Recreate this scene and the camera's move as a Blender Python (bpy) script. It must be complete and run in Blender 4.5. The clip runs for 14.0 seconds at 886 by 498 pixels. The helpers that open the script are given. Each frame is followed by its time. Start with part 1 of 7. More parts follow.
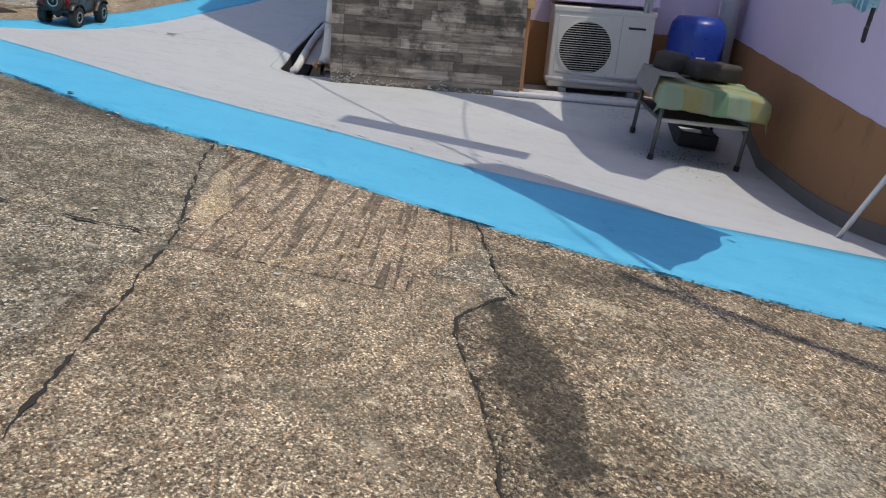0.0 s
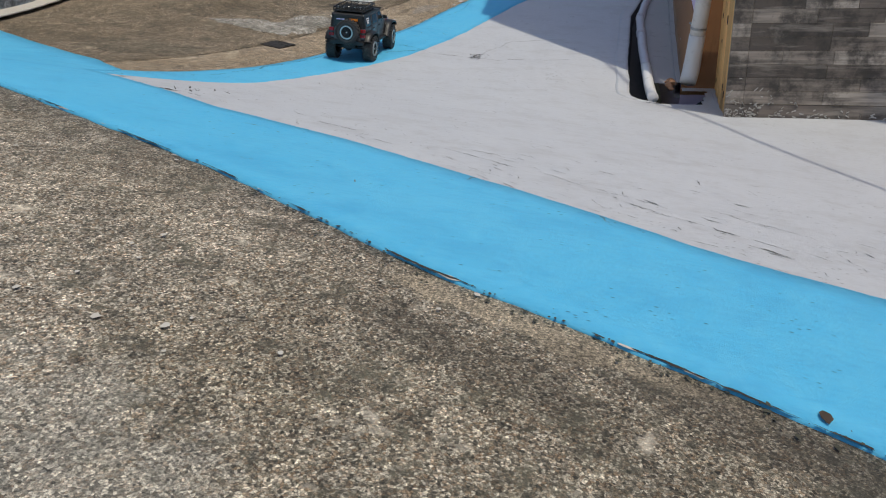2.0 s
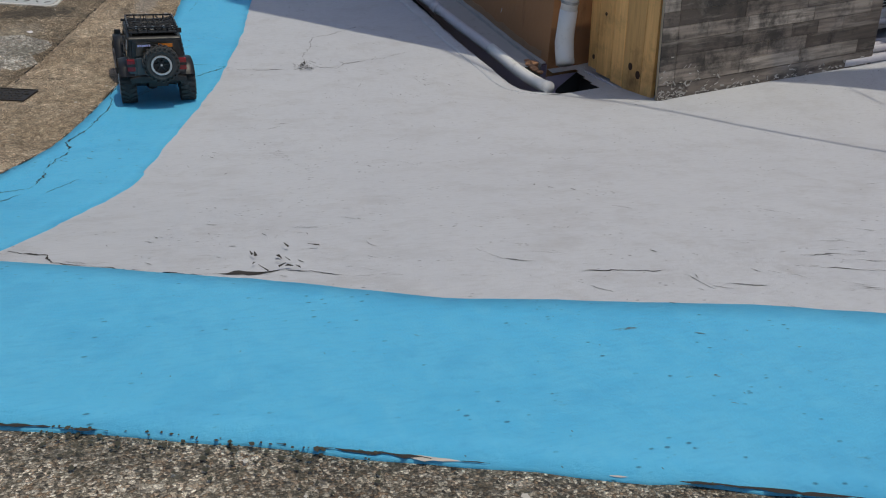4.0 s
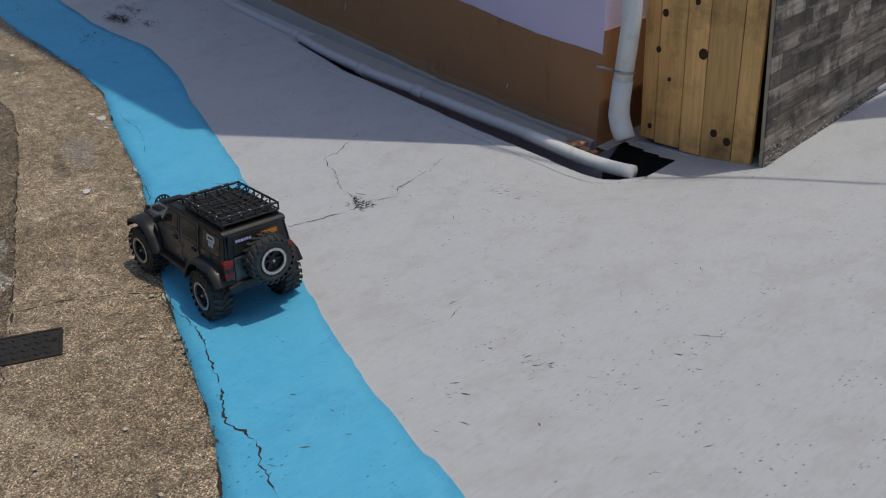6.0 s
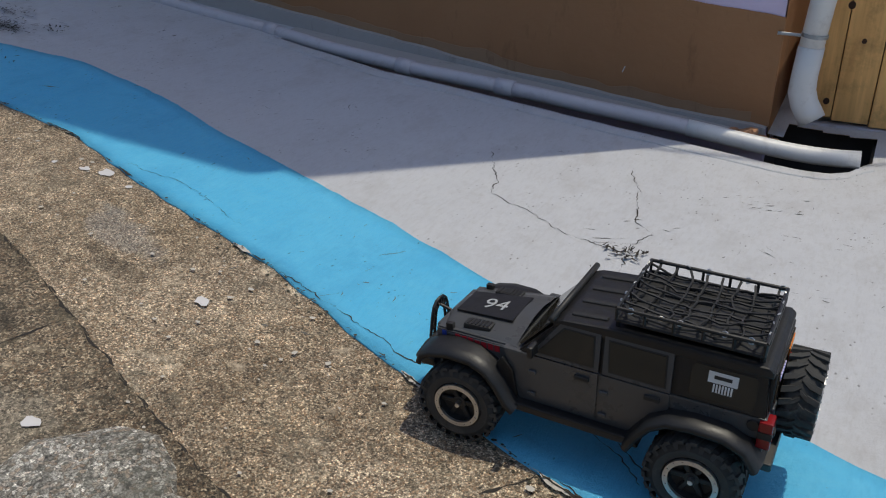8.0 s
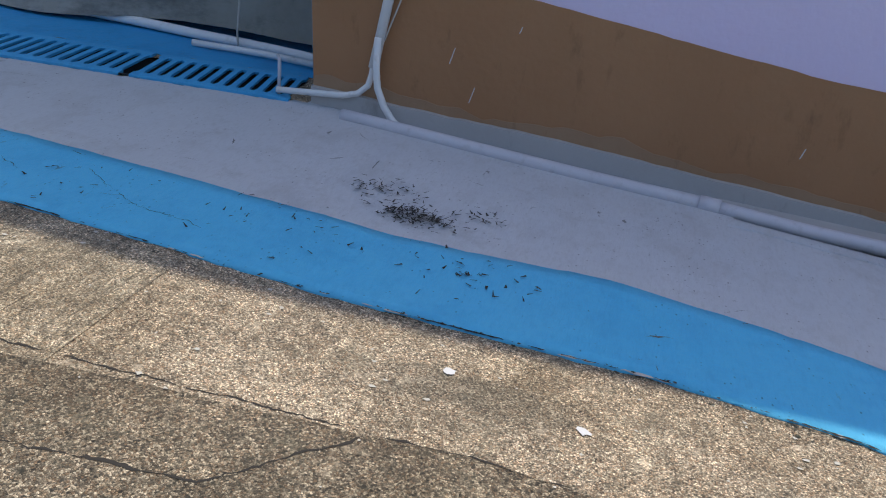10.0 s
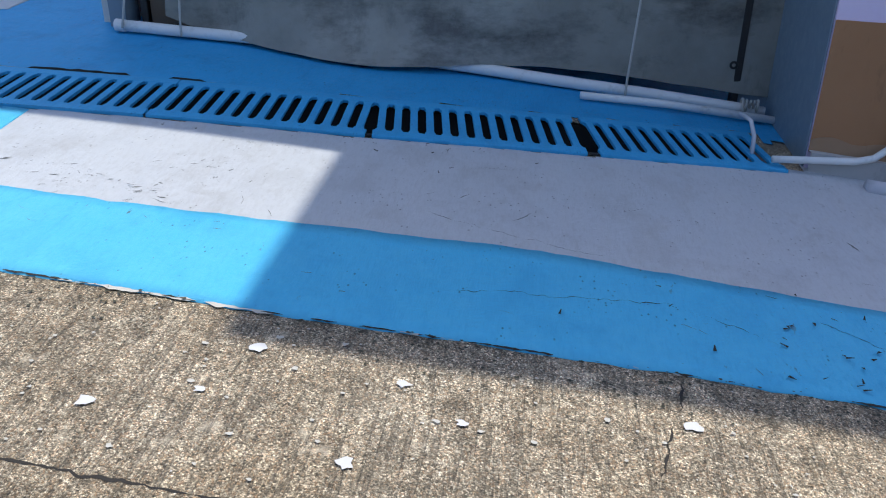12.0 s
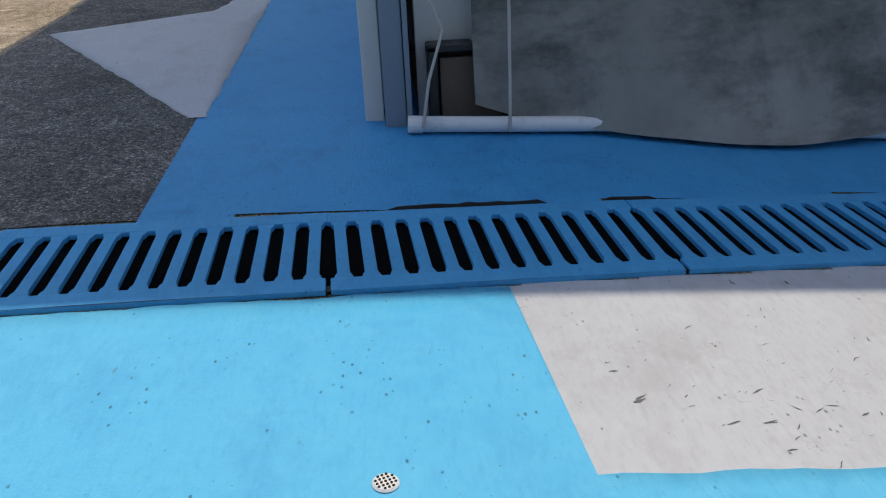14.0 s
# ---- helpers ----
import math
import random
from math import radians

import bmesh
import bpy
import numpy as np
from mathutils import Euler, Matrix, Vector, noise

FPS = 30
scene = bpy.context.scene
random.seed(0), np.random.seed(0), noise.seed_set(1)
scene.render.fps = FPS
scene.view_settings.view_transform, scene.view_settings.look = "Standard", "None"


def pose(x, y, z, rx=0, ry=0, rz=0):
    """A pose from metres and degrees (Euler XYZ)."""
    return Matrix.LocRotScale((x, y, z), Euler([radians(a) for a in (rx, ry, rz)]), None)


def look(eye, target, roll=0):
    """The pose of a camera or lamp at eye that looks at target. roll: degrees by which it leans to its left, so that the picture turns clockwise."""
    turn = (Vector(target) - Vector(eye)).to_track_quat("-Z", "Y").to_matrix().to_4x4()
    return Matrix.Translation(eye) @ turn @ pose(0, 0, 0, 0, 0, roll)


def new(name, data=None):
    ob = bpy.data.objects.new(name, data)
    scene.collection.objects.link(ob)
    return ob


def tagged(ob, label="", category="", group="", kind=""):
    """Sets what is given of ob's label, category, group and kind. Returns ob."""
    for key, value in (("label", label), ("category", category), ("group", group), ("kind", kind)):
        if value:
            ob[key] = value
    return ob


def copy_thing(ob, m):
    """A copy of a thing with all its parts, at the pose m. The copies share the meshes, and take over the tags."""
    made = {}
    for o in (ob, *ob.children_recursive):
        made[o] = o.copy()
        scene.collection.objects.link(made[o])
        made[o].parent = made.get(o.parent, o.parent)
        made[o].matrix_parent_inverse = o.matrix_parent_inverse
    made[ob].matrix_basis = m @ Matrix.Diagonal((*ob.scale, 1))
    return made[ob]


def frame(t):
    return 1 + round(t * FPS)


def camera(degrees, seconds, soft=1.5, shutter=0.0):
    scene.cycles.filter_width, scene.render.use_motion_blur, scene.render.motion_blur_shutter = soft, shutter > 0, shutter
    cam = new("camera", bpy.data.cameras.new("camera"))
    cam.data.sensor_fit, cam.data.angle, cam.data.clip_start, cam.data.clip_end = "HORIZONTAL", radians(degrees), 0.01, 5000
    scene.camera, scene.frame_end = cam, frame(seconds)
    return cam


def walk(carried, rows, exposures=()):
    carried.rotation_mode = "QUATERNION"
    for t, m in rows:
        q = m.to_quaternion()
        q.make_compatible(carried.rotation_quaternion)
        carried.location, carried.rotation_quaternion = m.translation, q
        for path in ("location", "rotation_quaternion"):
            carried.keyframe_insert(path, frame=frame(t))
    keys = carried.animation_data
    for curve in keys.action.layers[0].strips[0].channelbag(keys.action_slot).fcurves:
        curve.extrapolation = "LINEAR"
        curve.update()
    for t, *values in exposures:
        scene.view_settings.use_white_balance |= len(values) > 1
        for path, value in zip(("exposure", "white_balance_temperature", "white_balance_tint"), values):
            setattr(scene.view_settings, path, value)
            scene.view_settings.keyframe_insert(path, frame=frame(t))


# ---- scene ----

# ---------- camera and walk ----------
cam = camera(57.33, 14.0, soft=1.1)


def aim(x, y, z, yaw, pitch, roll):
    """A camera pose from its place, its turn to the left of +y, its tilt upwards and its lean, in degrees."""
    a, b = radians(yaw), radians(pitch)
    way = Vector((-math.sin(a) * math.cos(b), math.cos(a) * math.cos(b), math.sin(b)))
    return look((x, y, z), Vector((x, y, z)) + way, roll)


PATH = [
    (0.0, aim(5.177, 0.842, 0.880, 89.08, -21.11, 9.35)),
    (0.5, aim(4.890, 0.597, 0.938, 90.41, -19.92, 12.76)),
    (1.0, aim(4.620, 0.337, 0.969, 101.79, -22.28, 8.14)),
    (1.5, aim(4.293, 0.021, 0.956, 102.77, -22.46, 6.76)),
    (2.0, aim(4.019, -0.374, 0.911, 100.69, -25.64, 2.63)),
    (2.5, aim(3.838, -0.741, 0.846, 93.74, -28.53, 6.91)),
    (2.7, aim(3.760, -0.886, 0.841, 88.93, -28.45, 6.08)),
    (4.8, aim(2.420, -2.218, 0.924, 54.46, -27.98, -2.42)),
    (5.0, aim(2.298, -2.290, 0.926, 52.89, -28.11, -5.48)),
    (5.5, aim(1.984, -2.347, 0.968, 50.36, -27.28, -3.79)),
    (6.0, aim(1.745, -2.414, 0.973, 47.16, -26.02, -0.83)),
    (6.5, aim(1.451, -2.459, 0.895, 44.05, -26.04, -1.15)),
    (7.0, aim(1.131, -2.506, 0.864, 39.15, -26.16, -0.75)),
    (7.5, aim(0.759, -2.530, 0.850, 36.10, -27.14, -2.92)),
    (8.0, aim(0.291, -2.526, 0.787, 29.46, -26.80, -1.42)),
    (8.5, aim(-0.298, -2.512, 0.713, 24.70, -24.53, 0.72)),
    (9.0, aim(-0.906, -2.523, 0.766, 20.89, -22.14, 0.05)),
    (9.2, aim(-1.123, -2.545, 0.800, 19.53, -21.76, 0.45)),
    (11.3, aim(-3.230, -2.514, 1.083, 8.26, -23.81, 3.03)),
    (11.5, aim(-3.414, -2.467, 1.091, 7.70, -23.91, 2.53)),
    (12.0, aim(-3.868, -2.332, 1.101, 6.63, -25.27, 0.69)),
    (12.5, aim(-4.334, -2.151, 1.105, 5.42, -25.60, -1.20)),
    (13.0, aim(-4.786, -1.945, 1.127, 3.79, -25.55, -3.28)),
    (13.5, aim(-5.193, -1.729, 1.136, -0.62, -25.21, -1.90)),
    (14.0, aim(-5.402, -1.527, 1.069, -3.77, -22.81, -2.78)),
]
walk(cam, PATH, [(0.0, -0.66, 6650, 7), (1.5, -0.78, 6650, 7), (2.5, -0.78, 6650, 7), (5.0, -1.13, 6650, 7), (6.0, -1.10, 6650, 7), (7.5, -0.85, 6650, 7), (8.5, -0.76, 6650, 7), (9.0, -0.42, 6650, 7), (11.5, -0.04, 6000, 8), (12.5, -0.04, 6000, 8), (13.0, -0.30, 6400, 9), (13.5, -0.38, 6850, 10), (14.0, -0.42, 6850, 10)])

# ---------- daylight ----------
SUN_FROM = Vector((0.66, 0.75, 0.0)).normalized()
SUN_UP = radians(75)
world = bpy.data.worlds.new("sky")
scene.world = world
world.use_nodes = True
sky = world.node_tree.nodes.new("ShaderNodeTexSky")
sky.sky_type = "NISHITA"
sky.sun_disc = False
sky.dust_density = 1.6
sky.ozone_density = 1.3
sky.sun_elevation = SUN_UP
sky.sun_rotation = math.atan2(SUN_FROM.x, SUN_FROM.y)
back = world.node_tree.nodes["Background"]
back.inputs["Strength"].default_value = 0.20
world.node_tree.links.new(sky.outputs[0], back.inputs["Color"])
sun = new("sun", bpy.data.lights.new("sun", "SUN"))
sun.data.energy = 3.6
sun.data.angle = radians(0.4)
sun.data.color = (1.0, 0.93, 0.80)
sun_way = Vector((SUN_FROM.x * math.cos(SUN_UP), SUN_FROM.y * math.cos(SUN_UP), math.sin(SUN_UP)))
sun.matrix_world = look(sun_way * 20, (0, 0, 0))

# ---------- the lie of the land ----------
RISE = (0.555, 0.509, 0.424, 0.312, 0.181, 0.075, -0.012, 0.042, 0.19, 0.342, 0.417, 0.461, 0.504)
TILT = (0.077, 0.07, 0.056, 0.038, 0.019, 0.006, -0.008, -0.017, -0.063, -0.063, -0.06, -0.066, -0.07)


def glide(knots, x):
    """A smooth curve through knots one metre apart that begin at x = -6."""
    u = min(max(x + 6.0, 0.0), 11.999)
    i = int(u)
    f = u - i
    a, b, c, d = (knots[min(max(i + k, 0), 12)] for k in (-1, 0, 1, 2))
    return b + 0.5 * f * (c - a + f * (2 * a - 5 * b + 4 * c - d + f * (3 * (b - c) + d - a)))


def yard_rise(x, y):
    """The screed climbs along the yard wall."""
    return 0.085 * min(max(y - 0.15, 0.0), 1.7) * min(max((1.05 - x) / 0.45, 0.0), 1.0) if x > -0.05 else 0.0


def floor_z(x, y):
    """Height of the sloping yard: lowest at the corner of the house, with a hollow round the drain, rising to both sides."""
    hollow = 0.04 * math.exp(-((x - 0.2) / 0.3) ** 2 - ((y + 0.15) / 0.3) ** 2)
    return glide(RISE, x) + glide(TILT, x) * min(max(y, -2.6), 2.5) - hollow + yard_rise(x, y)


def curve(knots, v):
    return float(np.interp(v, [k[0] for k in knots], [k[1] for k in knots]))


# edges of the painted bands: (x, y) for the band along the house, (y, x) for the one across the yard
EDGE_OUT = [(-9, -0.85), (-5.5, -1.07), (-5.15, -1.10), (-4.3, -1.14), (-3.3, -1.15), (-2.6, -1.19), (-1.9, -1.18), (-1.55, -1.22), (-1.2, -1.33),
            (-0.68, -1.47), (-0.45, -1.56), (0, -1.73), (0.33, -1.83), (0.62, -1.93), (0.93, -2.08), (1.15, -2.2), (1.7, -2.5)]
EDGE_IN = [(-5.3, -0.79), (-4.6, -0.81), (-3.85, -0.775), (-3.3, -0.81), (-2.49, -0.85), (-2.0, -0.8), (-1.57, -0.88), (-1.31, -0.97), (-0.92, -1.08),
           (-0.6, -1.17), (-0.26, -1.29), (0, -1.38), (0.24, -1.47), (0.54, -1.58), (0.8, -1.67), (1.05, -1.74), (1.3, -1.86), (1.57, -1.97), (1.7, -2.03)]
CROSS_IN = [(-4.5, -0.3), (-3.3, 0.4), (-2.5, 0.9), (-2.2, 1.2), (-2.05, 1.62), (-1.84, 1.77), (-1.37, 2.08), (-0.96, 2.23), (-0.43, 2.5),
            (-0.14, 2.68), (0.25, 2.815), (0.5, 2.865), (0.74, 2.94), (0.9, 2.99), (1.19, 3.0), (1.55, 3.08), (2.15, 2.98), (2.6, 2.9)]
CROSS_OUT = [(-4.5, 1.2), (-3.3, 1.6), (-2.5, 1.98), (-1.77, 2.33), (-1.08, 2.7), (-0.6, 3.01), (-0.25, 3.17), (0.1, 3.35), (0.43, 3.43), (0.77, 3.57),
             (1.15, 3.67), (1.73, 3.74), (2.6, 3.78)]
DRAIN = [(-7.2, -0.26), (-5.5, -0.215), (-4.9, -0.175), (-4.35, -0.13), (-3.73, -0.035), (-3.2, 0.07), (-3.0, 0.11)]
HOUSE_END = -3.09

# ---------- materials ----------
def material(name, color, rough=0.6, metal=0.0):
    m = bpy.data.materials.new(name)
    m.use_nodes = True
    p = m.node_tree.nodes["Principled BSDF"]
    p.inputs["Base Color"].default_value = (*color, 1)
    p.inputs["Roughness"].default_value = rough
    p.inputs["Metallic"].default_value = metal
    return m


class Nodes:
    """Shortcuts for wiring a material."""

    def __init__(self, m):
        self.t, self.m = m.node_tree, m
        self.p = self.t.nodes["Principled BSDF"]
        self.co = self.t.nodes.new("ShaderNodeTexCoord").outputs["Object"]

    def add(self, kind, **inputs):
        n = self.t.nodes.new(kind)
        for k, v in inputs.items():
            self.put(v, n.inputs[k.replace("_", " ")])
        return n

    def put(self, v, socket):
        if isinstance(v, bpy.types.NodeSocket):
            self.t.links.new(v, socket)
        else:
            socket.default_value = v

    def stretch(self, x, y, z):
        n = self.add("ShaderNodeMapping", Vector=self.co)
        n.inputs["Scale"].default_value = (x, y, z)
        return n.outputs[0]

    def noise(self, scale, detail=4.0, rough=0.55, at=None):
        return self.add("ShaderNodeTexNoise", Vector=at or self.co, Scale=scale, Detail=detail, Roughness=rough).outputs[0]

    def cells(self, scale, feature="F1", at=None, out="Distance"):
        n = self.t.nodes.new("ShaderNodeTexVoronoi")
        n.feature = feature
        self.put(at or self.co, n.inputs["Vector"])
        n.inputs["Scale"].default_value = scale
        return n.outputs[out]

    def ramp(self, fac, *stops):
        n = self.t.nodes.new("ShaderNodeValToRGB")
        e = n.color_ramp.elements
        while len(e) < len(stops):
            e.new(0.5)
        for s, (pos, c) in zip(e, stops):
            s.position = pos
            s.color = (*c, 1) if isinstance(c, tuple) else (c, c, c, 1)
        self.put(fac, n.inputs[0])
        return n.outputs[0]

    def mix(self, fac, a, b, how="MIX"):
        n = self.t.nodes.new("ShaderNodeMix")
        n.data_type, n.blend_type = "RGBA", how
        self.put(fac, n.inputs[0])
        for v, k in ((a, 6), (b, 7)):
            self.put((*v, 1) if isinstance(v, tuple) and len(v) == 3 else v, n.inputs[k])
        return n.outputs[2]

    def math(self, op, a, b=0.5):
        n = self.t.nodes.new("ShaderNodeMath")
        n.operation = op
        self.put(a, n.inputs[0])
        self.put(b, n.inputs[1])
        return n.outputs[0]

    def spill(self, x, y, length, width, turn):
        """A ragged patch with its middle at (x, y), by half length and half width, turned by degrees."""
        n = self.add("ShaderNodeMapping", Vector=self.co)
        n.vector_type = "TEXTURE"
        n.inputs["Location"].default_value = (x, y, 0)
        n.inputs["Rotation"].default_value = (0, 0, radians(turn))
        n.inputs["Scale"].default_value = (length, width, 1000.0)
        d = self.t.nodes.new("ShaderNodeVectorMath")
        d.operation = "LENGTH"
        self.put(n.outputs[0], d.inputs[0])
        edge = self.math("ADD", d.outputs["Value"], self.math("MULTIPLY", self.math("SUBTRACT", self.noise(14.0, 7.0, 0.75), 0.5), 2.6))
        return self.ramp(edge, (0.62, 1.0), (1.0, 0.0))

    def color(self, v):
        self.put(v, self.p.inputs["Base Color"])

    def rough(self, v):
        self.put(v, self.p.inputs["Roughness"])

    def bump(self, height, strength=0.3, distance=0.004, after=None):
        n = self.add("ShaderNodeBump", Height=height, Strength=strength, Distance=distance)
        if after:
            self.put(after, n.inputs["Normal"])
        self.put(n.outputs[0], self.p.inputs["Normal"])
        return n.outputs[0]


def aggregate(name, light, mid, dark, moss, grit=190.0, mossy=0.5, streak="", spots=0.35, stains=()):
    """Worn concrete with its stones showing: light and brown stones, dark pits between them, dirt and moss."""
    m = material(name, mid, 0.9)
    n = Nodes(m)
    warp = n.add("ShaderNodeVectorMath")
    warp.operation = "ADD"
    n.put(n.co, warp.inputs[0])
    shift = n.add("ShaderNodeTexNoise", Vector=n.co, Scale=grit * 0.4, Detail=2.0)
    half = n.add("ShaderNodeVectorMath")
    half.operation = "SCALE"
    n.put(shift.outputs[1], half.inputs[0])
    half.inputs["Scale"].default_value = 0.8 / grit
    n.put(half.outputs[0], warp.inputs[1])
    at = warp.outputs[0]
    pick = n.add("ShaderNodeSeparateColor", Color=n.cells(grit, at=at, out="Color"))
    tone = n.ramp(pick.outputs[0], (0.0, dark), (0.22, tuple((a + b) / 2 for a, b in zip(dark, mid))), (0.5, mid), (0.78, light), (1.0, tuple(min(1, c * 1.45) for c in light)))
    tone = n.mix(n.ramp(pick.outputs[1], (0.55, 0.0), (0.9, 0.6)), tone, (mid[0] * 1.15, mid[1] * 0.88, mid[2] * 0.7))
    rim = n.cells(grit, "DISTANCE_TO_EDGE", at)
    tone = n.mix(n.ramp(rim, (0.02, 0.6), (0.13, 0.0)), tone, tuple(c * 0.8 for c in dark))
    coarse = n.cells(grit * 0.36, at=at)
    keep = n.add("ShaderNodeSeparateColor", Color=n.cells(grit * 0.36, at=at, out="Color"))
    pebble = n.math("MULTIPLY", n.ramp(coarse, (0.22, 1.0), (0.34, 0.0)), n.ramp(keep.outputs[0], (0.62, 0.0), (0.66, 1.0)))
    tone = n.mix(n.math("MULTIPLY", pebble, 0.4), tone, n.ramp(keep.outputs[1], (0.0, dark), (0.3, mid), (0.6, light), (1.0, tuple(min(1, c * 1.7) for c in light))))
    hole = n.math("MULTIPLY", n.ramp(n.cells(grit * 0.22), (0.12, 1.0), (0.2, 0.0)), n.ramp(n.noise(grit * 0.1, 2.0), (0.5, 0.0), (0.56, 1.0)))
    tone = n.mix(n.math("MULTIPLY", hole, 0.85), tone, tuple(c * 0.5 for c in dark))
    grain = n.noise(340.0, 3.0, 0.75)
    tone = n.mix(1.0, tone, n.ramp(grain, (0.34, 0.22), (0.66, 1.8)), "MULTIPLY")
    broad = n.noise(1.6, 7.0, 0.65)
    tone = n.mix(n.ramp(broad, (0.36, 0.6), (0.56, 0.0)), tone, n.mix(0.75, tone, tuple(min(1.0, c * 3.2) for c in moss), "MULTIPLY"))
    patch = n.noise(8.0, 7.0, 0.72)
    tone = n.mix(n.math("MULTIPLY", n.ramp(patch, (0.53, 0.0), (0.68, 1.0)), mossy), tone, moss)
    fine = n.noise(38.0, 5.0, 0.7)
    tone = n.mix(n.math("MULTIPLY", n.ramp(fine, (0.55, 0.0), (0.66, 1.0)), spots), tone, tuple(c * 0.7 for c in moss))
    pale = n.noise(13.0, 6.0, 0.7)
    tone = n.mix(n.ramp(pale, (0.6, 0.0), (0.72, 0.6)), tone, tuple(min(1, c * 1.35) for c in light))
    height = n.math("ADD", n.math("MULTIPLY", rim, 0.8), n.math("ADD", n.math("MULTIPLY", pebble, 0.4), n.math("ADD", n.math("MULTIPLY", hole, -1.0), n.math("MULTIPLY", fine, 1.2))))
    if streak:
        line = n.noise(62.0 if streak == "x" else 105.0, 2.0, 0.5, n.stretch(*((0.012, 1, 1) if streak == "x" else (1, 0.03, 1))))
        broken = n.noise(9.0, 5.0, 0.7)
        cut = n.math("MULTIPLY", n.ramp(line, (0.38, 1.0), (0.44, 0.0)), n.ramp(broken, (0.32, 0.2), (0.46, 1.0)))
        tone = n.mix(n.math("MULTIPLY", cut, 0.65 if streak == "x" else 0.38), tone, tuple(c * 0.8 for c in dark))
        height = n.math("ADD", height, n.math("MULTIPLY", cut, -1.6))
    mottle = n.noise(24.0, 7.0, 0.78)
    tone = n.mix(1.0, tone, n.ramp(mottle, (0.33, 0.6), (0.5, 1.1), (0.68, 1.65)), "MULTIPLY")
    tone = n.mix(1.0, tone, n.ramp(n.noise(4.5, 5.0, 0.7), (0.35, 0.88), (0.62, 1.2)), "MULTIPLY")
    fleck = n.mix(1.0, n.ramp(pick.outputs[0], (0.0, 0.45), (0.5, 1.0), (1.0, 1.5)), n.ramp(grain, (0.34, 0.4), (0.66, 1.6)), "MULTIPLY")
    for x, y, length, width, turn, colour, strength in stains:
        tone = n.mix(n.math("MULTIPLY", n.spill(x, y, length, width, turn), strength), tone, n.mix(1.0, fleck, colour, "MULTIPLY"))
    n.color(tone)
    n.rough(n.ramp(patch, (0.3, 0.95), (0.8, 0.8)))
    n.bump(height, 0.75, 0.005)
    return m


def painted_floor(name, base, worn, grime):
    """Floor paint on rough screed: brushed, dusty, scuffed and chipped in places."""
    m = material(name, base, 0.6)
    n = Nodes(m)
    broad = n.noise(1.7, 6.0, 0.65)
    tone = n.mix(n.ramp(broad, (0.35, 0.0), (0.75, 0.55)), base, worn)
    brush = n.noise(22.0, 6.0, 0.7, n.stretch(1, 1.7, 1))
    tone = n.mix(n.ramp(brush, (0.42, 0.0), (0.72, 0.65)), tone, worn)
    thin = n.noise(120.0, 4.0, 0.7, n.stretch(1, 0.25, 1))
    tone = n.mix(n.ramp(thin, (0.48, 0.0), (0.7, 0.34)), tone, grime)
    blotch = n.noise(4.5, 8.0, 0.72, n.stretch(1.6, 1, 1))
    tone = n.mix(n.ramp(blotch, (0.5, 0.0), (0.66, 0.4)), tone, grime)
    scuff = n.noise(6.0, 9.0, 0.78)
    tone = n.mix(n.ramp(scuff, (0.56, 0.0), (0.72, 0.6)), tone, grime)
    area = n.ramp(n.noise(2.4, 4.0, 0.6), (0.48, 0.0), (0.6, 1.0))
    speck = n.math("MULTIPLY", n.ramp(n.cells(26.0, at=n.stretch(1.0, 2.4, 1)), (0.02, 1.0), (0.06, 0.0)), n.ramp(n.noise(5.0, 2.0), (0.5, 0.0), (0.56, 1.0)))
    tone = n.mix(speck, tone, (0.06, 0.055, 0.05))
    dots = n.math("MULTIPLY", n.ramp(n.cells(75.0, at=n.stretch(1.0, 0.6, 1)), (0.10, 1.0), (0.2, 0.0)), n.ramp(n.noise(9.0, 5.0, 0.75), (0.53, 0.0), (0.59, 1.0)))
    tone = n.mix(n.math("MULTIPLY", dots, 0.8), tone, tuple(c * 0.35 for c in grime))
    scar = n.noise(30.0, 6.0, 0.75, n.stretch(1, 0.3, 1))
    scar = n.math("MULTIPLY", n.ramp(scar, (0.655, 0.0), (0.69, 1.0)), area)
    tone = n.mix(n.math("MULTIPLY", scar, 0.85), tone, (0.09, 0.085, 0.08))
    n.color(tone)
    n.rough(n.ramp(brush, (0.3, 0.5), (0.7, 0.72)))
    grain = n.math("ADD", n.math("MULTIPLY", n.noise(110.0, 7.0, 0.75), 1.7), n.math("MULTIPLY", n.noise(12.0, 3.0), 0.8))
    broom = n.ramp(n.noise(170.0, 4.0, 0.7, n.stretch(1, 0.06, 1)), (0.36, 0.0), (0.52, 1.0))
    broom = n.math("MULTIPLY", broom, n.ramp(n.noise(2.0, 3.0), (0.42, 0.15), (0.6, 1.0)))
    n.bump(n.math("ADD", n.math("ADD", grain, n.math("MULTIPLY", broom, 0.24)), n.math("ADD", n.math("MULTIPLY", brush, 0.25), n.math("MULTIPLY", n.math("ADD", scar, dots), -0.6))), 0.42, 0.006)
    return m


def plaster(name, base, worn, grime, low=0.25):
    m = material(name, base, 0.75)
    n = Nodes(m)
    tone = n.mix(n.ramp(n.noise(2.6, 6.0, 0.65), (0.4, 0.0), (0.75, 0.5)), base, worn)
    tone = n.mix(n.ramp(n.noise(11.0, 6.0, 0.7, n.stretch(1, 1, 0.35)), (0.58, 0.0), (0.78, low)), tone, grime)
    n.color(tone)
    n.bump(n.math("ADD", n.noise(45.0, 4.0), n.math("MULTIPLY", n.noise(7.0, 3.0), 1.5)), 0.35, 0.005)
    return m


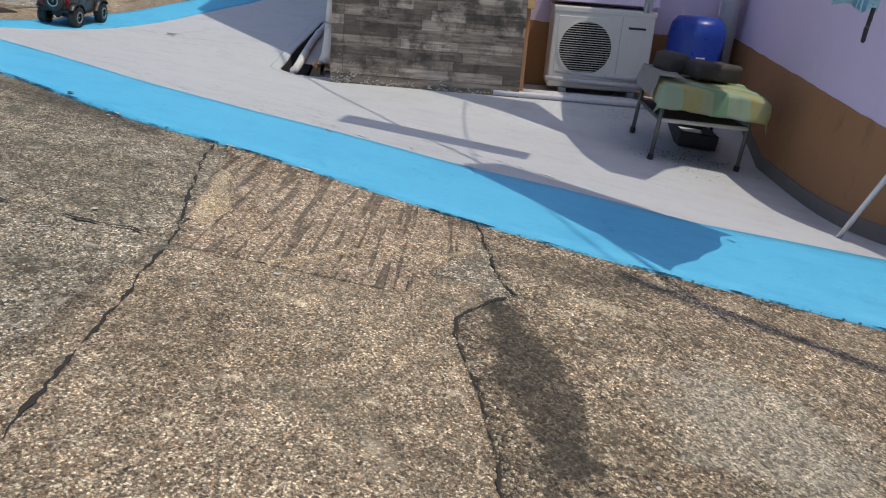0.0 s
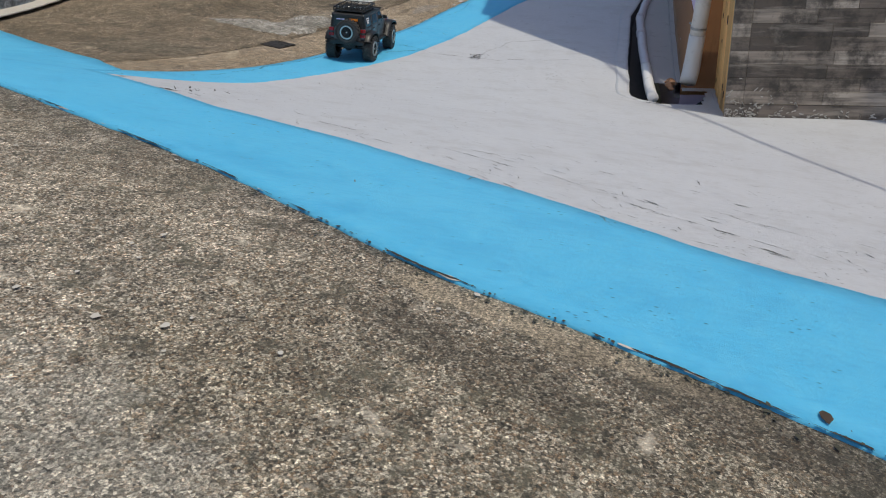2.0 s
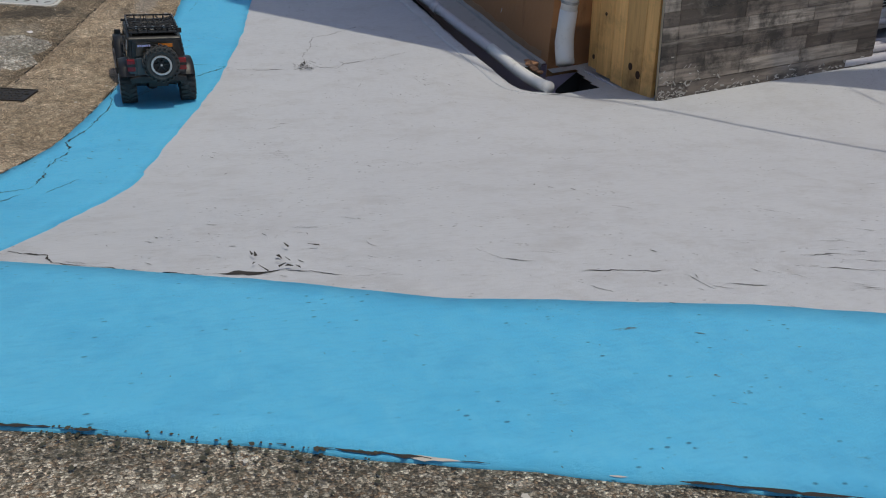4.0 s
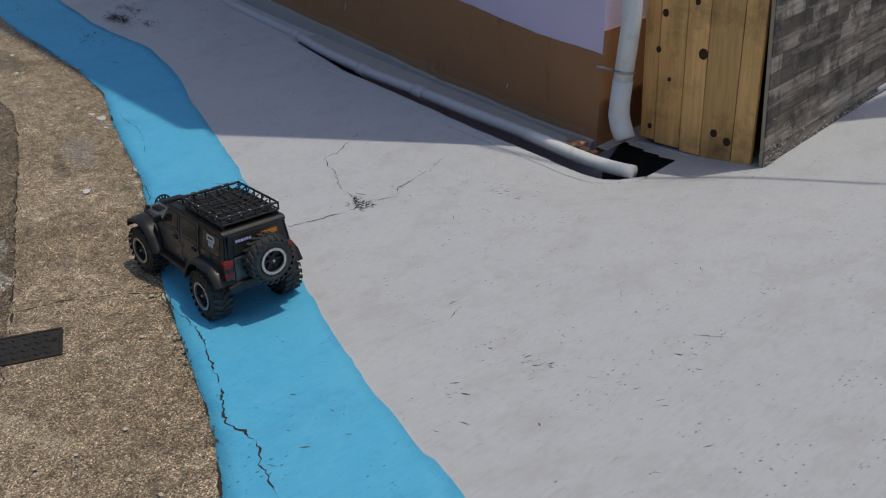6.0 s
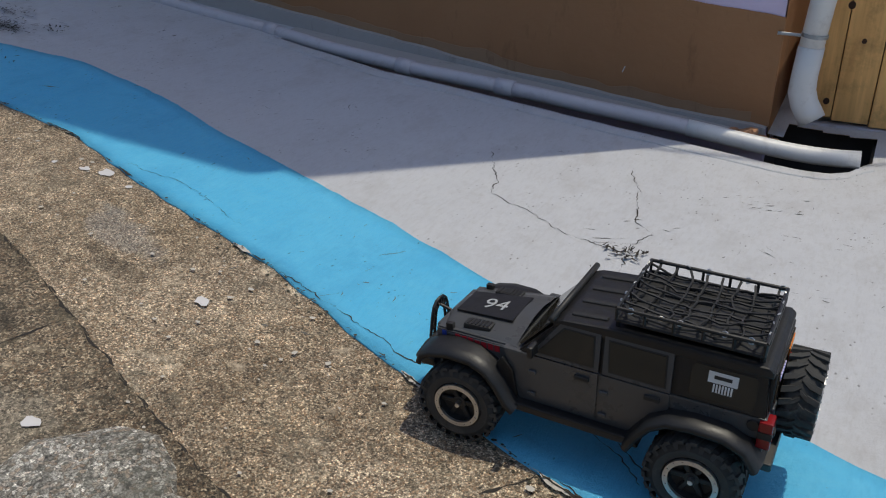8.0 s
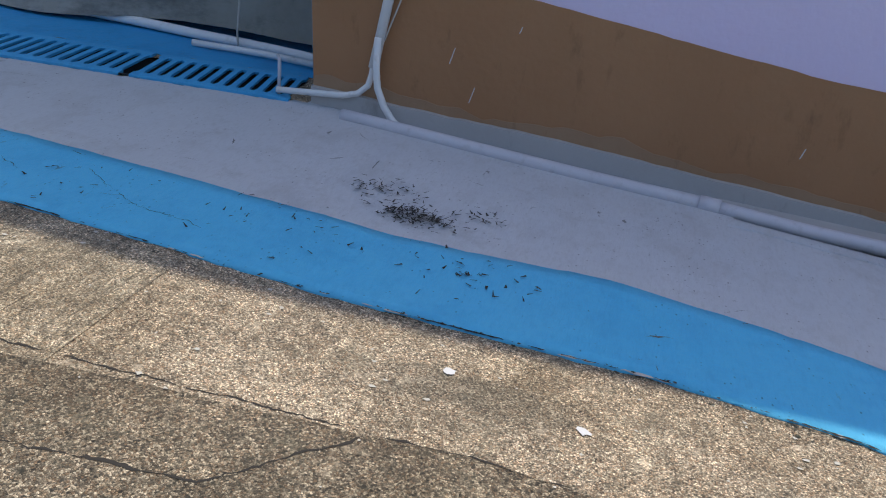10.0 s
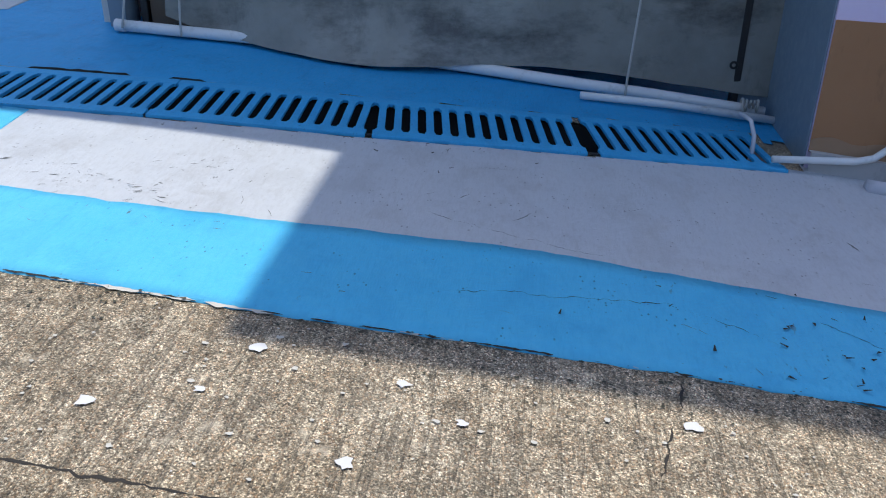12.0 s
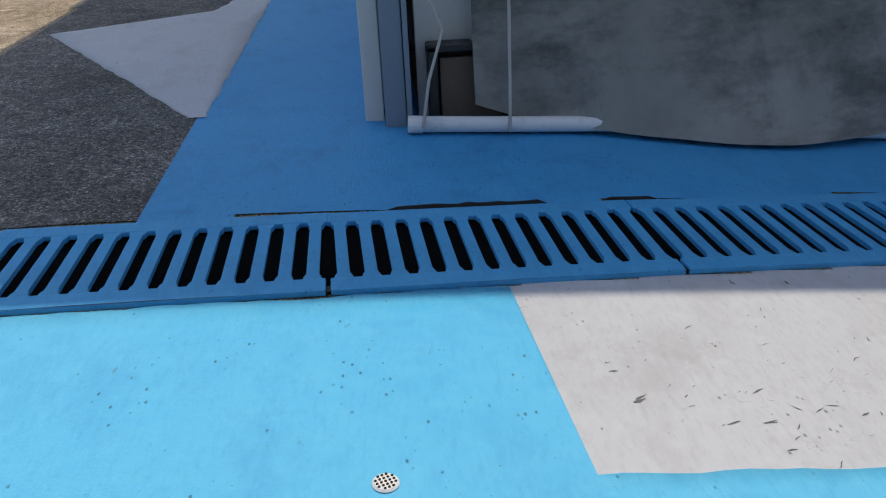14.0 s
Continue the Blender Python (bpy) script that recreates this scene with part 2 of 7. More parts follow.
def plastic(name, base, rough=0.5, wear=(0.5, 0.5, 0.5), amount=0.15, metal=0.0):
    m = material(name, base, rough, metal)
    n = Nodes(m)
    n.color(n.mix(n.ramp(n.noise(22.0, 6.0, 0.7), (0.55, 0.0), (0.8, amount)), base, wear))
    n.rough(n.ramp(n.noise(35.0, 4.0, 0.6), (0.3, max(0.0, rough - 0.1)), (0.8, min(1.0, rough + 0.12))))
    n.bump(n.noise(180.0, 3.0, 0.5), 0.12, 0.002)
    return m


MUD, BEIGE, ASHEN = (0.05, 0.042, 0.03), (0.47, 0.385, 0.27), (0.30, 0.30, 0.30)
CONCRETE = aggregate("aged_concrete", (0.57, 0.475, 0.35), (0.335, 0.265, 0.187), (0.085, 0.066, 0.048), (0.15, 0.132, 0.095), 320.0, 0.5, "", 0.3,
                     [(-1.05, -1.52, 0.16, 0.06, -20, ASHEN, 0.35), (-2.2, -1.38, 0.2, 0.07, 0, (0.11, 0.095, 0.07), 0.5), (0.35, -2.15, 0.22, 0.03, 20, BEIGE, 0.6), (-0.95, -1.62, 0.12, 0.03, -15, MUD, 0.4)])
GREY_CONCRETE = aggregate("grey_concrete", (0.46, 0.44, 0.40), (0.30, 0.285, 0.25), (0.10, 0.095, 0.085), (0.10, 0.10, 0.08), 160.0, 0.7)
LICHEN_CONCRETE = aggregate("lichen_concrete", (0.56, 0.50, 0.405), (0.30, 0.258, 0.195), (0.05, 0.044, 0.035), (0.085, 0.08, 0.055), 280.0, 0.85, "", 0.75,
                            [(3.135, -0.4, 0.30, 0.045, 68, BEIGE, 0.85), (3.32, -0.05, 0.36, 0.075, 66, MUD, 0.5), (3.22, -0.5, 0.2, 0.05, 60, MUD, 0.5), (3.35, 0.22, 0.13, 0.05, 30, BEIGE, 0.9),
                             (4.62, 0.36, 0.3, 0.14, 30, (0.42, 0.42, 0.40), 0.45), (4.35, 0.25, 0.25, 0.07, 20, MUD, 0.55), (3.7, -0.7, 0.4, 0.2, 40, (0.45, 0.42, 0.36), 0.4), (2.55, -1.25, 0.3, 0.05, 60, MUD, 0.6)])
DARK_SLAB = aggregate("dark_brown_concrete", (0.38, 0.31, 0.22), (0.188, 0.148, 0.102), (0.045, 0.038, 0.029), (0.075, 0.067, 0.045), 260.0, 0.7, "", 0.5,
                      [(-0.98, -1.98, 0.10, 0.16, 10, MUD, 0.8), (-1.75, -1.75, 0.2, 0.12, 0, MUD, 0.6), (-0.62, -2.1, 0.25, 0.1, -30, (0.30, 0.26, 0.2), 0.6), (-1.9, -2.1, 0.3, 0.2, 0, (0.11, 0.105, 0.06), 0.5)])
RIDGED = aggregate("ridged_concrete", (0.58, 0.47, 0.35), (0.35, 0.272, 0.195), (0.09, 0.07, 0.052), (0.18, 0.145, 0.108), 240.0, 0.2, "x", 0.15)
BROOMED = aggregate("broom_finished_concrete", (0.57, 0.49, 0.37), (0.365, 0.302, 0.215), (0.11, 0.09, 0.066), (0.18, 0.152, 0.108), 320.0, 0.35, "y", 0.25)
ROUGH_SLAB = aggregate("rough_brown_concrete", (0.52, 0.425, 0.305), (0.262, 0.205, 0.142), (0.05, 0.041, 0.032), (0.085, 0.074, 0.05), 230.0, 0.75, "", 0.6,
                       [(4.3, 1.0, 0.34, 0.055, 8, MUD, 0.85), (4.28, 1.3, 0.2, 0.16, 0, (0.45, 0.4, 0.32), 0.55), (3.8, 1.15, 0.1, 0.2, 0, MUD, 0.45), (3.95, 1.15, 0.03, 0.06, 0, BEIGE, 0.9)])
DAMP = aggregate("damp_concrete", (0.30, 0.25, 0.18), (0.15, 0.122, 0.085), (0.04, 0.034, 0.026), (0.07, 0.065, 0.04), 260.0, 0.7, "", 0.5)
BEIGE_CEMENT = aggregate("beige_cement", (0.60, 0.51, 0.37), (0.47, 0.385, 0.27), (0.2, 0.155, 0.11), (0.32, 0.26, 0.165), 300.0, 0.3, "", 0.2)
SHADED_CONCRETE = aggregate("dark_concrete", (0.26, 0.25, 0.235), (0.14, 0.135, 0.125), (0.05, 0.05, 0.045), (0.06, 0.06, 0.05))
BLUE = painted_floor("blue_floor_paint", (0.082, 0.50, 0.81), (0.15, 0.57, 0.83), (0.055, 0.37, 0.67))
# Deeper blue for the apron, with part of its canopy shade in the tone.
DEEP_SHADED_BLUE = painted_floor("deep_blue_floor_paint", (0.028, 0.335, 0.68), (0.07, 0.41, 0.74), (0.02, 0.2, 0.46))
GRATE_BLUE = painted_floor("blue_iron_paint", (0.04, 0.36, 0.70), (0.09, 0.43, 0.74), (0.03, 0.25, 0.52))
LILAC = painted_floor("pale_lilac_floor_paint", (0.53, 0.54, 0.57), (0.60, 0.61, 0.635), (0.40, 0.39, 0.39))
LILAC_WALL = plaster("lilac_wall_paint", (0.70, 0.58, 0.76), (0.74, 0.64, 0.79), (0.52, 0.43, 0.56))
BROWN_WALL = plaster("brown_wall_paint", (0.35, 0.17, 0.075), (0.42, 0.215, 0.10), (0.10, 0.05, 0.025), 0.6)
FOOTING = plaster("bare_cement", (0.42, 0.40, 0.39), (0.50, 0.48, 0.47), (0.16, 0.13, 0.11), 0.6)
# Darker copy of FOOTING: the shade at the side wall's foot is in its colour.
SHADED_FOOTING = plaster("damp_cement", (0.17, 0.145, 0.13), (0.24, 0.21, 0.19), (0.07, 0.055, 0.045), 0.7)
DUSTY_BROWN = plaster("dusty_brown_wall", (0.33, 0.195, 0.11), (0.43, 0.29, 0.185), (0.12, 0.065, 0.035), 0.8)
CHIP = plaster("pale_chip", (0.55, 0.51, 0.45), (0.66, 0.63, 0.58), (0.4, 0.35, 0.28))
WHITE_CHIP = plaster("white_paint_chip", (0.66, 0.64, 0.64), (0.74, 0.73, 0.73), (0.5, 0.46, 0.42))
# Near black for dirt and for the gutter's shade, both put into the colour.
GUTTER_DIRT_SHADE = plaster("gutter_dirt", (0.05, 0.045, 0.042), (0.095, 0.088, 0.083), (0.02, 0.018, 0.015), 0.8)
MOSS = plaster("dark_moss", (0.05, 0.048, 0.03), (0.075, 0.07, 0.045), (0.025, 0.022, 0.016), 0.8)
STONE_WALL = aggregate("blue_grey_stone", (0.38, 0.42, 0.46), (0.22, 0.25, 0.28), (0.06, 0.065, 0.07), (0.09, 0.1, 0.1), 24.0, 0.5)
SCUFF = plaster("scuff_dirt", (0.12, 0.12, 0.115), (0.2, 0.2, 0.2), (0.05, 0.05, 0.045), 0.7)
# Near-black cement: the shade under the grates is put into the colour.
DRAIN_SHADE = plaster("drain_mud", (0.018, 0.016, 0.014), (0.035, 0.03, 0.026), (0.008, 0.007, 0.006), 0.7)
DARK = material("dark_void", (0.012, 0.011, 0.01), 0.95)
CRACK = material("crack_dirt", (0.035, 0.03, 0.026), 0.95)
PVC = plastic("grey_white_pvc", (0.74, 0.73, 0.72), 0.42, (0.30, 0.27, 0.24), 0.5)
PVC_DIRTY = plastic("lilac_splashed_pvc", (0.55, 0.53, 0.57), 0.5, (0.22, 0.2, 0.2), 0.5)
BLACK = plastic("black_plastic", (0.016, 0.016, 0.017), 0.45, (0.09, 0.085, 0.08), 0.25)
RUBBER = plastic("tyre_rubber", (0.045, 0.045, 0.044), 0.8, (0.17, 0.16, 0.14), 0.7)
LEG_METAL = plastic("tarnished_metal", (0.15, 0.15, 0.15), 0.5, (0.07, 0.06, 0.05), 0.5, 0.4)
STEEL = plastic("dull_steel", (0.36, 0.37, 0.38), 0.45, (0.15, 0.13, 0.11), 0.5, 0.7)
BRICK = plaster("orange_brick", (0.45, 0.22, 0.11), (0.55, 0.33, 0.2), (0.2, 0.1, 0.06))
CAST = plastic("blackened_iron", (0.032, 0.028, 0.025), 0.6, (0.10, 0.075, 0.05), 0.6, 0.3)
WHITE_METAL = plastic("cream_enamel", (0.66, 0.64, 0.60), 0.45, (0.4, 0.36, 0.3), 0.35)
GREY_POST = plastic("blue_grey_paint", (0.19, 0.24, 0.29), 0.5, (0.32, 0.34, 0.36), 0.5)
ROPE = plaster("dusty_rope", (0.45, 0.42, 0.38), (0.55, 0.52, 0.48), (0.2, 0.18, 0.15))


def weathered(name, base, dark, long_axis, scale=26.0):
    """Bare old wood with its grain along one axis and dirt in it."""
    m = material(name, base, 0.75)
    n = Nodes(m)
    s = {"x": (0.07, 1, 1), "y": (1, 0.07, 1), "z": (1, 1, 0.07)}[long_axis]
    grain = n.noise(scale * 3, 5.0, 0.6, n.stretch(*s))
    rings = n.noise(scale * 0.7, 3.0, 0.5, n.stretch(*s))
    tone = n.mix(n.ramp(grain, (0.35, 0.0), (0.7, 0.55)), base, dark)
    tone = n.mix(n.ramp(rings, (0.45, 0.0), (0.75, 0.5)), tone, dark)
    tone = n.mix(n.ramp(n.noise(5.0, 6.0, 0.7), (0.5, 0.0), (0.72, 0.75)), tone, tuple(c * 0.35 for c in dark))
    info = n.t.nodes.new("ShaderNodeObjectInfo").outputs["Random"]
    tone = n.mix(1.0, tone, n.ramp(info, (0.0, 0.72), (1.0, 1.2)), "MULTIPLY")
    n.color(tone)
    n.bump(grain, 0.35, 0.003)
    return m


PINE = weathered("yellow_pine", (0.86, 0.51, 0.19), (0.50, 0.25, 0.08), "z")
PINE_BATTEN = weathered("pine_batten", (0.56, 0.36, 0.16), (0.33, 0.18, 0.07), "y")
KNOT = material("wood_knot", (0.045, 0.018, 0.008), 0.8)


def plank_print():
    """Greyed laminate: each plank its own shade, blotched with mould, flaking at the foot."""
    m = material("greyed_laminate", (0.17, 0.15, 0.13), 0.6)
    n = Nodes(m)
    geo = n.t.nodes.new("ShaderNodeNewGeometry").outputs["Position"]
    info = n.t.nodes.new("ShaderNodeObjectInfo").outputs["Random"]
    tone = n.ramp(info, (0.0, (0.10, 0.078, 0.062)), (0.35, (0.23, 0.185, 0.15)), (0.7, (0.36, 0.30, 0.245)), (1.0, (0.58, 0.50, 0.42)))
    grain = n.noise(60.0, 5.0, 0.6, n.stretch(1, 0.06, 1))
    tone = n.mix(n.ramp(grain, (0.38, 0.0), (0.66, 0.75)), tone, (0.07, 0.058, 0.048))
    mould = n.noise(6.0, 7.0, 0.7, geo)
    tone = n.mix(n.ramp(mould, (0.49, 0.0), (0.62, 0.85)), tone, (0.035, 0.030, 0.026))
    smear = n.noise(16.0, 6.0, 0.7, n.stretch(1, 0.12, 1))
    tone = n.mix(n.ramp(smear, (0.52, 0.0), (0.66, 0.6)), tone, (0.40, 0.345, 0.29))
    bloom = n.noise(9.0, 5.0, 0.7, geo)
    tone = n.mix(n.ramp(bloom, (0.6, 0.0), (0.8, 0.5)), tone, (0.36, 0.33, 0.28))
    n.color(tone)
    n.rough(n.ramp(mould, (0.3, 0.45), (0.7, 0.8)))
    n.bump(n.math("ADD", grain, n.math("MULTIPLY", mould, 0.5)), 0.3, 0.002)
    return m


LAMINATE = plank_print()
CHIPBOARD = plaster("swollen_chipboard", (0.36, 0.29, 0.20), (0.48, 0.40, 0.29), (0.12, 0.09, 0.06), 0.7)


def tarp_cloth():
    m = material("grey_tarpaulin", (0.12, 0.13, 0.13), 0.5)
    n = Nodes(m)
    tone = n.mix(n.ramp(n.noise(2.3, 6.0, 0.65), (0.35, 0.0), (0.7, 1.0)), (0.17, 0.165, 0.145), (0.32, 0.31, 0.275))
    tone = n.mix(n.ramp(n.noise(5.0, 6.0, 0.7, n.stretch(1, 1, 0.4)), (0.55, 0.0), (0.75, 0.75)), tone, (0.035, 0.034, 0.032))
    tone = n.mix(n.ramp(n.noise(3.0, 7.0, 0.7, n.stretch(0.6, 1, 1.3)), (0.5, 0.0), (0.64, 0.8)), tone, (0.05, 0.048, 0.044))
    tone = n.mix(n.ramp(n.noise(60.0, 3.0), (0.4, 0.0), (0.8, 0.25)), tone, (0.24, 0.25, 0.24))
    n.color(tone)
    n.rough(n.ramp(n.noise(8.0, 4.0), (0.3, 0.38), (0.7, 0.62)))
    n.bump(n.noise(6.0, 5.0, 0.6), 0.25, 0.02)
    return m


TARP = tarp_cloth()
CARD = plaster("brown_card", (0.12, 0.085, 0.06), (0.17, 0.125, 0.09), (0.05, 0.04, 0.03))
GREEN = plastic("bright_green_plastic", (0.16, 0.62, 0.03), 0.35, (0.4, 0.75, 0.2), 0.3)
BLUE_PLASTIC = plastic("blue_barrel_plastic", (0.012, 0.045, 0.32), 0.35, (0.08, 0.14, 0.42), 0.4)
GLASSY = plastic("cloudy_glass", (0.48, 0.48, 0.46), 0.25, (0.3, 0.28, 0.25), 0.5)
DARK_CLOTH = plaster("dark_cloth", (0.045, 0.038, 0.034), (0.075, 0.065, 0.06), (0.02, 0.018, 0.016))
RAG = plaster("grey_rag_cloth", (0.52, 0.49, 0.48), (0.62, 0.60, 0.60), (0.28, 0.24, 0.23))
WHITE_CLOTH = plaster("white_cloth", (0.76, 0.76, 0.78), (0.82, 0.82, 0.83), (0.62, 0.62, 0.66))
PALE_BLUE_CLOTH = plaster("pale_blue_cloth", (0.42, 0.62, 0.72), (0.5, 0.7, 0.78), (0.33, 0.5, 0.62))


def towel_cloth():
    m = material("checked_towel_cloth", (0.5, 0.6, 0.4), 0.9)
    n = Nodes(m)
    sep = n.add("ShaderNodeSeparateXYZ", Vector=n.co)
    wave = n.math("FRACT", n.math("MULTIPLY", n.math("ADD", sep.outputs[0], n.math("MULTIPLY", sep.outputs[1], -0.75)), 4.2))
    stripe = n.t.nodes.new("ShaderNodeValToRGB")
    stripe.color_ramp.interpolation = "CONSTANT"
    e = stripe.color_ramp.elements
    e[0].color = (0.52, 0.66, 0.47, 1)
    e[1].position, e[1].color = 0.34, (0.27, 0.50, 0.27, 1)
    for pos, c in ((0.55, (0.55, 0.60, 0.36, 1)), (0.72, (0.62, 0.56, 0.22, 1))):
        s = e.new(pos)
        s.color = c
    n.put(wave, stripe.inputs[0])
    tone = n.mix(n.ramp(n.noise(14.0, 5.0, 0.7), (0.4, 0.0), (0.8, 0.55)), stripe.outputs[0], (0.60, 0.62, 0.56))
    n.color(tone)
    n.bump(n.noise(220.0, 2.0), 0.4, 0.003)
    return m


TOWEL = towel_cloth()

# ---------- shapes ----------
def link(name, bm, mat, parent=None, label="", smooth=False, kind=""):
    data = bpy.data.meshes.new(name)
    bm.to_mesh(data)
    bm.free()
    for m in mat if isinstance(mat, (list, tuple)) else [mat]:
        data.materials.append(m)
    if smooth:
        for f in data.polygons:
            f.use_smooth = True
    ob = new(name, data)
    if parent:
        ob.parent = parent
    return tagged(ob, label, kind=kind)


def part(name, bm, mat, parent, label="", smooth=False):
    return link(name, bm, mat, parent, label, smooth)


def again(ob, m, parent=None):
    """Another part on the same mesh."""
    o = new(ob.name.split(".")[0], ob.data)
    o.parent = parent or ob.parent
    o.matrix_basis = m
    if "label" in ob:
        o["label"] = ob["label"]
    return o


def thing(name, label, category, at=(0, 0, 0), turn=0.0, group="", lean=(0, 0)):
    e = new(name)
    e.empty_display_size = 0.05
    e.matrix_basis = pose(*at, lean[0], lean[1], turn)
    return tagged(e, label, category, group)


def box(bm, lo, hi, bevel=0.0, seg=2, m=None):
    g = bmesh.ops.create_cube(bm, size=1.0)
    vs = g["verts"]
    c = [(a + b) / 2 for a, b in zip(lo, hi)]
    s = [b - a for a, b in zip(lo, hi)]
    bmesh.ops.transform(bm, matrix=Matrix.Translation(c) @ Matrix.Diagonal((*s, 1)), verts=vs)
    if bevel:
        edges = list({e for v in vs for e in v.link_edges})
        r = bmesh.ops.bevel(bm, geom=edges, offset=bevel, segments=seg, affect="EDGES", profile=0.6)
        vs = list({v for f in r["faces"] for v in f.verts} | {v for v in vs if v.is_valid})
    if m is not None:
        bmesh.ops.transform(bm, matrix=m, verts=vs)
    return vs


def made_box(lo, hi, bevel=0.0, seg=2):
    bm = bmesh.new()
    box(bm, lo, hi, bevel, seg)
    return bm


def tube(bm, points, radius, sides=10, caps=True):
    """A round bar along points."""
    pts = [Vector(p) for p in points]
    rings = []
    side = None
    for i, p in enumerate(pts):
        d = (pts[min(i + 1, len(pts) - 1)] - pts[max(i - 1, 0)]).normalized()
        if side is None:
            side = d.orthogonal().normalized()
        side = (side - d * side.dot(d)).normalized()
        up = d.cross(side)
        r = radius[i] if isinstance(radius, (list, tuple)) else radius
        rings.append([bm.verts.new(p + (side * math.cos(a) + up * math.sin(a)) * r) for a in (2 * math.pi * k / sides for k in range(sides))])
    for a, b in zip(rings, rings[1:]):
        for k in range(sides):
            bm.faces.new((a[k], a[(k + 1) % sides], b[(k + 1) % sides], b[k]))
    if caps:
        bm.faces.new(rings[0][::-1])
        bm.faces.new(rings[-1])


def made_tube(points, radius, sides=10):
    bm = bmesh.new()
    tube(bm, points, radius, sides)
    return bm


def lathe(bm, profile, sides=32, axis="y"):
    """A turned shape from (radius, along) pairs, round the given axis."""
    rings = []
    for r, h in profile:
        ring = []
        for k in range(sides):
            a = 2 * math.pi * k / sides
            c, s = r * math.cos(a), r * math.sin(a)
            ring.append(bm.verts.new({"y": (c, h, s), "z": (c, s, h), "x": (h, c, s)}[axis]))
        rings.append(ring)
    for a, b in zip(rings, rings[1:]):
        for k in range(sides):
            bm.faces.new((a[k], a[(k + 1) % sides], b[(k + 1) % sides], b[k]))
    bmesh.ops.recalc_face_normals(bm, faces=bm.faces)


def prism(bm, outline, lo, hi, axis="y"):
    """A flat outline pushed along an axis from lo to hi."""
    def at(u, v, w):
        return {"y": (u, w, v), "x": (w, u, v), "z": (u, v, w)}[axis]
    a = [bm.verts.new(at(u, v, lo)) for u, v in outline]
    b = [bm.verts.new(at(u, v, hi)) for u, v in outline]
    fs = [bm.faces.new(a), bm.faces.new(b[::-1])]
    for i in range(len(a)):
        j = (i + 1) % len(a)
        fs.append(bm.faces.new((a[j], a[i], b[i], b[j])))
    bmesh.ops.recalc_face_normals(bm, faces=fs)
    return a + b


def made_prism(outline, lo, hi, axis="y", bevel=0.0):
    bm = bmesh.new()
    prism(bm, outline, lo, hi, axis)
    if bevel:
        bmesh.ops.bevel(bm, geom=bm.edges[:], offset=bevel, segments=2, affect="EDGES", profile=0.6)
    return bm


def sheet(xs, ys, keep, lift, z=floor_z):
    """A sheet on the ground over a grid, where keep(x, y) holds for a cell's middle."""
    bm = bmesh.new()
    grid = {}

    def v(i, j):
        if (i, j) not in grid:
            grid[i, j] = bm.verts.new((xs[i], ys[j], z(xs[i], ys[j]) + lift))
        return grid[i, j]
    for i in range(len(xs) - 1):
        for j in range(len(ys) - 1):
            if keep((xs[i] + xs[i + 1]) / 2, (ys[j] + ys[j + 1]) / 2):
                bm.faces.new((v(i, j), v(i + 1, j), v(i + 1, j + 1), v(i, j + 1)))
    return bm


def ribbon(steps, side_a, side_b, lift, across=8, ragged=0.007, swap=False):
    """A painted band between two edges, its edges slightly uneven, with a thin rim."""
    bm = bmesh.new()
    rows = []
    for k, s in enumerate(steps):
        a = side_a(s) + ragged * noise.noise((s * 17, 1.3, 0)) + ragged * 0.6 * noise.noise((s * 60, 4.3, 0))
        b = side_b(s) + ragged * noise.noise((s * 15, 7.7, 0)) + ragged * 0.6 * noise.noise((s * 63, 9.3, 0))
        row = []
        for i in range(across + 1):
            w = a + (b - a) * i / across
            x, y = (w, s) if swap else (s, w)
            row.append(bm.verts.new((x, y, floor_z(x, y) + lift)))
        for end in (0, -1):
            o = row[end].co
            low = bm.verts.new((o.x, o.y, o.z - 0.006))
            row.insert(0, low) if end == 0 else row.append(low)
        rows.append(row)
    for r, q in zip(rows, rows[1:]):
        for i in range(len(r) - 1):
            bm.faces.new((r[i], r[i + 1], q[i + 1], q[i]))
    bmesh.ops.recalc_face_normals(bm, faces=bm.faces)
    if sum(f.normal.z for f in bm.faces) < 0:
        bmesh.ops.reverse_faces(bm, faces=bm.faces)
    return bm

# ---------- ground ----------
def in_drain(x, y, half=0.125):
    return -7.0 < x < -3.18 and abs(y - curve(DRAIN, x)) < half


def in_pit(x, y):
    return (0.04 < x < 0.30 and -0.14 < y < 0.11 - 0.15 * (x - 0.04)) or (-1.7 < x < 0.3 and curve(GUTTER, x) - 0.02 < y < 0.0)


# outer edge of the open gutter along the foot of the house wall
GUTTER = [(-1.7, -0.19), (-1.2, -0.262), (-0.685, -0.262), (-0.4, -0.266), (-0.2, -0.262), (-0.06, -0.254), (0.11, -0.252), (0.2, -0.245), (0.25, -0.205), (0.27, -0.16), (0.3, -0.12)]


PIPE_LINE = [(-3.1, -0.10), (-1.8, -0.13), (-1.5, -0.172), (-1.1, -0.205), (-0.5, -0.19), (0.0, -0.16), (0.3, -0.14)]


def steps(a, b, d):
    return [a + (b - a) * k / round((b - a) / d) for k in range(round((b - a) / d) + 1)]


near_x = steps(-9.0, -1.75, 0.05) + steps(-1.75, 0.45, 0.025)[1:] + steps(0.45, 7.0, 0.05)[1:]
near_y = steps(-5.0, -0.4, 0.05) + steps(-0.4, 0.15, 0.0125)[1:] + steps(0.15, 4.0, 0.05)[1:]
far_x = [-90, -40, -18] + near_x + [14, 30, 90]
far_y = [-90, -40, -16] + near_y + [12, 40, 90]
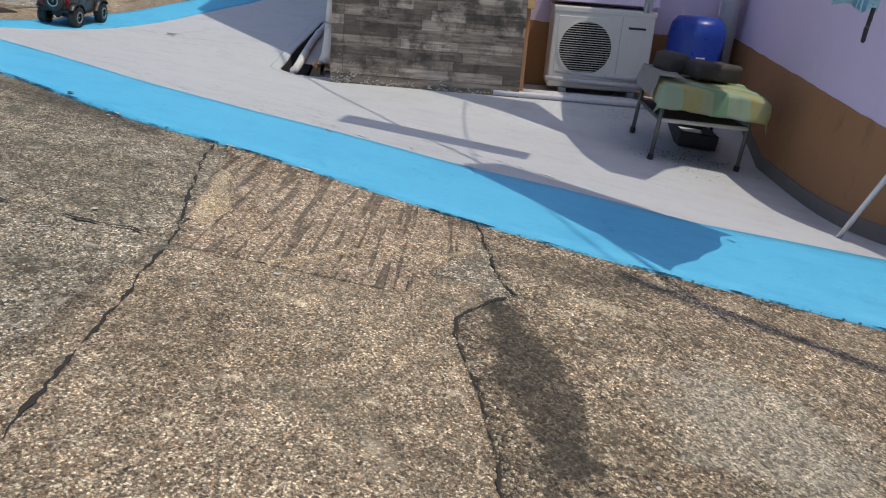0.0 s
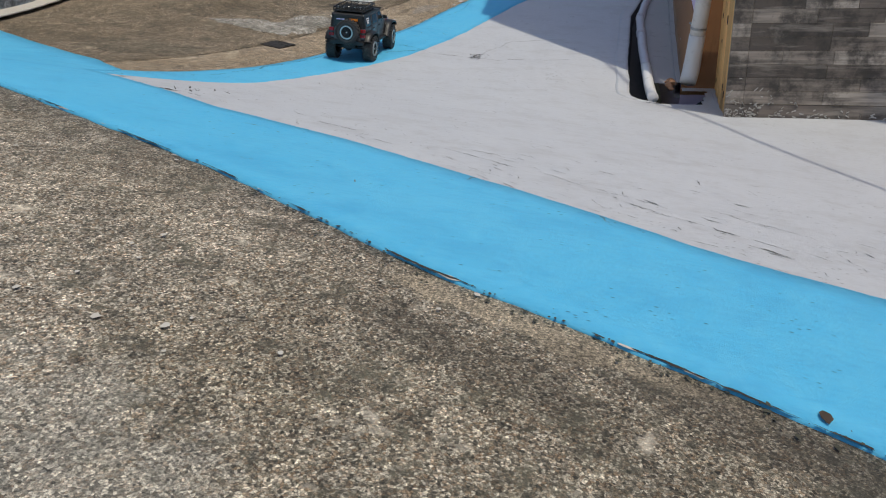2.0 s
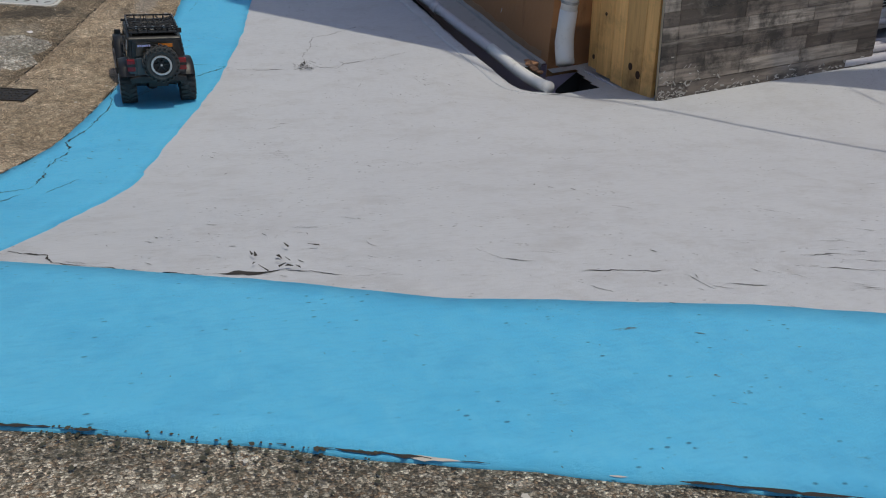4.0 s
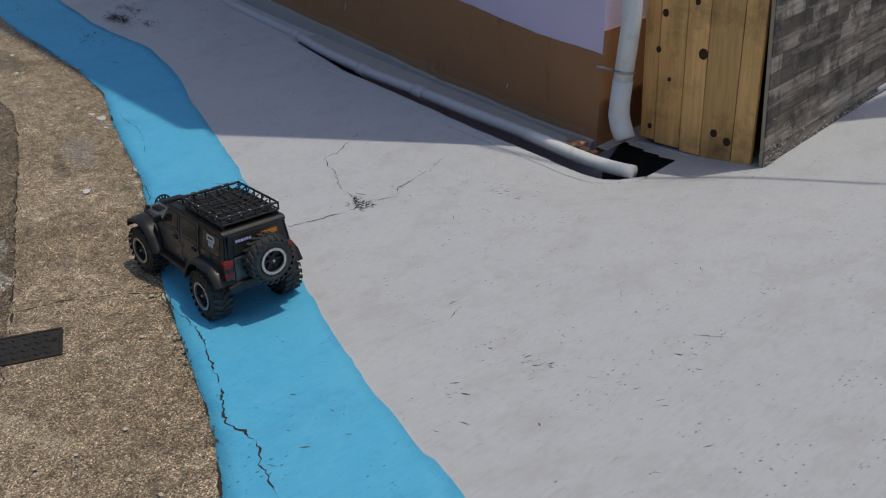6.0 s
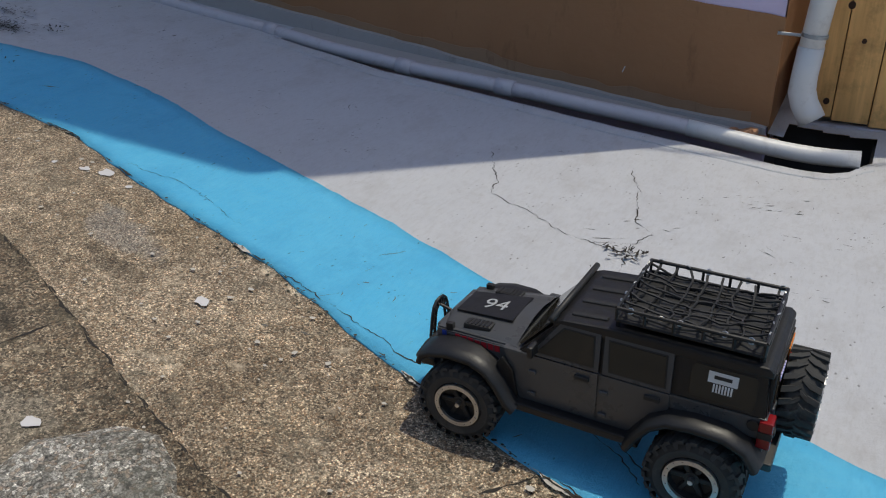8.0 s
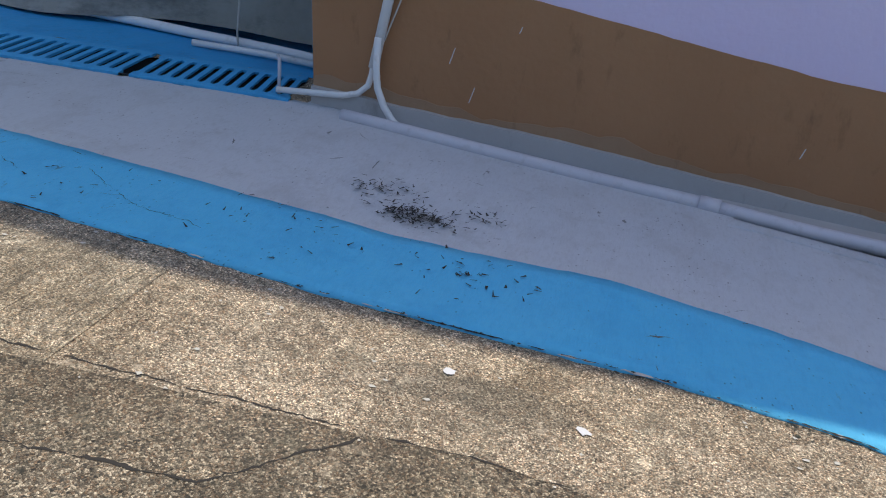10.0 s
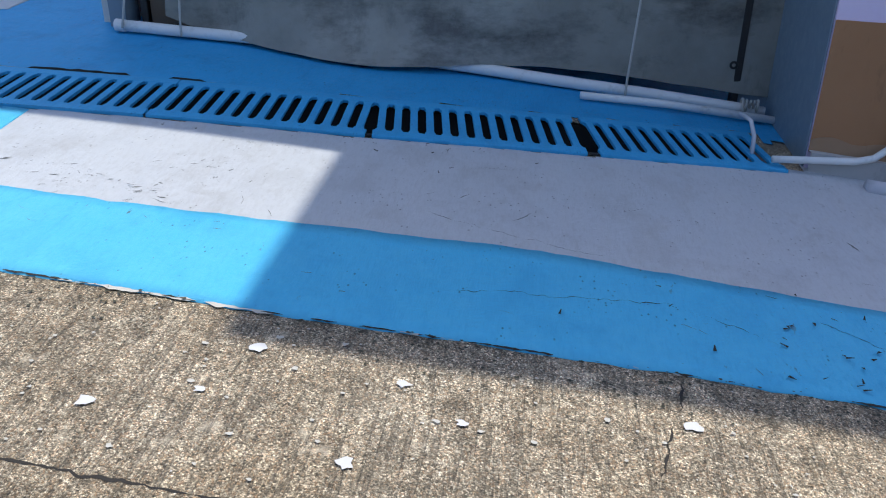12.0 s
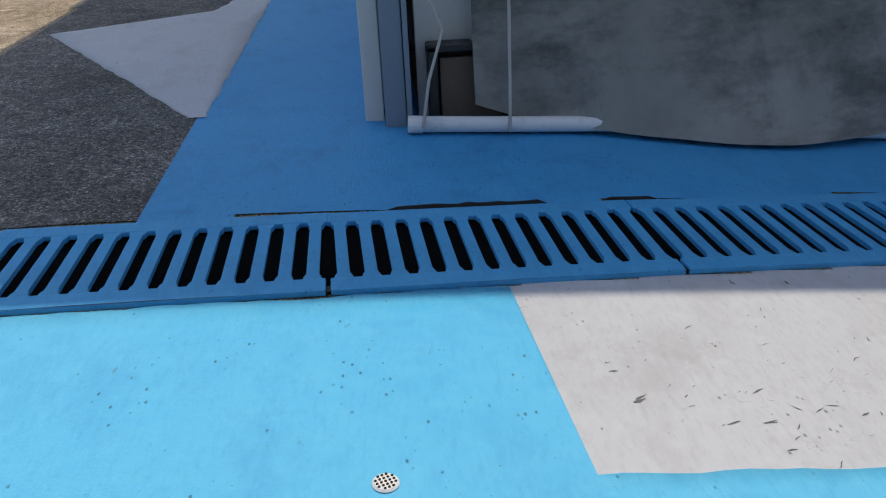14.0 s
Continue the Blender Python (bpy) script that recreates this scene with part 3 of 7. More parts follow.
ground = link("ground", sheet(far_x, far_y, lambda x, y: not in_drain(x, y) and not in_pit(x, y), 0.0), CONCRETE, smooth=True)
tagged(ground, "worn brown concrete yard with stones showing", "ground", kind="structure")

# lilac paint up to the house, its outer edges under the blue bands
def lilac_here(x, y):
    if in_drain(x, y, 0.15) or in_pit(x, y):
        return False
    if x < 0.0:
        if x < HOUSE_END:
            return x > -5.29 and curve(EDGE_IN, x) - 0.06 < y < curve(DRAIN, x) - 0.12
        return curve(EDGE_IN, x) - 0.06 < y < 0.02
    if y > 2.49 - 0.03 * x:
        return False
    return x < curve(CROSS_IN, y) + 0.08 and (x > 1.66 or y > curve(EDGE_IN, x) - 0.06)


lilac = link("lilac_floor", sheet([x for x in near_x if -5.31 < x < 3.27], [y for y in near_y if -2.21 < y < 2.52], lilac_here, 0.002), LILAC, smooth=True)
tagged(lilac, "pale lilac painted floor beside the house", "floor", kind="structure")

band = link("blue_band_along", ribbon(steps(-9.0, 1.65, 0.03), lambda x: curve(EDGE_OUT, x), lambda x: curve(EDGE_IN, x) if x > -5.2 else curve(DRAIN, x) - 0.155, 0.0042), BLUE, smooth=True)
tagged(band, "light blue painted floor band with a ragged edge", "floor", kind="structure")
band = link("blue_band_across", ribbon(steps(-3.6, 2.4, 0.03), lambda y: curve(CROSS_OUT, y), lambda y: curve(CROSS_IN, y), 0.0062, swap=True), BLUE, smooth=True)
tagged(band, "light blue painted floor band across the yard", "floor", kind="structure")


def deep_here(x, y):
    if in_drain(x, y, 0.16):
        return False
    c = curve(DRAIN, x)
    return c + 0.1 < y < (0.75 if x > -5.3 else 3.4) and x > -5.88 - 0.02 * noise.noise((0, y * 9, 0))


apron = link("blue_apron", sheet(steps(-6.0, -2.9, 0.03), steps(-0.4, 3.4, 0.04), deep_here, 0.004), DEEP_SHADED_BLUE, smooth=True)
tagged(apron, "deep blue painted floor behind the drain, partly darkened with its shade", "floor", kind="structure")
strip = link("lilac_strip", ribbon(steps(0.57, 3.4, 0.02), lambda y: float(np.interp(y, [0.57, 1.73, 2.03, 2.3, 3.4], [-5.9, -6.64, -6.07, -6.01, -5.98])), lambda y: -5.86, 0.0062, swap=True), LILAC, smooth=True)
tagged(strip, "lilac painted strip on the side passage floor", "floor", kind="structure")
# Dark sheet ending at the canopy's shadow edge: shade put into the concrete's colour.
passage = link("dark_passage", sheet(steps(-9.0, -5.8, 0.05), steps(-0.05, 3.2, 0.05), lambda x, y: curve(DRAIN, x) + 0.13 < y and -6.68 - 0.05 * (y - 1.4) < x < -5.86, 0.003), SHADED_CONCRETE, smooth=True)
tagged(passage, "dark concrete of the side passage, with canopy shade in the tone", "floor", kind="structure")

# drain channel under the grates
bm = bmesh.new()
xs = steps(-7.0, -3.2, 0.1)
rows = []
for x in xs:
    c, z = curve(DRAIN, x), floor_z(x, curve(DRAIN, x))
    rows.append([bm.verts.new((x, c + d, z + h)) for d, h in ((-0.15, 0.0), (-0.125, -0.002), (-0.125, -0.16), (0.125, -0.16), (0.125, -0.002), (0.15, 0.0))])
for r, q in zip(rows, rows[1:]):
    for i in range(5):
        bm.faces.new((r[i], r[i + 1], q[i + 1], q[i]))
channel = link("drain_channel", bm, DRAIN_SHADE)
tagged(channel, "deep cement drain channel with its shade put into the colour", "drain", kind="structure")
bm = bmesh.new()
rows = []
for x in steps(-1.75, 0.32, 0.03):
    e = curve(GUTTER, x)
    z, lip_z = floor_z(x, -0.1), floor_z(x, e)
    d = float(np.interp(x, [-1.75, -1.2, -0.7, 0.0, 0.32], [0.004, 0.06, 0.09, 0.14, 0.19]))
    w = 0.008 * noise.noise((x * 12, 2, 0))
    back = 0.16 if x > 0.0 else 0.002
    mid = curve(PIPE_LINE, x) + 0.03 if x < -0.03 else -0.06
    if x < -0.03:
        back, z = mid + 0.004, lip_z + 0.02
    rows.append([bm.verts.new(p) for p in ((x, e - 0.02, lip_z + 0.002), (x, e + 0.004, lip_z - 0.004), (x, e + 0.022 + w, lip_z - d * 0.8), (x, mid, z - d), (x, back, z - d - 0.01), (x, back + 0.005, floor_z(x, back) - (0.006 if x > 0.0 else d)))])
for r, q in zip(rows, rows[1:]):
    for i in range(5):
        bm.faces.new((r[i], q[i], q[i + 1], r[i + 1]))
box(bm, (0.292, -0.25, -0.3), (0.33, 0.17, -0.062))
pit = link("drain_pit", bm, GUTTER_DIRT_SHADE)
tagged(pit, "dark open drain gutter at the house corner", "drain", kind="structure")


# slabs of other pours, a few millimetres proud of the worn yard
def uneven(v, size=0.02, seed=0.0):
    return size * (noise.noise((v * 5, seed, 0)) + 0.6 * noise.noise((v * 19, seed, 2)))


def joint_a(x):
    return 0.33 + 0.15 * (x - 3.2)


slab = link("lichen_slab", ribbon(steps(-2.45, 5.2, 0.03), lambda y: curve(CROSS_OUT, y) - 0.03 if y < 2.55 else 3.7, lambda y: 6.4, 0.002, 14, 0.0, True), LICHEN_CONCRETE, smooth=True)
tagged(slab, "grey-olive concrete slab mottled with lichen", "ground", kind="structure")
slab = link("ridged_slab", ribbon(steps(3.2, 4.08, 0.012), joint_a, lambda x: min(0.98, 0.52 + 1.1 * (x - 3.25)) + 0.14 * max(0.0, min(1.0, (3.4 - x) * 5)) + uneven(x, 0.01) if x < 3.66 else 0.95 - 0.33 * (x - 3.66) + uneven(x, 0.012, 4.0), 0.0045, 12, 0.006), RIDGED, smooth=True)
tagged(slab, "brown concrete slab with raked grooves", "ground", kind="structure")
slab = link("pebbled_slab", ribbon(steps(3.98, 6.0, 0.02), lambda x: 0.44 + uneven(x, 0.03, 1.0) - 0.02 * (x - 4), lambda x: 0.93 + uneven(x, 0.03, 3.0) + 0.05 * (x - 4), 0.0035, 12, 0.008), CONCRETE, smooth=True)
tagged(slab, "brown concrete slab with its pebbles showing", "ground", kind="structure")
def rough_edge(x):
    return float(np.interp(x, [3.594, 3.723, 3.928, 3.992, 4.05, 4.125, 4.21, 4.296, 4.373, 4.451, 4.525, 5.4], [0.923, 0.939, 0.965, 0.991, 0.939, 0.892, 0.894, 0.917, 0.931, 0.939, 0.949, 1.04]))


slab = link("rough_slab", ribbon(steps(3.6, 5.4, 0.012), rough_edge, lambda x: float(np.interp(x, [3.6, 3.76, 5.4], [1.0, 2.1, 2.1])), 0.0040, 20, 0.006), ROUGH_SLAB, smooth=True)
tagged(slab, "rough brown concrete slab with a broken edge", "ground", kind="structure")
strip = link("cement_strip", ribbon(steps(3.8, 4.08, 0.01), lambda x: float(np.interp(x, [3.8, 3.905, 3.916, 3.959, 4.08], [0.92, 0.843, 0.738, 0.706, 0.6])) - 0.006 + uneven(x, 0.006, 2.0), lambda x: float(np.interp(x, [3.8, 3.905, 3.916, 3.959, 4.08], [0.92, 0.843, 0.738, 0.706, 0.6])) + 0.007, 0.0062, 2, 0.006), BEIGE_CEMENT, smooth=True)
tagged(strip, "thin pale cement line along a joint", "ground", kind="structure")
strip = link("cement_strip", ribbon(steps(3.16, 3.46, 0.012), lambda x: joint_a(x) - 0.005 - 0.07 * max(0.0, (3.4 - x) / 0.25) ** 0.5, lambda x: joint_a(x) - 0.004 + uneven(x, 0.01, 6.0), 0.0058, 4, 0.012), BEIGE_CEMENT, smooth=True)
tagged(strip, "beige cement strip smeared beside a joint", "ground", kind="structure")
strip = link("cement_strip", ribbon(steps(3.62, 3.96, 0.012), lambda x: joint_a(x) + 0.004, lambda x: joint_a(x) + 0.006 + max(0.0, math.sin((x - 3.62) / 0.34 * math.pi)) ** 0.5 * (0.045 + uneven(x, 0.03, 8.0)), 0.0062, 4, 0.012), BEIGE_CEMENT, smooth=True)
tagged(strip, "beige cement strip smeared beside a joint", "ground", kind="structure")
DARK_EDGE = [(-3.0, -1.62), (-2.15, -1.54), (-1.79, -1.56), (-1.55, -1.57), (-1.32, -1.63), (-1.13, -1.69), (-0.88, -1.78), (-0.67, -1.86), (-0.32, -1.98), (0.5, -2.3), (1.2, -2.6)]
slab = link("dark_slab", ribbon(steps(-3.0, 1.2, 0.03), lambda x: -4.4, lambda x: curve(DARK_EDGE, x), 0.0022, 30, 0.004), DARK_SLAB, smooth=True)
tagged(slab, "dark brown damp-stained concrete slab", "ground", kind="structure")
slab = link("broomed_slab", ribbon(steps(-9.0, -2.86, 0.03), lambda x: -4.4, lambda x: curve(EDGE_OUT, x) + 0.03, 0.002, 30, 0.0), BROOMED, smooth=True)
tagged(slab, "beige concrete slab with a broomed finish", "ground", kind="structure")

ledge = link("gutter_ledge", ribbon(steps(-1.74, -0.03, 0.03), lambda x: curve(PIPE_LINE, x) + 0.02, lambda x: 0.0, 0.006, 4, 0.006), FOOTING, smooth=True)
tagged(ledge, "stained cement ledge between the pipe and the wall", "floor", kind="structure")
lip = link("gutter_lip", ribbon(steps(-1.72, 0.31, 0.015), lambda x: curve(GUTTER, x) - 0.06, lambda x: curve(GUTTER, x) + 0.004, 0.0045, 4, 0.004), LILAC, smooth=True)
tagged(lip, "rounded lilac painted lip of the open gutter", "floor", kind="structure")

def top_coat(x, y):
    """Height of the topmost coat or slab over the ground at a place."""
    h = 0.0
    if x < 1.2 and -3.0 < x and y < curve(DARK_EDGE, x):
        h = 0.0022
    if x < -2.86 and y < curve(EDGE_OUT, x):
        h = 0.002
    if x < 1.65 and curve(EDGE_OUT, x) < y < curve(EDGE_IN, x):
        h = 0.0042
    elif lilac_here(x, y):
        h = 0.002
    if -2.45 < y < 2.4:
        if curve(CROSS_IN, y) < x < curve(CROSS_OUT, y):
            h = 0.0062
        elif x >= curve(CROSS_OUT, y):
            h = 0.0048
    return h


# joints and cracks: thin dark seams a hair above the surface
def seam(bm, points, width, lift, wander=0.012, step=0.02):
    pts = [Vector((x, y, 0)) for x, y in points]
    line = []
    for a, b in zip(pts, pts[1:]):
        k = max(1, int((b - a).length / step))
        line += [a.lerp(b, i / k) for i in range(k)]
    line.append(pts[-1])
    left, right = [], []
    for i, p in enumerate(line):
        d = (line[min(i + 1, len(line) - 1)] - line[max(i - 1, 0)]).normalized()
        s = Vector((-d.y, d.x, 0))
        p = p + s * wander * (0.8 * noise.noise((p.x * 14, p.y * 14, 0)) + 0.6 * noise.noise((p.x * 45, p.y * 45, 3)) + 0.4 * noise.noise((p.x * 120, p.y * 120, 5)))
        w = width * max(0.03, 0.5 + 1.2 * noise.noise((p.x * 23, p.y * 23, 9)) + 0.6 * noise.noise((p.x * 70, p.y * 70, 2))) * min(1.0, 0.25 + min(i, len(line) - 1 - i) * 0.2)
        for side, out in ((1, left), (-1, right)):
            q = p + s * side * w / 2
            out.append(bm.verts.new((q.x, q.y, floor_z(q.x, q.y) + top_coat(q.x, q.y) + lift)))
    for i in range(len(line) - 1):
        bm.faces.new((right[i], right[i + 1], left[i + 1], left[i]))


# The seam along rough_edge paints the shadow line of that slab's ledge.
bm = bmesh.new()
for pts in ([(-3.2, -1.6), (-2.15, -1.54), (-1.79, -1.56), (-1.55, -1.57), (-1.32, -1.63), (-1.13, -1.69), (-0.88, -1.78), (-0.67, -1.86), (-0.32, -1.98), (-0.1, -2.06), (0.5, -2.3)],
            [(-1.55, -1.57), (-1.65, -1.75), (-1.75, -1.95)], [(-0.028, -1.722), (-0.1, -1.826), (-0.149, -1.915), (-0.171, -2.014), (-0.207, -2.097), (-0.4, -2.3)], [(-0.88, -1.78), (-0.94, -2.06)], [(-1.65, -1.75), (-2.3, -1.78)],
            [(-6.0, -1.48), (-4.55, -1.55), (-4.26, -1.56), (-3.2, -1.6)], [(-3.6, -1.16), (-3.66, -1.41), (-3.7, -1.56)], [(-2.3, -1.54), (-2.5, -1.75), (-2.9, -1.8)],
            [(3.43, 0.33), (3.6, 0.355), (4.06, 0.46), (4.6, 0.5)], [(x, rough_edge(x)) for x in (3.6, 3.72, 3.85, 3.93, 3.985, 4.05, 4.125, 4.21, 4.3, 4.37, 4.45, 4.53, 4.8)], [(4.06, 0.46), (4.05, 0.1)]):
    seam(bm, pts, 0.0065, 0.0008, 0.008, 0.008)
joints = link("concrete_joints", bm, CRACK)
tagged(joints, "dark dirt-filled joints and cracks in the concrete, and a ledge's painted shadow line", "crack", kind="stuff")
bm = bmesh.new()
for w, pts in ((0.007, [(-0.61, -0.66), (-0.52, -0.8), (-0.489, -0.9), (-0.427, -0.922), (-0.361, -0.942), (-0.287, -0.988), (-0.195, -1.007), (-0.123, -1.033)]),
               (0.006, [(-0.123, -1.033), (-0.12, -0.972), (-0.102, -0.898), (-0.146, -0.857), (-0.193, -0.679), (-0.252, -0.544)]),
               (0.009, [(-0.123, -1.033), (-0.104, -1.065), (-0.124, -1.208), (-0.134, -1.273), (-0.176, -1.321)]), (0.004, [(-0.2, -1.0), (-0.17, -0.99), (-0.1, -0.95)]),
               (0.013, [(-0.176, -1.321), (-0.141, -1.355), (-0.095, -1.431), (-0.033, -1.505), (-0.005, -1.57)]), (0.011, [(-0.005, -1.57), (0.024, -1.614), (0.065, -1.635), (0.107, -1.683)]),
               (0.007, [(-0.176, -1.321), (-0.205, -1.371), (-0.226, -1.446), (-0.254, -1.541), (-0.278, -1.555)]),
               (0.009, [(-0.278, -1.555), (-0.225, -1.612), (-0.162, -1.656), (-0.127, -1.688)]),
               (0.007, [(-0.67, -1.474), (-0.598, -1.488), (-0.497, -1.52), (-0.411, -1.54), (-0.318, -1.58), (-0.278, -1.574)]),
               (0.011, [(0.01, -1.726), (0.104, -1.749), (0.194, -1.748), (0.262, -1.771), (0.356, -1.797), (0.452, -1.83), (0.581, -1.886), (0.676, -1.881), (0.81, -1.934), (0.911, -1.944), (1.009, -1.965)]),
               (0.009, [(1.009, -1.965), (1.027, -2.034), (1.095, -2.086), (1.158, -2.132), (1.262, -2.152)]), (0.009, [(1.05, -1.985), (1.098, -2.008), (1.144, -2.063), (1.192, -2.119)]),
               (0.006, [(0.047, -1.606), (0.16, -1.696), (0.229, -1.733)]), (0.006, [(0.95, -1.86), (0.983, -1.881), (1.065, -1.927)]),
               (0.006, [(1.412, -2.11), (1.474, -2.039), (1.522, -1.992)]), (0.013, [(1.594, -1.965), (1.656, -1.909), (1.705, -1.893), (1.759, -1.835)]),
               (0.008, [(1.759, -1.835), (1.794, -1.796), (1.83, -1.749)]), (0.024, [(1.83, -1.749), (1.853, -1.697), (1.864, -1.659)]), (0.034, [(1.858, -1.67), (1.877, -1.611), (1.881, -1.571)]),
               (0.008, [(1.881, -1.571), (1.9, -1.529), (1.925, -1.495), (1.96, -1.4)]), (0.008, [(2.02, -1.12), (2.06, -0.97)]),
               (0.006, [(2.12, -0.72), (2.2, -0.55)]), (0.007, [(2.2, -0.5), (2.3, -0.34), (2.36, -0.2)]), (0.008, [(2.38, -0.3), (2.48, -0.13), (2.56, 0.02)]), (0.005, [(2.3, -0.12), (2.42, 0.1)]), (0.02, [(2.5, 0.75), (2.64, 1.02), (2.8, 1.2)]),
               (0.004, [(2.9, 0.9), (3.1, 0.93)]), (0.004, [(-1.3, -1.27), (-1.1, -1.28), (-0.85, -1.37)]), (0.005, [(-4.0, -0.98), (-3.6, -0.92), (-3.4, -1.0)]), (0.006, [(-3.3, -0.9), (-3.1, -1.02), (-2.9, -1.05)]),
               (0.006, [(-5.44, -0.46), (-5.3, -0.44), (-5.2, -0.42)]), (0.003, [(-4.1, -0.66), (-3.9, -0.72), (-3.7, -0.76)])):
    seam(bm, pts, w * 0.42, 0.0008, 0.012, 0.007)
cracks = link("paint_cracks", bm, CRACK)
tagged(cracks, "thin dark cracks in the painted floor", "crack", kind="stuff")

# pale paint chips strewn over the concrete
bm = bmesh.new()
rng = random.Random(4)
for k in range(520):
    x = rng.uniform(-6, 4.6)
    if x < 1.4:
        y = curve(EDGE_OUT, x) - 0.01 - abs(rng.gauss(0, 0.28))
    else:
        y = rng.uniform(-2.2, 1.9)
        x = curve(CROSS_OUT, y) + 0.01 + abs(rng.gauss(0, 0.5))
    r = rng.choice((0.002, 0.002, 0.0025, 0.003, 0.0035, 0.005))
    n = rng.randint(5, 8)
    ring = []
    for i in range(n):
        a, q = 2 * math.pi * i / n, r * rng.uniform(0.5, 1.3)
        px, py = x + q * math.cos(a) * 1.3, y + q * math.sin(a)
        ring.append(bm.verts.new((px, py, floor_z(px, py) + (0.002 if -2.8 < x < 1.3 and y > -1.5 else 0.0055))))
    bm.faces.new(ring)
chips = link("paint_chips", bm, CHIP)
tagged(chips, "pale flakes of paint strewn over the concrete", "debris", kind="stuff")


# peeling rim of the blue paint: pale undercoat, dirt and moss in broken lengths
def fringe(name, mat, label, edge, a, b, swap, side, inner, outer, gap, seed, lift):
    bm = bmesh.new()
    rows = []
    for v in steps(a, b, 0.008):
        w = noise.noise((v * 6, seed, 0)) + 0.7 * noise.noise((v * 21, seed, 3)) - gap
        if w <= 0.02:
            if len(rows) > 1:
                for r, q in zip(rows, rows[1:]):
                    bm.faces.new((r[0], q[0], q[1], r[1]))
            rows = []
            continue
        e = curve(edge, v)
        n0 = e - side * inner * min(1.0, w * 3) + 0.004 * noise.noise((v * 90, seed, 5))
        n1 = e + side * outer * w + 0.006 * noise.noise((v * 70, seed, 7))
        rows.append([bm.verts.new((p, v, floor_z(p, v) + lift) if swap else (v, p, floor_z(v, p) + lift)) for p in (n0, n1)])
    bmesh.ops.recalc_face_normals(bm, faces=bm.faces)
    for f in bm.faces:
        if f.normal.z < 0:
            f.normal_flip()
    ob = link(name, bm, mat)
    return tagged(ob, label, "paint edge", kind="stuff")


fringe("undercoat_rim", CHIP, "pale undercoat peeling along the blue paint edge", EDGE_OUT, -5.6, 1.5, False, -1, 0.004, 0.014, 0.25, 1.7, 0.0056)
fringe("dirt_rim", CRACK, "dark dirt along the edge of the blue paint", EDGE_OUT, -5.6, 1.5, False, -1, 0.003, 0.004, 0.0, 5.1, 0.0060)
fringe("undercoat_rim", CHIP, "pale undercoat peeling along the blue paint edge", CROSS_OUT, -2.3, 2.3, True, 1, 0.004, 0.012, 0.3, 2.9, 0.0076)
fringe("dirt_rim", CRACK, "dark dirt along the edge of the blue paint", CROSS_OUT, -2.3, 2.3, True, 1, 0.003, 0.005, -0.05, 6.1, 0.0080)


# grit and moss gathered along the paint edges; the wide spread at -x paints in house shade
bm = bmesh.new()
rng = random.Random(21)
for k in range(5200):
    if k < 2600:
        v = rng.uniform(-5.6, 1.5)
        e, swap, side = curve(EDGE_OUT, v), False, -1
        wide = 0.05 if v < -2.7 else 0.016
    else:
        v = rng.uniform(-2.2, 2.2)
        e, swap, side = curve(CROSS_OUT, v), True, 1
        wide = 0.03
    if noise.noise((v * 3.1, k % 2, 4.4)) + 0.5 * noise.noise((v * 13, 1.0, 4.4)) < -0.05:
        continue
    p = e + side * (abs(rng.gauss(0, wide)) - 0.003)
    x, y = (p, v) if swap else (v, p)
    r = rng.choice((0.0010, 0.0013, 0.0016, 0.002, 0.003))
    z = 0.0022 if (not swap and v > -2.85) else 0.0052
    if side * (p - e) < 0.004:
        z = 0.0082
    ring = []
    n = rng.randint(4, 6)
    for i in range(n):
        a = 2 * math.pi * i / n
        q = r * rng.uniform(0.5, 1.4)
        px, py = x + q * math.cos(a) * 1.4, y + q * math.sin(a)
        ring.append(bm.verts.new((px, py, floor_z(px, py) + z)))
    bm.faces.new(ring)
grit = link("edge_grit", bm, MOSS)
tagged(grit, "dark grit and moss along the paint edges, spread wider to paint in house shade", "dirt", kind="stuff")

# larger flakes that have come off, at the edge and under the car
bm = bmesh.new()
for x, y, r in ((-1.3, -1.335, 0.022), (-1.36, -1.345, 0.014), (-1.45, -1.36, 0.008), (-1.2, -1.36, 0.01), (-4.5, -1.42, 0.013), (-4.35, -1.36, 0.01), (-4.1, -1.47, 0.015), (-3.95, -1.35, 0.009), (-4.3, -1.24, 0.014),
                (-4.05, -1.28, 0.012), (-3.6, -1.28, 0.014), (-4.75, -1.5, 0.012), (-3.72, -1.5, 0.012), (-0.72, -1.63, 0.015), (-0.7, -2.0, 0.014), (-1.6, -1.45, 0.009), (-2.0, -1.4, 0.013), (-2.25, -1.33, 0.012)):
    ring = []
    for i in range(11):
        a = 2 * math.pi * i / 11
        q = r * (0.75 + 0.7 * noise.noise((math.cos(a) * 1.6 + x * 9, math.sin(a) * 1.6 + y * 9, 0)))
        px, py = x + 1.35 * q * math.cos(a), y + q * math.sin(a)
        ring.append(bm.verts.new((px, py, floor_z(px, py) + (0.003 if -2.8 < x < 1.3 and y > -1.5 else 0.0058))))
    bm.faces.new(ring)
flakes = link("paint_flakes", bm, WHITE_CHIP)
tagged(flakes, "white flakes of paint lying on the concrete", "debris", kind="stuff")

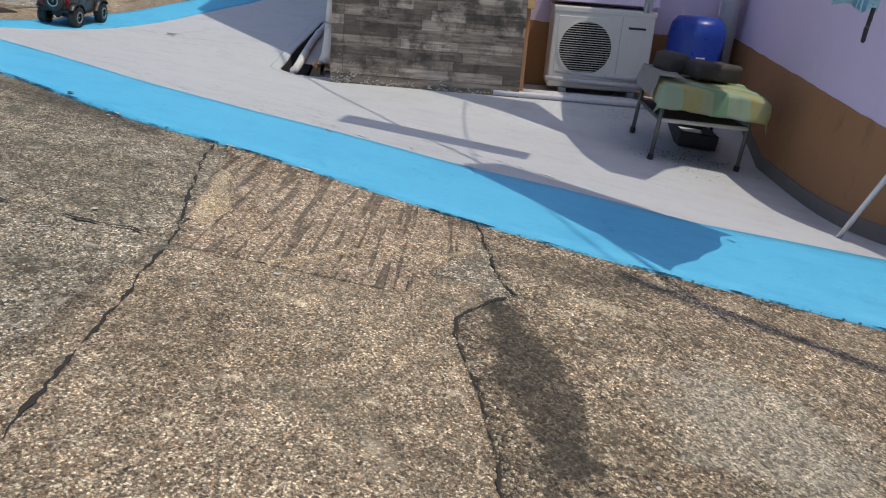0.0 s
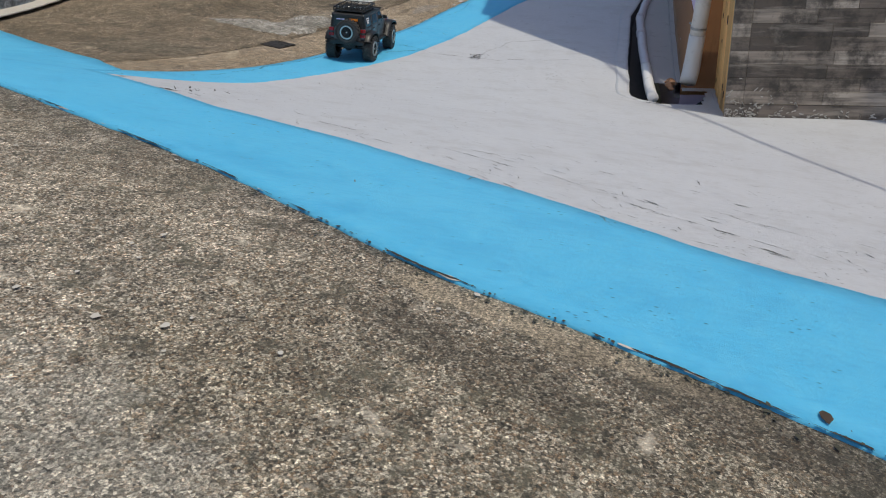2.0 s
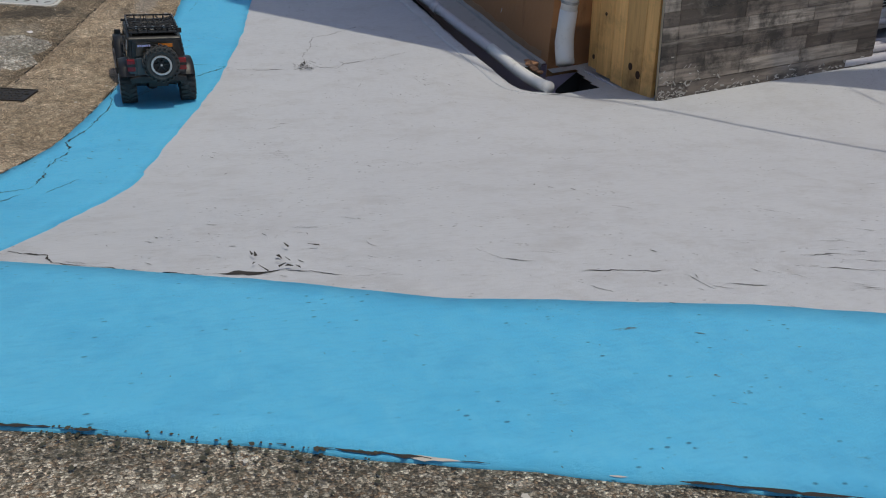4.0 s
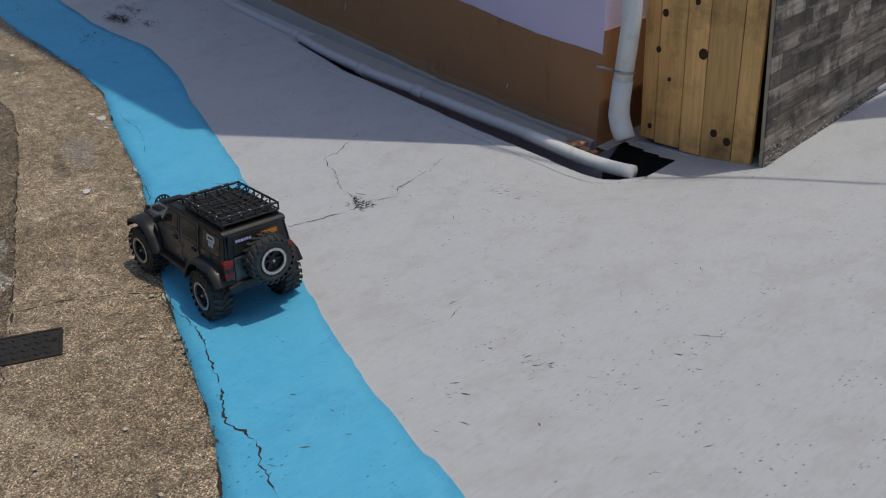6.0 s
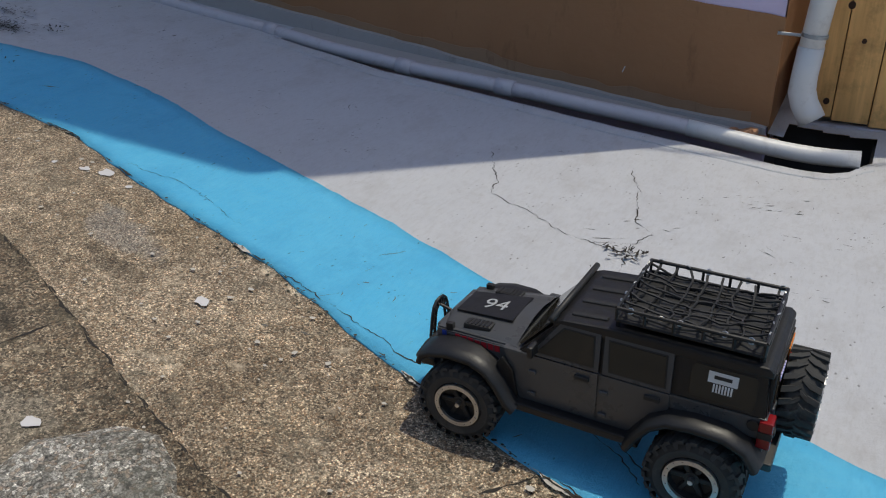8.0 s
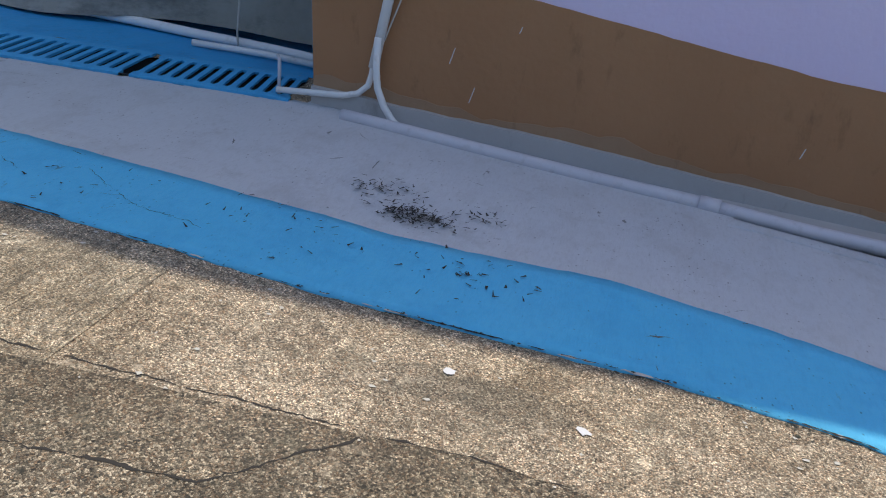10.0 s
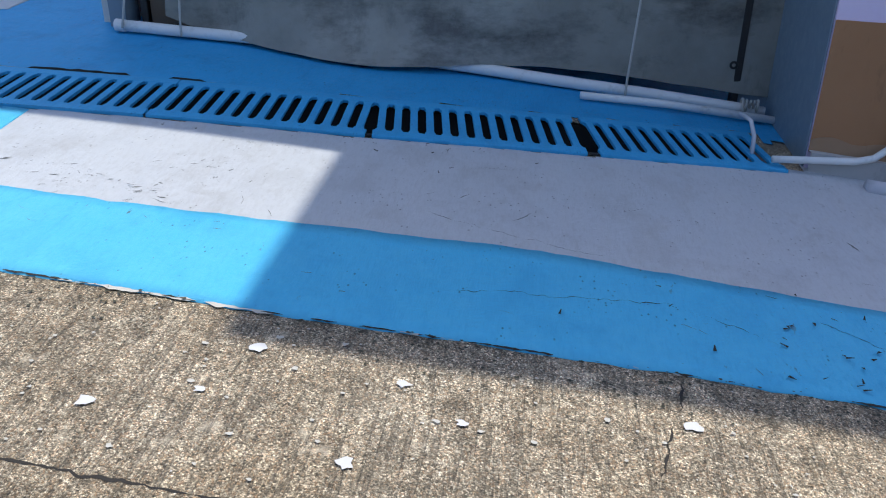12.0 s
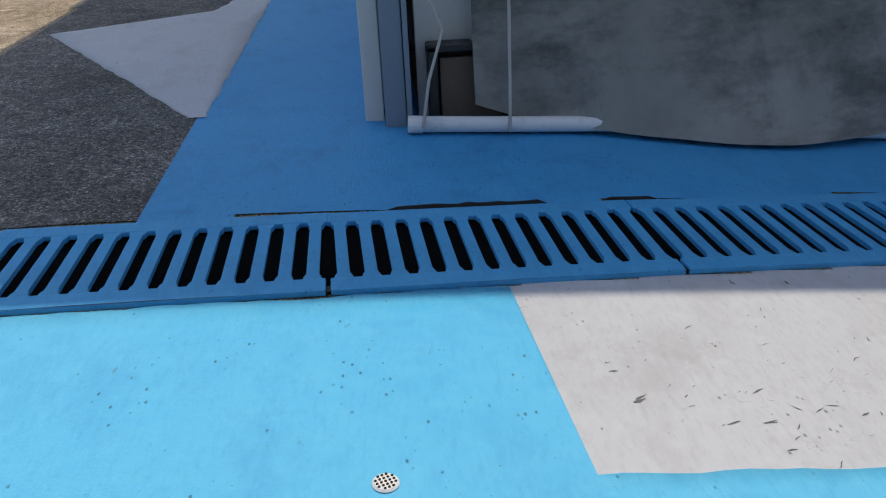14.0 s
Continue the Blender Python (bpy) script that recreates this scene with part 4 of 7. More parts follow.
# scuffs and scratches worn into the painted floor, thickest beside the band across the yard
bm = bmesh.new()
rng = random.Random(11)
for k in range(520):
    if k < 150 or k >= 330:
        y = rng.uniform(-1.9, 0.5) if k < 150 else rng.uniform(-0.75, 0.75)
        x = curve(CROSS_IN, y) - abs(rng.gauss(0.05, 0.28))
        d = Vector((0.5, 0.87)) if rng.random() < 0.8 else Vector((0.9, 0.2))
    elif k < 230:
        x, y = rng.uniform(-0.2, 2.2), rng.uniform(-1.4, 1.2)
        d = Vector((rng.uniform(-1, 1), rng.uniform(-1, 1)))
    else:
        x = rng.uniform(-5.2, -0.2)
        y = rng.uniform(curve(EDGE_OUT, x) + 0.04, -0.25)
        d = Vector((rng.uniform(-1, 1), rng.uniform(-0.6, 0.6)))
    d = (d + Vector((rng.gauss(0, 0.2), rng.gauss(0, 0.2)))).normalized() * rng.choice((0.008, 0.012, 0.02, 0.03, 0.045, 0.07))
    seam(bm, [(x, y), (x + d.x * 0.5, y + d.y * 0.5), (x + d.x, y + d.y)], rng.choice((0.0015, 0.002, 0.0025, 0.0035, 0.0055) if k < 330 else (0.002, 0.003, 0.0045, 0.007)), 0.0008, 0.008, 0.006)
for cx, cy, spread, count in ((0.98, -1.38, 0.09, 46), (0.88, -1.36, 0.04, 26), (0.83, -1.54, 0.05, 14), (0.1, -0.62, 0.06, 26), (0.31, -0.78, 0.06, 20), (0.25, -1.04, 0.05, 10), (1.14, -1.18, 0.06, 16), (1.42, -1.59, 0.05, 22),
                              (1.62, -1.62, 0.07, 18), (1.63, -1.75, 0.05, 14), (1.17, -1.39, 0.1, 20), (1.46, -0.77, 0.14, 30), (1.75, -1.49, 0.08, 16), (-0.13, -0.87, 0.05, 10), (0.6, -0.9, 0.5, 40), (-4.74, -0.735, 0.03, 26),
                              (-4.9, -0.66, 0.16, 60), (-4.7, -0.6, 0.2, 40), (-1.0, -0.6, 0.5, 30), (-2.6, -0.5, 0.4, 30), (-0.3, -1.5, 0.3, 40), (0.7, -1.8, 0.25, 40), (2.2, -0.9, 0.3, 30)):
    for k in range(count):
        x, y = cx + rng.gauss(0, spread), cy + rng.gauss(0, spread * 0.5)
        a, l = rng.gauss(0.5, 0.5), rng.choice((0.003, 0.005, 0.008, 0.013, 0.02))
        seam(bm, [(x, y), (x + math.cos(a) * l, y + math.sin(a) * l)], rng.choice((0.003, 0.004, 0.006)), 0.0008, 0.004, 0.003)
scuffs = link("floor_scuffs", bm, SCUFF)
tagged(scuffs, "dark scuffs and scratches in the painted floor", "scuff", kind="stuff")


# stains and mends with shapes of their own
def blot(name, mat, label, category, points, lift, rough=0.02, kind="structure"):
    bm = bmesh.new()
    cx = sum(p[0] for p in points) / len(points)
    cy = sum(p[1] for p in points) / len(points)
    line = []
    for (ax, ay), (bx, by) in zip(points, points[1:] + points[:1]):
        for k in range(14):
            t = k / 14
            x, y = ax + (bx - ax) * t, ay + (by - ay) * t
            x += rough * (noise.noise((x * 9, y * 9, 1)) + 0.6 * noise.noise((x * 31, y * 31, 2)))
            y += rough * (noise.noise((x * 9, y * 9, 5)) + 0.6 * noise.noise((x * 31, y * 31, 7)))
            line.append((x, y))
    rings = []
    for q, up in ((1.0, 0.0004), (0.95, lift), (0.75, lift), (0.5, lift), (0.25, lift)):
        rings.append([bm.verts.new((cx + (x - cx) * q, cy + (y - cy) * q, floor_z(cx + (x - cx) * q, cy + (y - cy) * q) + up)) for x, y in line])
    n = len(line)
    for a, b in zip(rings, rings[1:]):
        for i in range(n):
            bm.faces.new((a[i], a[(i + 1) % n], b[(i + 1) % n], b[i]))
    bm.faces.new(rings[-1])
    bmesh.ops.recalc_face_normals(bm, faces=bm.faces)
    if sum(f.normal.z for f in bm.faces) < 0:
        bmesh.ops.reverse_faces(bm, faces=bm.faces)
    ob = link(name, bm, mat, smooth=True)
    return tagged(ob, label, category, kind=kind)


blot("damp_patch", DAMP, "dark damp patch on the brown concrete", "stain", [(0.47, -2.93), (0.23, -2.91), (0.21, -2.58), (0.27, -2.26), (0.55, -2.36), (0.59, -2.65)], 0.0045)
blot("cement_mend", GREY_CONCRETE, "thin grey cement mend with a broken rim", "cement mend", [(-0.43, -2.68), (-0.52, -2.42), (-0.48, -2.14), (-0.37, -2.07), (-0.2, -2.1), (-0.26, -2.3)], 0.0045, 0.03)
blot("cement_surround", GREY_CONCRETE, "pale cement smeared round the checker-plate cover", "cement mend", [(-1.530, -1.722), (-1.028, -1.902), (-1.196, -2.392), (-1.700, -2.235)], 0.0045, 0.02)
leaf = bmesh.new()
fan = [(0.0, 0.0), (0.008, 0.006), (0.02, 0.007), (0.03, 0.0), (0.02, -0.006), (0.008, -0.006)]
leaf.faces.new([leaf.verts.new((3.21 + u, -0.09 + v, floor_z(3.21, -0.09) + 0.009 + 0.25 * abs(v) + 0.1 * u)) for u, v in fan])
bmesh.ops.solidify(leaf, geom=leaf.faces[:], thickness=0.0008)
tagged(link("dry_leaf", leaf, CARD), "curled brown dry leaf lying on the blue paint", "leaf")

# ---------- house ----------
ROOF = 5.5


def wall_box(name, lo, hi, mat, label):
    bm = made_box(lo, hi)
    bmesh.ops.subdivide_edges(bm, edges=bm.edges[:], cuts=1, use_grid_fill=True)
    w = link(name, bm, mat)
    return tagged(w, label, "wall", kind="structure")


house = wall_box("wall_long", (HOUSE_END, 0.0, -0.4), (0.0, 0.2, ROOF), LILAC_WALL, "lilac painted house wall above a brown base")
wall_box("wall_yard", (-0.2, 0.2, -0.4), (0.0, 2.7, ROOF), LILAC_WALL, "lilac painted yard wall behind the air conditioner")
def side_y(x):
    return 2.48 - 0.03 * x


bm = bmesh.new()
prism(bm, [(0.0, side_y(0.0)), (5.5, side_y(5.5)), (5.5, side_y(5.5) + 0.2), (0.0, side_y(0.0) + 0.2)], -0.4, 1.3, "z")
w = link("wall_side", bm, LILAC_WALL)
tagged(w, "lilac painted side wall with a brown base", "wall", kind="structure")
wall_box("wall_back", (HOUSE_END, 0.2, -0.4), (-2.89, 2.56, ROOF), LILAC_WALL, "lilac painted end wall of the house")
# Out of view: profile and height set so that the house's shadow edge fits.
roof = link("house_roof", made_prism([(-3.3, ROOF), (0.0, ROOF), (0.0, 5.83), (-1.8, 6.51), (-2.3, 6.43), (-3.3, 6.46)], 0.0, 2.56, "y"), FOOTING)
tagged(roof, "unseen sloping roof block of the house, shaped to cast its shadow edge", "roof", kind="structure")


def band_on_wall(name, a, b, top, bottom, mat, label, out=0.004, axis="y", at=0.0, n=70, rag=0.006):
    """A coat of paint or cement on a wall, with wavering edges and a little thickness."""
    bm = bmesh.new()
    rows = []
    for k in range(n + 1):
        s = a + (b - a) * k / n
        z0 = bottom(s) + rag * noise.noise((s * 9, 3.1, out)) + rag * noise.noise((s * 31, 5.1, out))
        z1 = top(s) + rag * noise.noise((s * 7, 8.1, out)) + rag * 0.7 * noise.noise((s * 27, 2.1, out))
        row = []
        for d, z in ((0.0, z0), (out, z0), (out, (z0 + z1) / 2), (out, z1), (0.0, z1)):
            row.append(bm.verts.new((s, (at(s) if callable(at) else at) - d, z) if axis == "y" else (at + d, s, z)))
        rows.append(row)
    for r, q in zip(rows, rows[1:]):
        for i in range(4):
            bm.faces.new((r[i], q[i], q[i + 1], r[i + 1]))
    bmesh.ops.recalc_face_normals(bm, faces=bm.faces)
    w = link(name, bm, mat)
    return tagged(w, label, "wall", kind="structure")


DADO = [(-3.1, 0.745), (-2.35, 0.70), (-1.53, 0.54), (-0.82, 0.44), (-0.28, 0.345), (0.0, 0.315)]
FOOT = [(-3.1, 0.37), (-2.716, 0.318), (-2.256, 0.268), (-1.738, 0.193), (-1.163, 0.112), (-0.859, 0.062), (-0.518, 0.03), (-0.268, 0.0), (0.0, -0.02)]
band_on_wall("dado_long", HOUSE_END, 0.004, lambda x: curve(DADO, x), lambda x: curve(FOOT, x) + 0.008, BROWN_WALL, "dark brown painted lower part of the house wall")
band_on_wall("footing_long", HOUSE_END, 0.0, lambda x: curve(FOOT, x) + 0.014, lambda x: floor_z(x, 0) - 0.05, FOOTING, "bare stained cement footing of the house wall", 0.03)
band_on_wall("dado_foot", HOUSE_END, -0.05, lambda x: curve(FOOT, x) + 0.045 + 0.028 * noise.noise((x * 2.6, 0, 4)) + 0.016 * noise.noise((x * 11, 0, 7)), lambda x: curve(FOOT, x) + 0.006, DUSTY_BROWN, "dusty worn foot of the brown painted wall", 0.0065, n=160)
band_on_wall("dado_yard", -0.004, 2.48, lambda y: 0.40 + 0.05 * y, lambda y: floor_z(0.02, y) - 0.03, BROWN_WALL, "dark brown painted lower part of the yard wall", axis="x")
band_on_wall("dado_side", 0.0, 5.5, lambda x: 0.552 - 0.04 * x, lambda x: floor_z(x, 2.4) + 0.05, BROWN_WALL, "dark brown painted lower part of the side wall", at=side_y)
band_on_wall("footing_side", 0.0, 5.5, lambda x: floor_z(x, 2.4) + 0.065, lambda x: floor_z(x, 2.4) - 0.05, SHADED_FOOTING, "cement footing of the side wall, darkened with shade", 0.012, at=side_y)

# long drain pipe that lies along the foot of the wall, half buried in paint
def foot_pipe(x):
    rise = 0.008 + 0.014 * max(0.0, min(1.0, (x + 1.5) * 1.2))
    return (x, curve(PIPE_LINE, x), floor_z(x, curve(PIPE_LINE, x)) + rise)


pipe = thing("floor_pipe", "dusty white plastic drain pipe lying along the house wall", "pipe")
for a, b in ((-2.95, -1.78), (-1.76, -1.16), (-1.14, -0.79), (-0.77, -0.16)):
    part("pipe_length", made_tube([foot_pipe(a + (b - a) * k / 10) for k in range(11)], 0.023, 14), PVC_DIRTY, pipe, smooth=True)
part("pipe_end", made_tube([foot_pipe(-0.2 + 0.47 * k / 8) for k in range(9)], 0.0245, 16), PVC, pipe, "cleaner thicker end length", smooth=True)
for x in (-1.77, -1.15, -0.78):
    part("pipe_socket", made_tube([foot_pipe(x - 0.03), foot_pipe(x + 0.03)], 0.0275, 14), PVC_DIRTY, pipe, smooth=True)

# downspout at the corner with its elbow
spout = thing("downspout", "white plastic downspout with an elbow at the house corner", "pipe", (0.0, 0.0, 0.0))
part("pipe_length", made_tube([(0.078, 0.022, 0.2), (0.096, 0.022, 0.44), (0.09, 0.022, 0.62), (0.045, 0.02, 0.85), (0.034, 0.02, 1.0), (0.034, 0.02, ROOF - 0.05)], 0.0345, 22), PVC, spout, smooth=True)
part("elbow", made_tube([(0.081, 0.022, 0.235), (0.076, 0.022, 0.15), (0.076, 0.022, 0.105), (0.088, 0.02, 0.07), (0.104, 0.016, 0.045), (0.120, 0.012, 0.022)], [0.0365, 0.037, 0.039, 0.039, 0.0385, 0.038], 22), PVC, spout, smooth=True)
part("clip", made_tube([(0.0835, 0.022, 0.262), (0.0845, 0.022, 0.272)], 0.037, 22), STEEL, spout, "grey steel clip")
part("clip_arm", made_tube([(0.05, 0.0, 0.268), (-0.012, -0.01, 0.272)], 0.005, 8), STEEL, spout)
rng = random.Random(31)
for x, y, size in ((-0.045, -0.05, 0.03), (-0.005, -0.062, 0.02), (-0.09, -0.045, 0.017), (0.03, -0.05, 0.014)):
    bm = bmesh.new()
    bmesh.ops.create_icosphere(bm, subdivisions=2, radius=size)
    for v in bm.verts:
        v.co *= 1 + 0.5 * noise.noise(v.co * 40 + Vector((x * 90, 0, 0)))
        v.co.z *= 0.55
    lump = link("broken_brick", bm, BRICK)
    lump.matrix_basis = pose(x, y, floor_z(x, y) + size * 0.3, 0, 0, rng.uniform(0, 360))
    tagged(lump, "broken orange brick lump at the foot of the wall", "brick", group="brick lumps")

# ---------- drain grates ----------
def lie(x, y, turn, lift=0.0):
    """A pose on the sloping ground."""
    z = floor_z(x, y)
    c, s = math.cos(turn), math.sin(turn)
    u = Vector((c, s, (floor_z(x + 0.2 * c, y + 0.2 * s) - floor_z(x - 0.2 * c, y - 0.2 * s)) / 0.4)).normalized()
    v = Vector((-s, c, (floor_z(x - 0.2 * s, y + 0.2 * c) - floor_z(x + 0.2 * s, y - 0.2 * c)) / 0.4)).normalized()
    w = u.cross(v).normalized()
    v = w.cross(u)
    return Matrix(((u.x, v.x, w.x, x), (u.y, v.y, w.y, y), (u.z, v.z, w.z, z + lift), (0, 0, 0, 1)))


PITCH = 0.0456


def on_drain(x):
    y = curve(DRAIN, x)
    return lie(x, y, math.atan2(curve(DRAIN, x + 0.25) - curve(DRAIN, x - 0.25), 0.5), 0.011)


slat_bm = bmesh.new()
prism(slat_bm, [(-0.0104, -0.112), (-0.0155, -0.108), (-0.0140, -0.099), (-0.0104, -0.092), (-0.0104, 0.092), (-0.0140, 0.099), (-0.0155, 0.108), (-0.0104, 0.112), (0.0104, 0.112), (0.0155, 0.108), (0.0140, 0.099), (0.0104, 0.092), (0.0104, -0.092), (0.0140, -0.099), (0.0155, -0.108), (0.0104, -0.112)], -0.010, -0.0008, "z")


def drain_grate(slats, x, label):
    """A cast iron grate: two rails with slats between them, its ends half a slot past the last slats."""
    half = slats * PITCH / 2 - 0.0008
    g = thing("drain_grate", label, "grate", group="grates of the floor drain")
    rail = part("rail", made_box((-half, -0.15, -0.011), (half, -0.108, 0.0), 0.003), GRATE_BLUE, g)
    again(rail, pose(0, 0.258, 0))
    slat = part("slat", slat_bm.copy(), GRATE_BLUE, g)
    slat.matrix_basis = pose(-(slats - 1) / 2 * PITCH, 0, 0)
    for k in range(1, slats):
        again(slat, pose((k - (slats - 1) / 2) * PITCH, 0, 0))
    g.matrix_basis = on_drain(x)
    return g


drain_grate(12, -3.447, "blue-painted cast iron drain grate cut short at the wall")
full = drain_grate(13, -4.034, "blue-painted cast iron drain grate with long slots")
for k in range(1, 6):
    copy_thing(full, on_drain(-4.034 - 13 * PITCH * k))
bm = bmesh.new()
tube(bm, [(x, curve(DRAIN, x) - 0.05, floor_z(x, curve(DRAIN, x)) - 0.082) for x in steps(-6.9, -3.25, 0.3)], 0.034, 10)
low = link("sunk_pipe", bm, PVC, smooth=True)
tagged(low, "dusty grey pipe lying in the drain channel", "pipe")
bm = bmesh.new()
for a, b in ((-5.41, -5.09), (-4.98, -4.86)):
    tube(bm, [(x, curve(DRAIN, x) + 0.16 + 0.004 * noise.noise((x * 30, 0, 0)), floor_z(x, curve(DRAIN, x) + 0.16) + 0.003) for x in steps(a, b, 0.02)], [0.004] + [0.012 + 0.003 * noise.noise((k * 0.7, a, 0)) for k in range(len(steps(a, b, 0.02)) - 2)] + [0.004], 6)
gap = link("drain_edge_gaps", bm, DARK)
tagged(gap, "dark gaps along the back edge of the drain", "crack", kind="stuff")

# ---------- covers in the concrete ----------
def quad_pose(a, b):
    turn = math.atan2(b[1] - a[1], b[0] - a[0])
    return lie(a[0], a[1], turn, 0.0)


m = material("flaking_cover_paint", (0.52, 0.53, 0.52), 0.5, 0.2)
n = Nodes(m)
tone = n.mix(n.ramp(n.noise(7.0, 6.0, 0.7), (0.5, 0.0), (0.62, 0.9)), (0.52, 0.54, 0.53), (0.62, 0.63, 0.62))
tone = n.mix(n.ramp(n.noise(13.0, 6.0, 0.7), (0.6, 0.0), (0.68, 0.85)), tone, (0.36, 0.2, 0.07))
n.color(tone)
n.bump(n.noise(30.0, 4.0), 0.3, 0.003)
COVER_PAINT = m
RIB_WORN = plaster("worn_tread", (0.15, 0.145, 0.135), (0.3, 0.3, 0.29), (0.07, 0.06, 0.05), 0.6)
cover = thing("checker_plate_cover", "whitish painted checker-plate cover with rust flakes, set in the concrete", "manhole cover")
cover.matrix_basis = quad_pose((-1.51, -1.75), (-1.06, -1.91))


def rounded(x0, y0, x1, y1, r):
    return [(cx + r * math.cos(radians(a0 + 15 * k)), cy + r * math.sin(radians(a0 + 15 * k)))
            for cx, cy, a0 in ((x1 - r, y1 - r, 0), (x0 + r, y1 - r, 90), (x0 + r, y0 + r, 180), (x1 - r, y0 + r, 270)) for k in range(7)]


part("plate", made_prism(rounded(0.012, -0.470, 0.468, -0.012, 0.022), -0.02, 0.008, "z", 0.002), COVER_PAINT, cover)
bm = bmesh.new()
loops = [[bm.verts.new((x, y, z)) for x, y in rounded(0.0 - g, -0.482 - g, 0.480 + g, 0.0 + g, 0.028 + g)] for g, z in ((-0.005, -0.02), (-0.005, 0.008), (-0.003, 0.010), (0.007, 0.010), (0.009, 0.008), (0.009, -0.02))]
for p, q in zip(loops, loops[1:]):
    for k in range(28):
        bm.faces.new((p[k], p[(k + 1) % 28], q[(k + 1) % 28], q[k]))
bmesh.ops.recalc_face_normals(bm, faces=bm.faces)
part("frame", bm, WHITE_METAL, cover, "pale rounded frame")
part("gap", made_prism(rounded(0.004, -0.478, 0.476, -0.004, 0.026), -0.02, 0.001, "z"), DARK, cover)
rib_bm = bmesh.new()
prism(rib_bm, [(-0.014, 0.0), (-0.008, -0.003), (0.008, -0.003), (0.014, 0.0), (0.008, 0.003), (-0.008, 0.003)], 0.007, 0.0105, "z")
rib = part("tread_rib", rib_bm, RIB_WORN, cover, "worn dark tread rib")
rib.matrix_basis = pose(0.04, -0.04, 0, 0, 0, 40)
for i in range(10):
    for j in range(10):
        if i or j:
            again(rib, pose(0.04 + 0.044 * i, -0.04 - 0.044 * j, 0, 0, 0, 40 if (i + j) % 2 == 0 else -50))
part("keyhole", made_prism([(0.03 * math.cos(a) + 0.28, 0.008 * math.sin(a) - 0.33) for a in (2 * math.pi * k / 12 for k in range(12))], 0.0075, 0.0092, "z"), DARK, cover)

lid = thing("meter_cover", "small black iron meter cover set in the concrete", "meter cover")
lid.matrix_basis = quad_pose((-0.07, -2.10), (-0.02, -1.97)) @ pose(0, 0, 0)
part("plate", made_box((0.006, -0.114, -0.015), (0.134, -0.006, 0.005), 0.002), CAST, lid)
bm = bmesh.new()
for lo, hi in (((0, -0.12, -0.015), (0.14, -0.114, 0.007)), ((0, -0.006, -0.015), (0.14, 0, 0.007)), ((0, -0.114, -0.015), (0.006, -0.006, 0.007)), ((0.134, -0.114, -0.015), (0.14, -0.006, 0.007))):
    box(bm, lo, hi, 0.001, 1)
part("frame", bm, CAST, lid)
stud = part("raised_square", made_box((-0.007, -0.007, 0.004), (0.007, 0.007, 0.0075), 0.002, 1), CAST, lid)
stud.matrix_basis = pose(0.02, -0.02, 0, 0, 0, 45)
for i in range(5):
    for j in range(4):
        if i or j:
            again(stud, pose(0.02 + 0.022 * i + 0.004 * (j % 2), -0.02 - 0.026 * j, 0, 0, 0, 45))
part("lifting_hole", made_prism([(0.008 * math.cos(a) + 0.122, 0.008 * math.sin(a) - 0.05) for a in (2 * math.pi * k / 10 for k in range(10))], 0.0048, 0.0062, "z"), DARK, lid)

# rough cement patch beside the joint
bm = bmesh.new()
ring = [(-0.68, -2.02), (-0.6, -1.93), (-0.53, -1.915), (-0.46, -1.95), (-0.42, -1.99), (-0.33, -1.97), (-0.29, -1.99), (-0.25, -2.05), (-0.33, -2.17), (-0.5, -2.24), (-0.66, -2.2)]
inner = [bm.verts.new((-0.47 + (x + 0.47) * 0.82, -2.07 + (y + 2.07) * 0.82, floor_z(x, y) + 0.012 + 0.006 * noise.noise((x * 20, y * 20, 0)))) for x, y in ring]
outer = [bm.verts.new((x, y, floor_z(x, y) - 0.002)) for x, y in ring]
for i in range(len(ring)):
    j = (i + 1) % len(ring)
    bm.faces.new((outer[i], outer[j], inner[j], inner[i]))
bm.faces.new(inner)
bmesh.ops.recalc_face_normals(bm, faces=bm.faces)
mend = link("cement_patch", bm, GREY_CONCRETE, smooth=True)
tagged(mend, "rough grey cement patch on the concrete", "patch", kind="structure")

# small round grille set in the blue paint
disc = thing("floor_grille", "small round white perforated grille in the blue floor", "floor drain")
disc.matrix_basis = lie(-5.43, -0.79, 0.4, 0.008) @ Matrix.Scale(0.6, 4)
bm = bmesh.new()
lathe(bm, [(0.0, 0.0), (0.022, 0.0), (0.026, -0.004)], 24, "z")
part("disc", bm, PVC, disc)
hole_bm = bmesh.new()
prism(hole_bm, [(0.003 * math.cos(a), 0.003 * math.sin(a)) for a in (2 * math.pi * k / 6 for k in range(6))], 0.0, 0.0012, "z")
hole = part("hole", hole_bm, DARK, disc)
for i in range(-2, 3):
    for j in range(-2, 3):
        if (i or j) and i * i + j * j < 7:
            again(hole, pose(0.0085 * i, 0.0085 * j, 0))

# ---------- the covered bay with its tarpaulin ----------
BAY = 0.5
TOP = 4.57


def bay_floor(x):
    return floor_z(x, BAY)


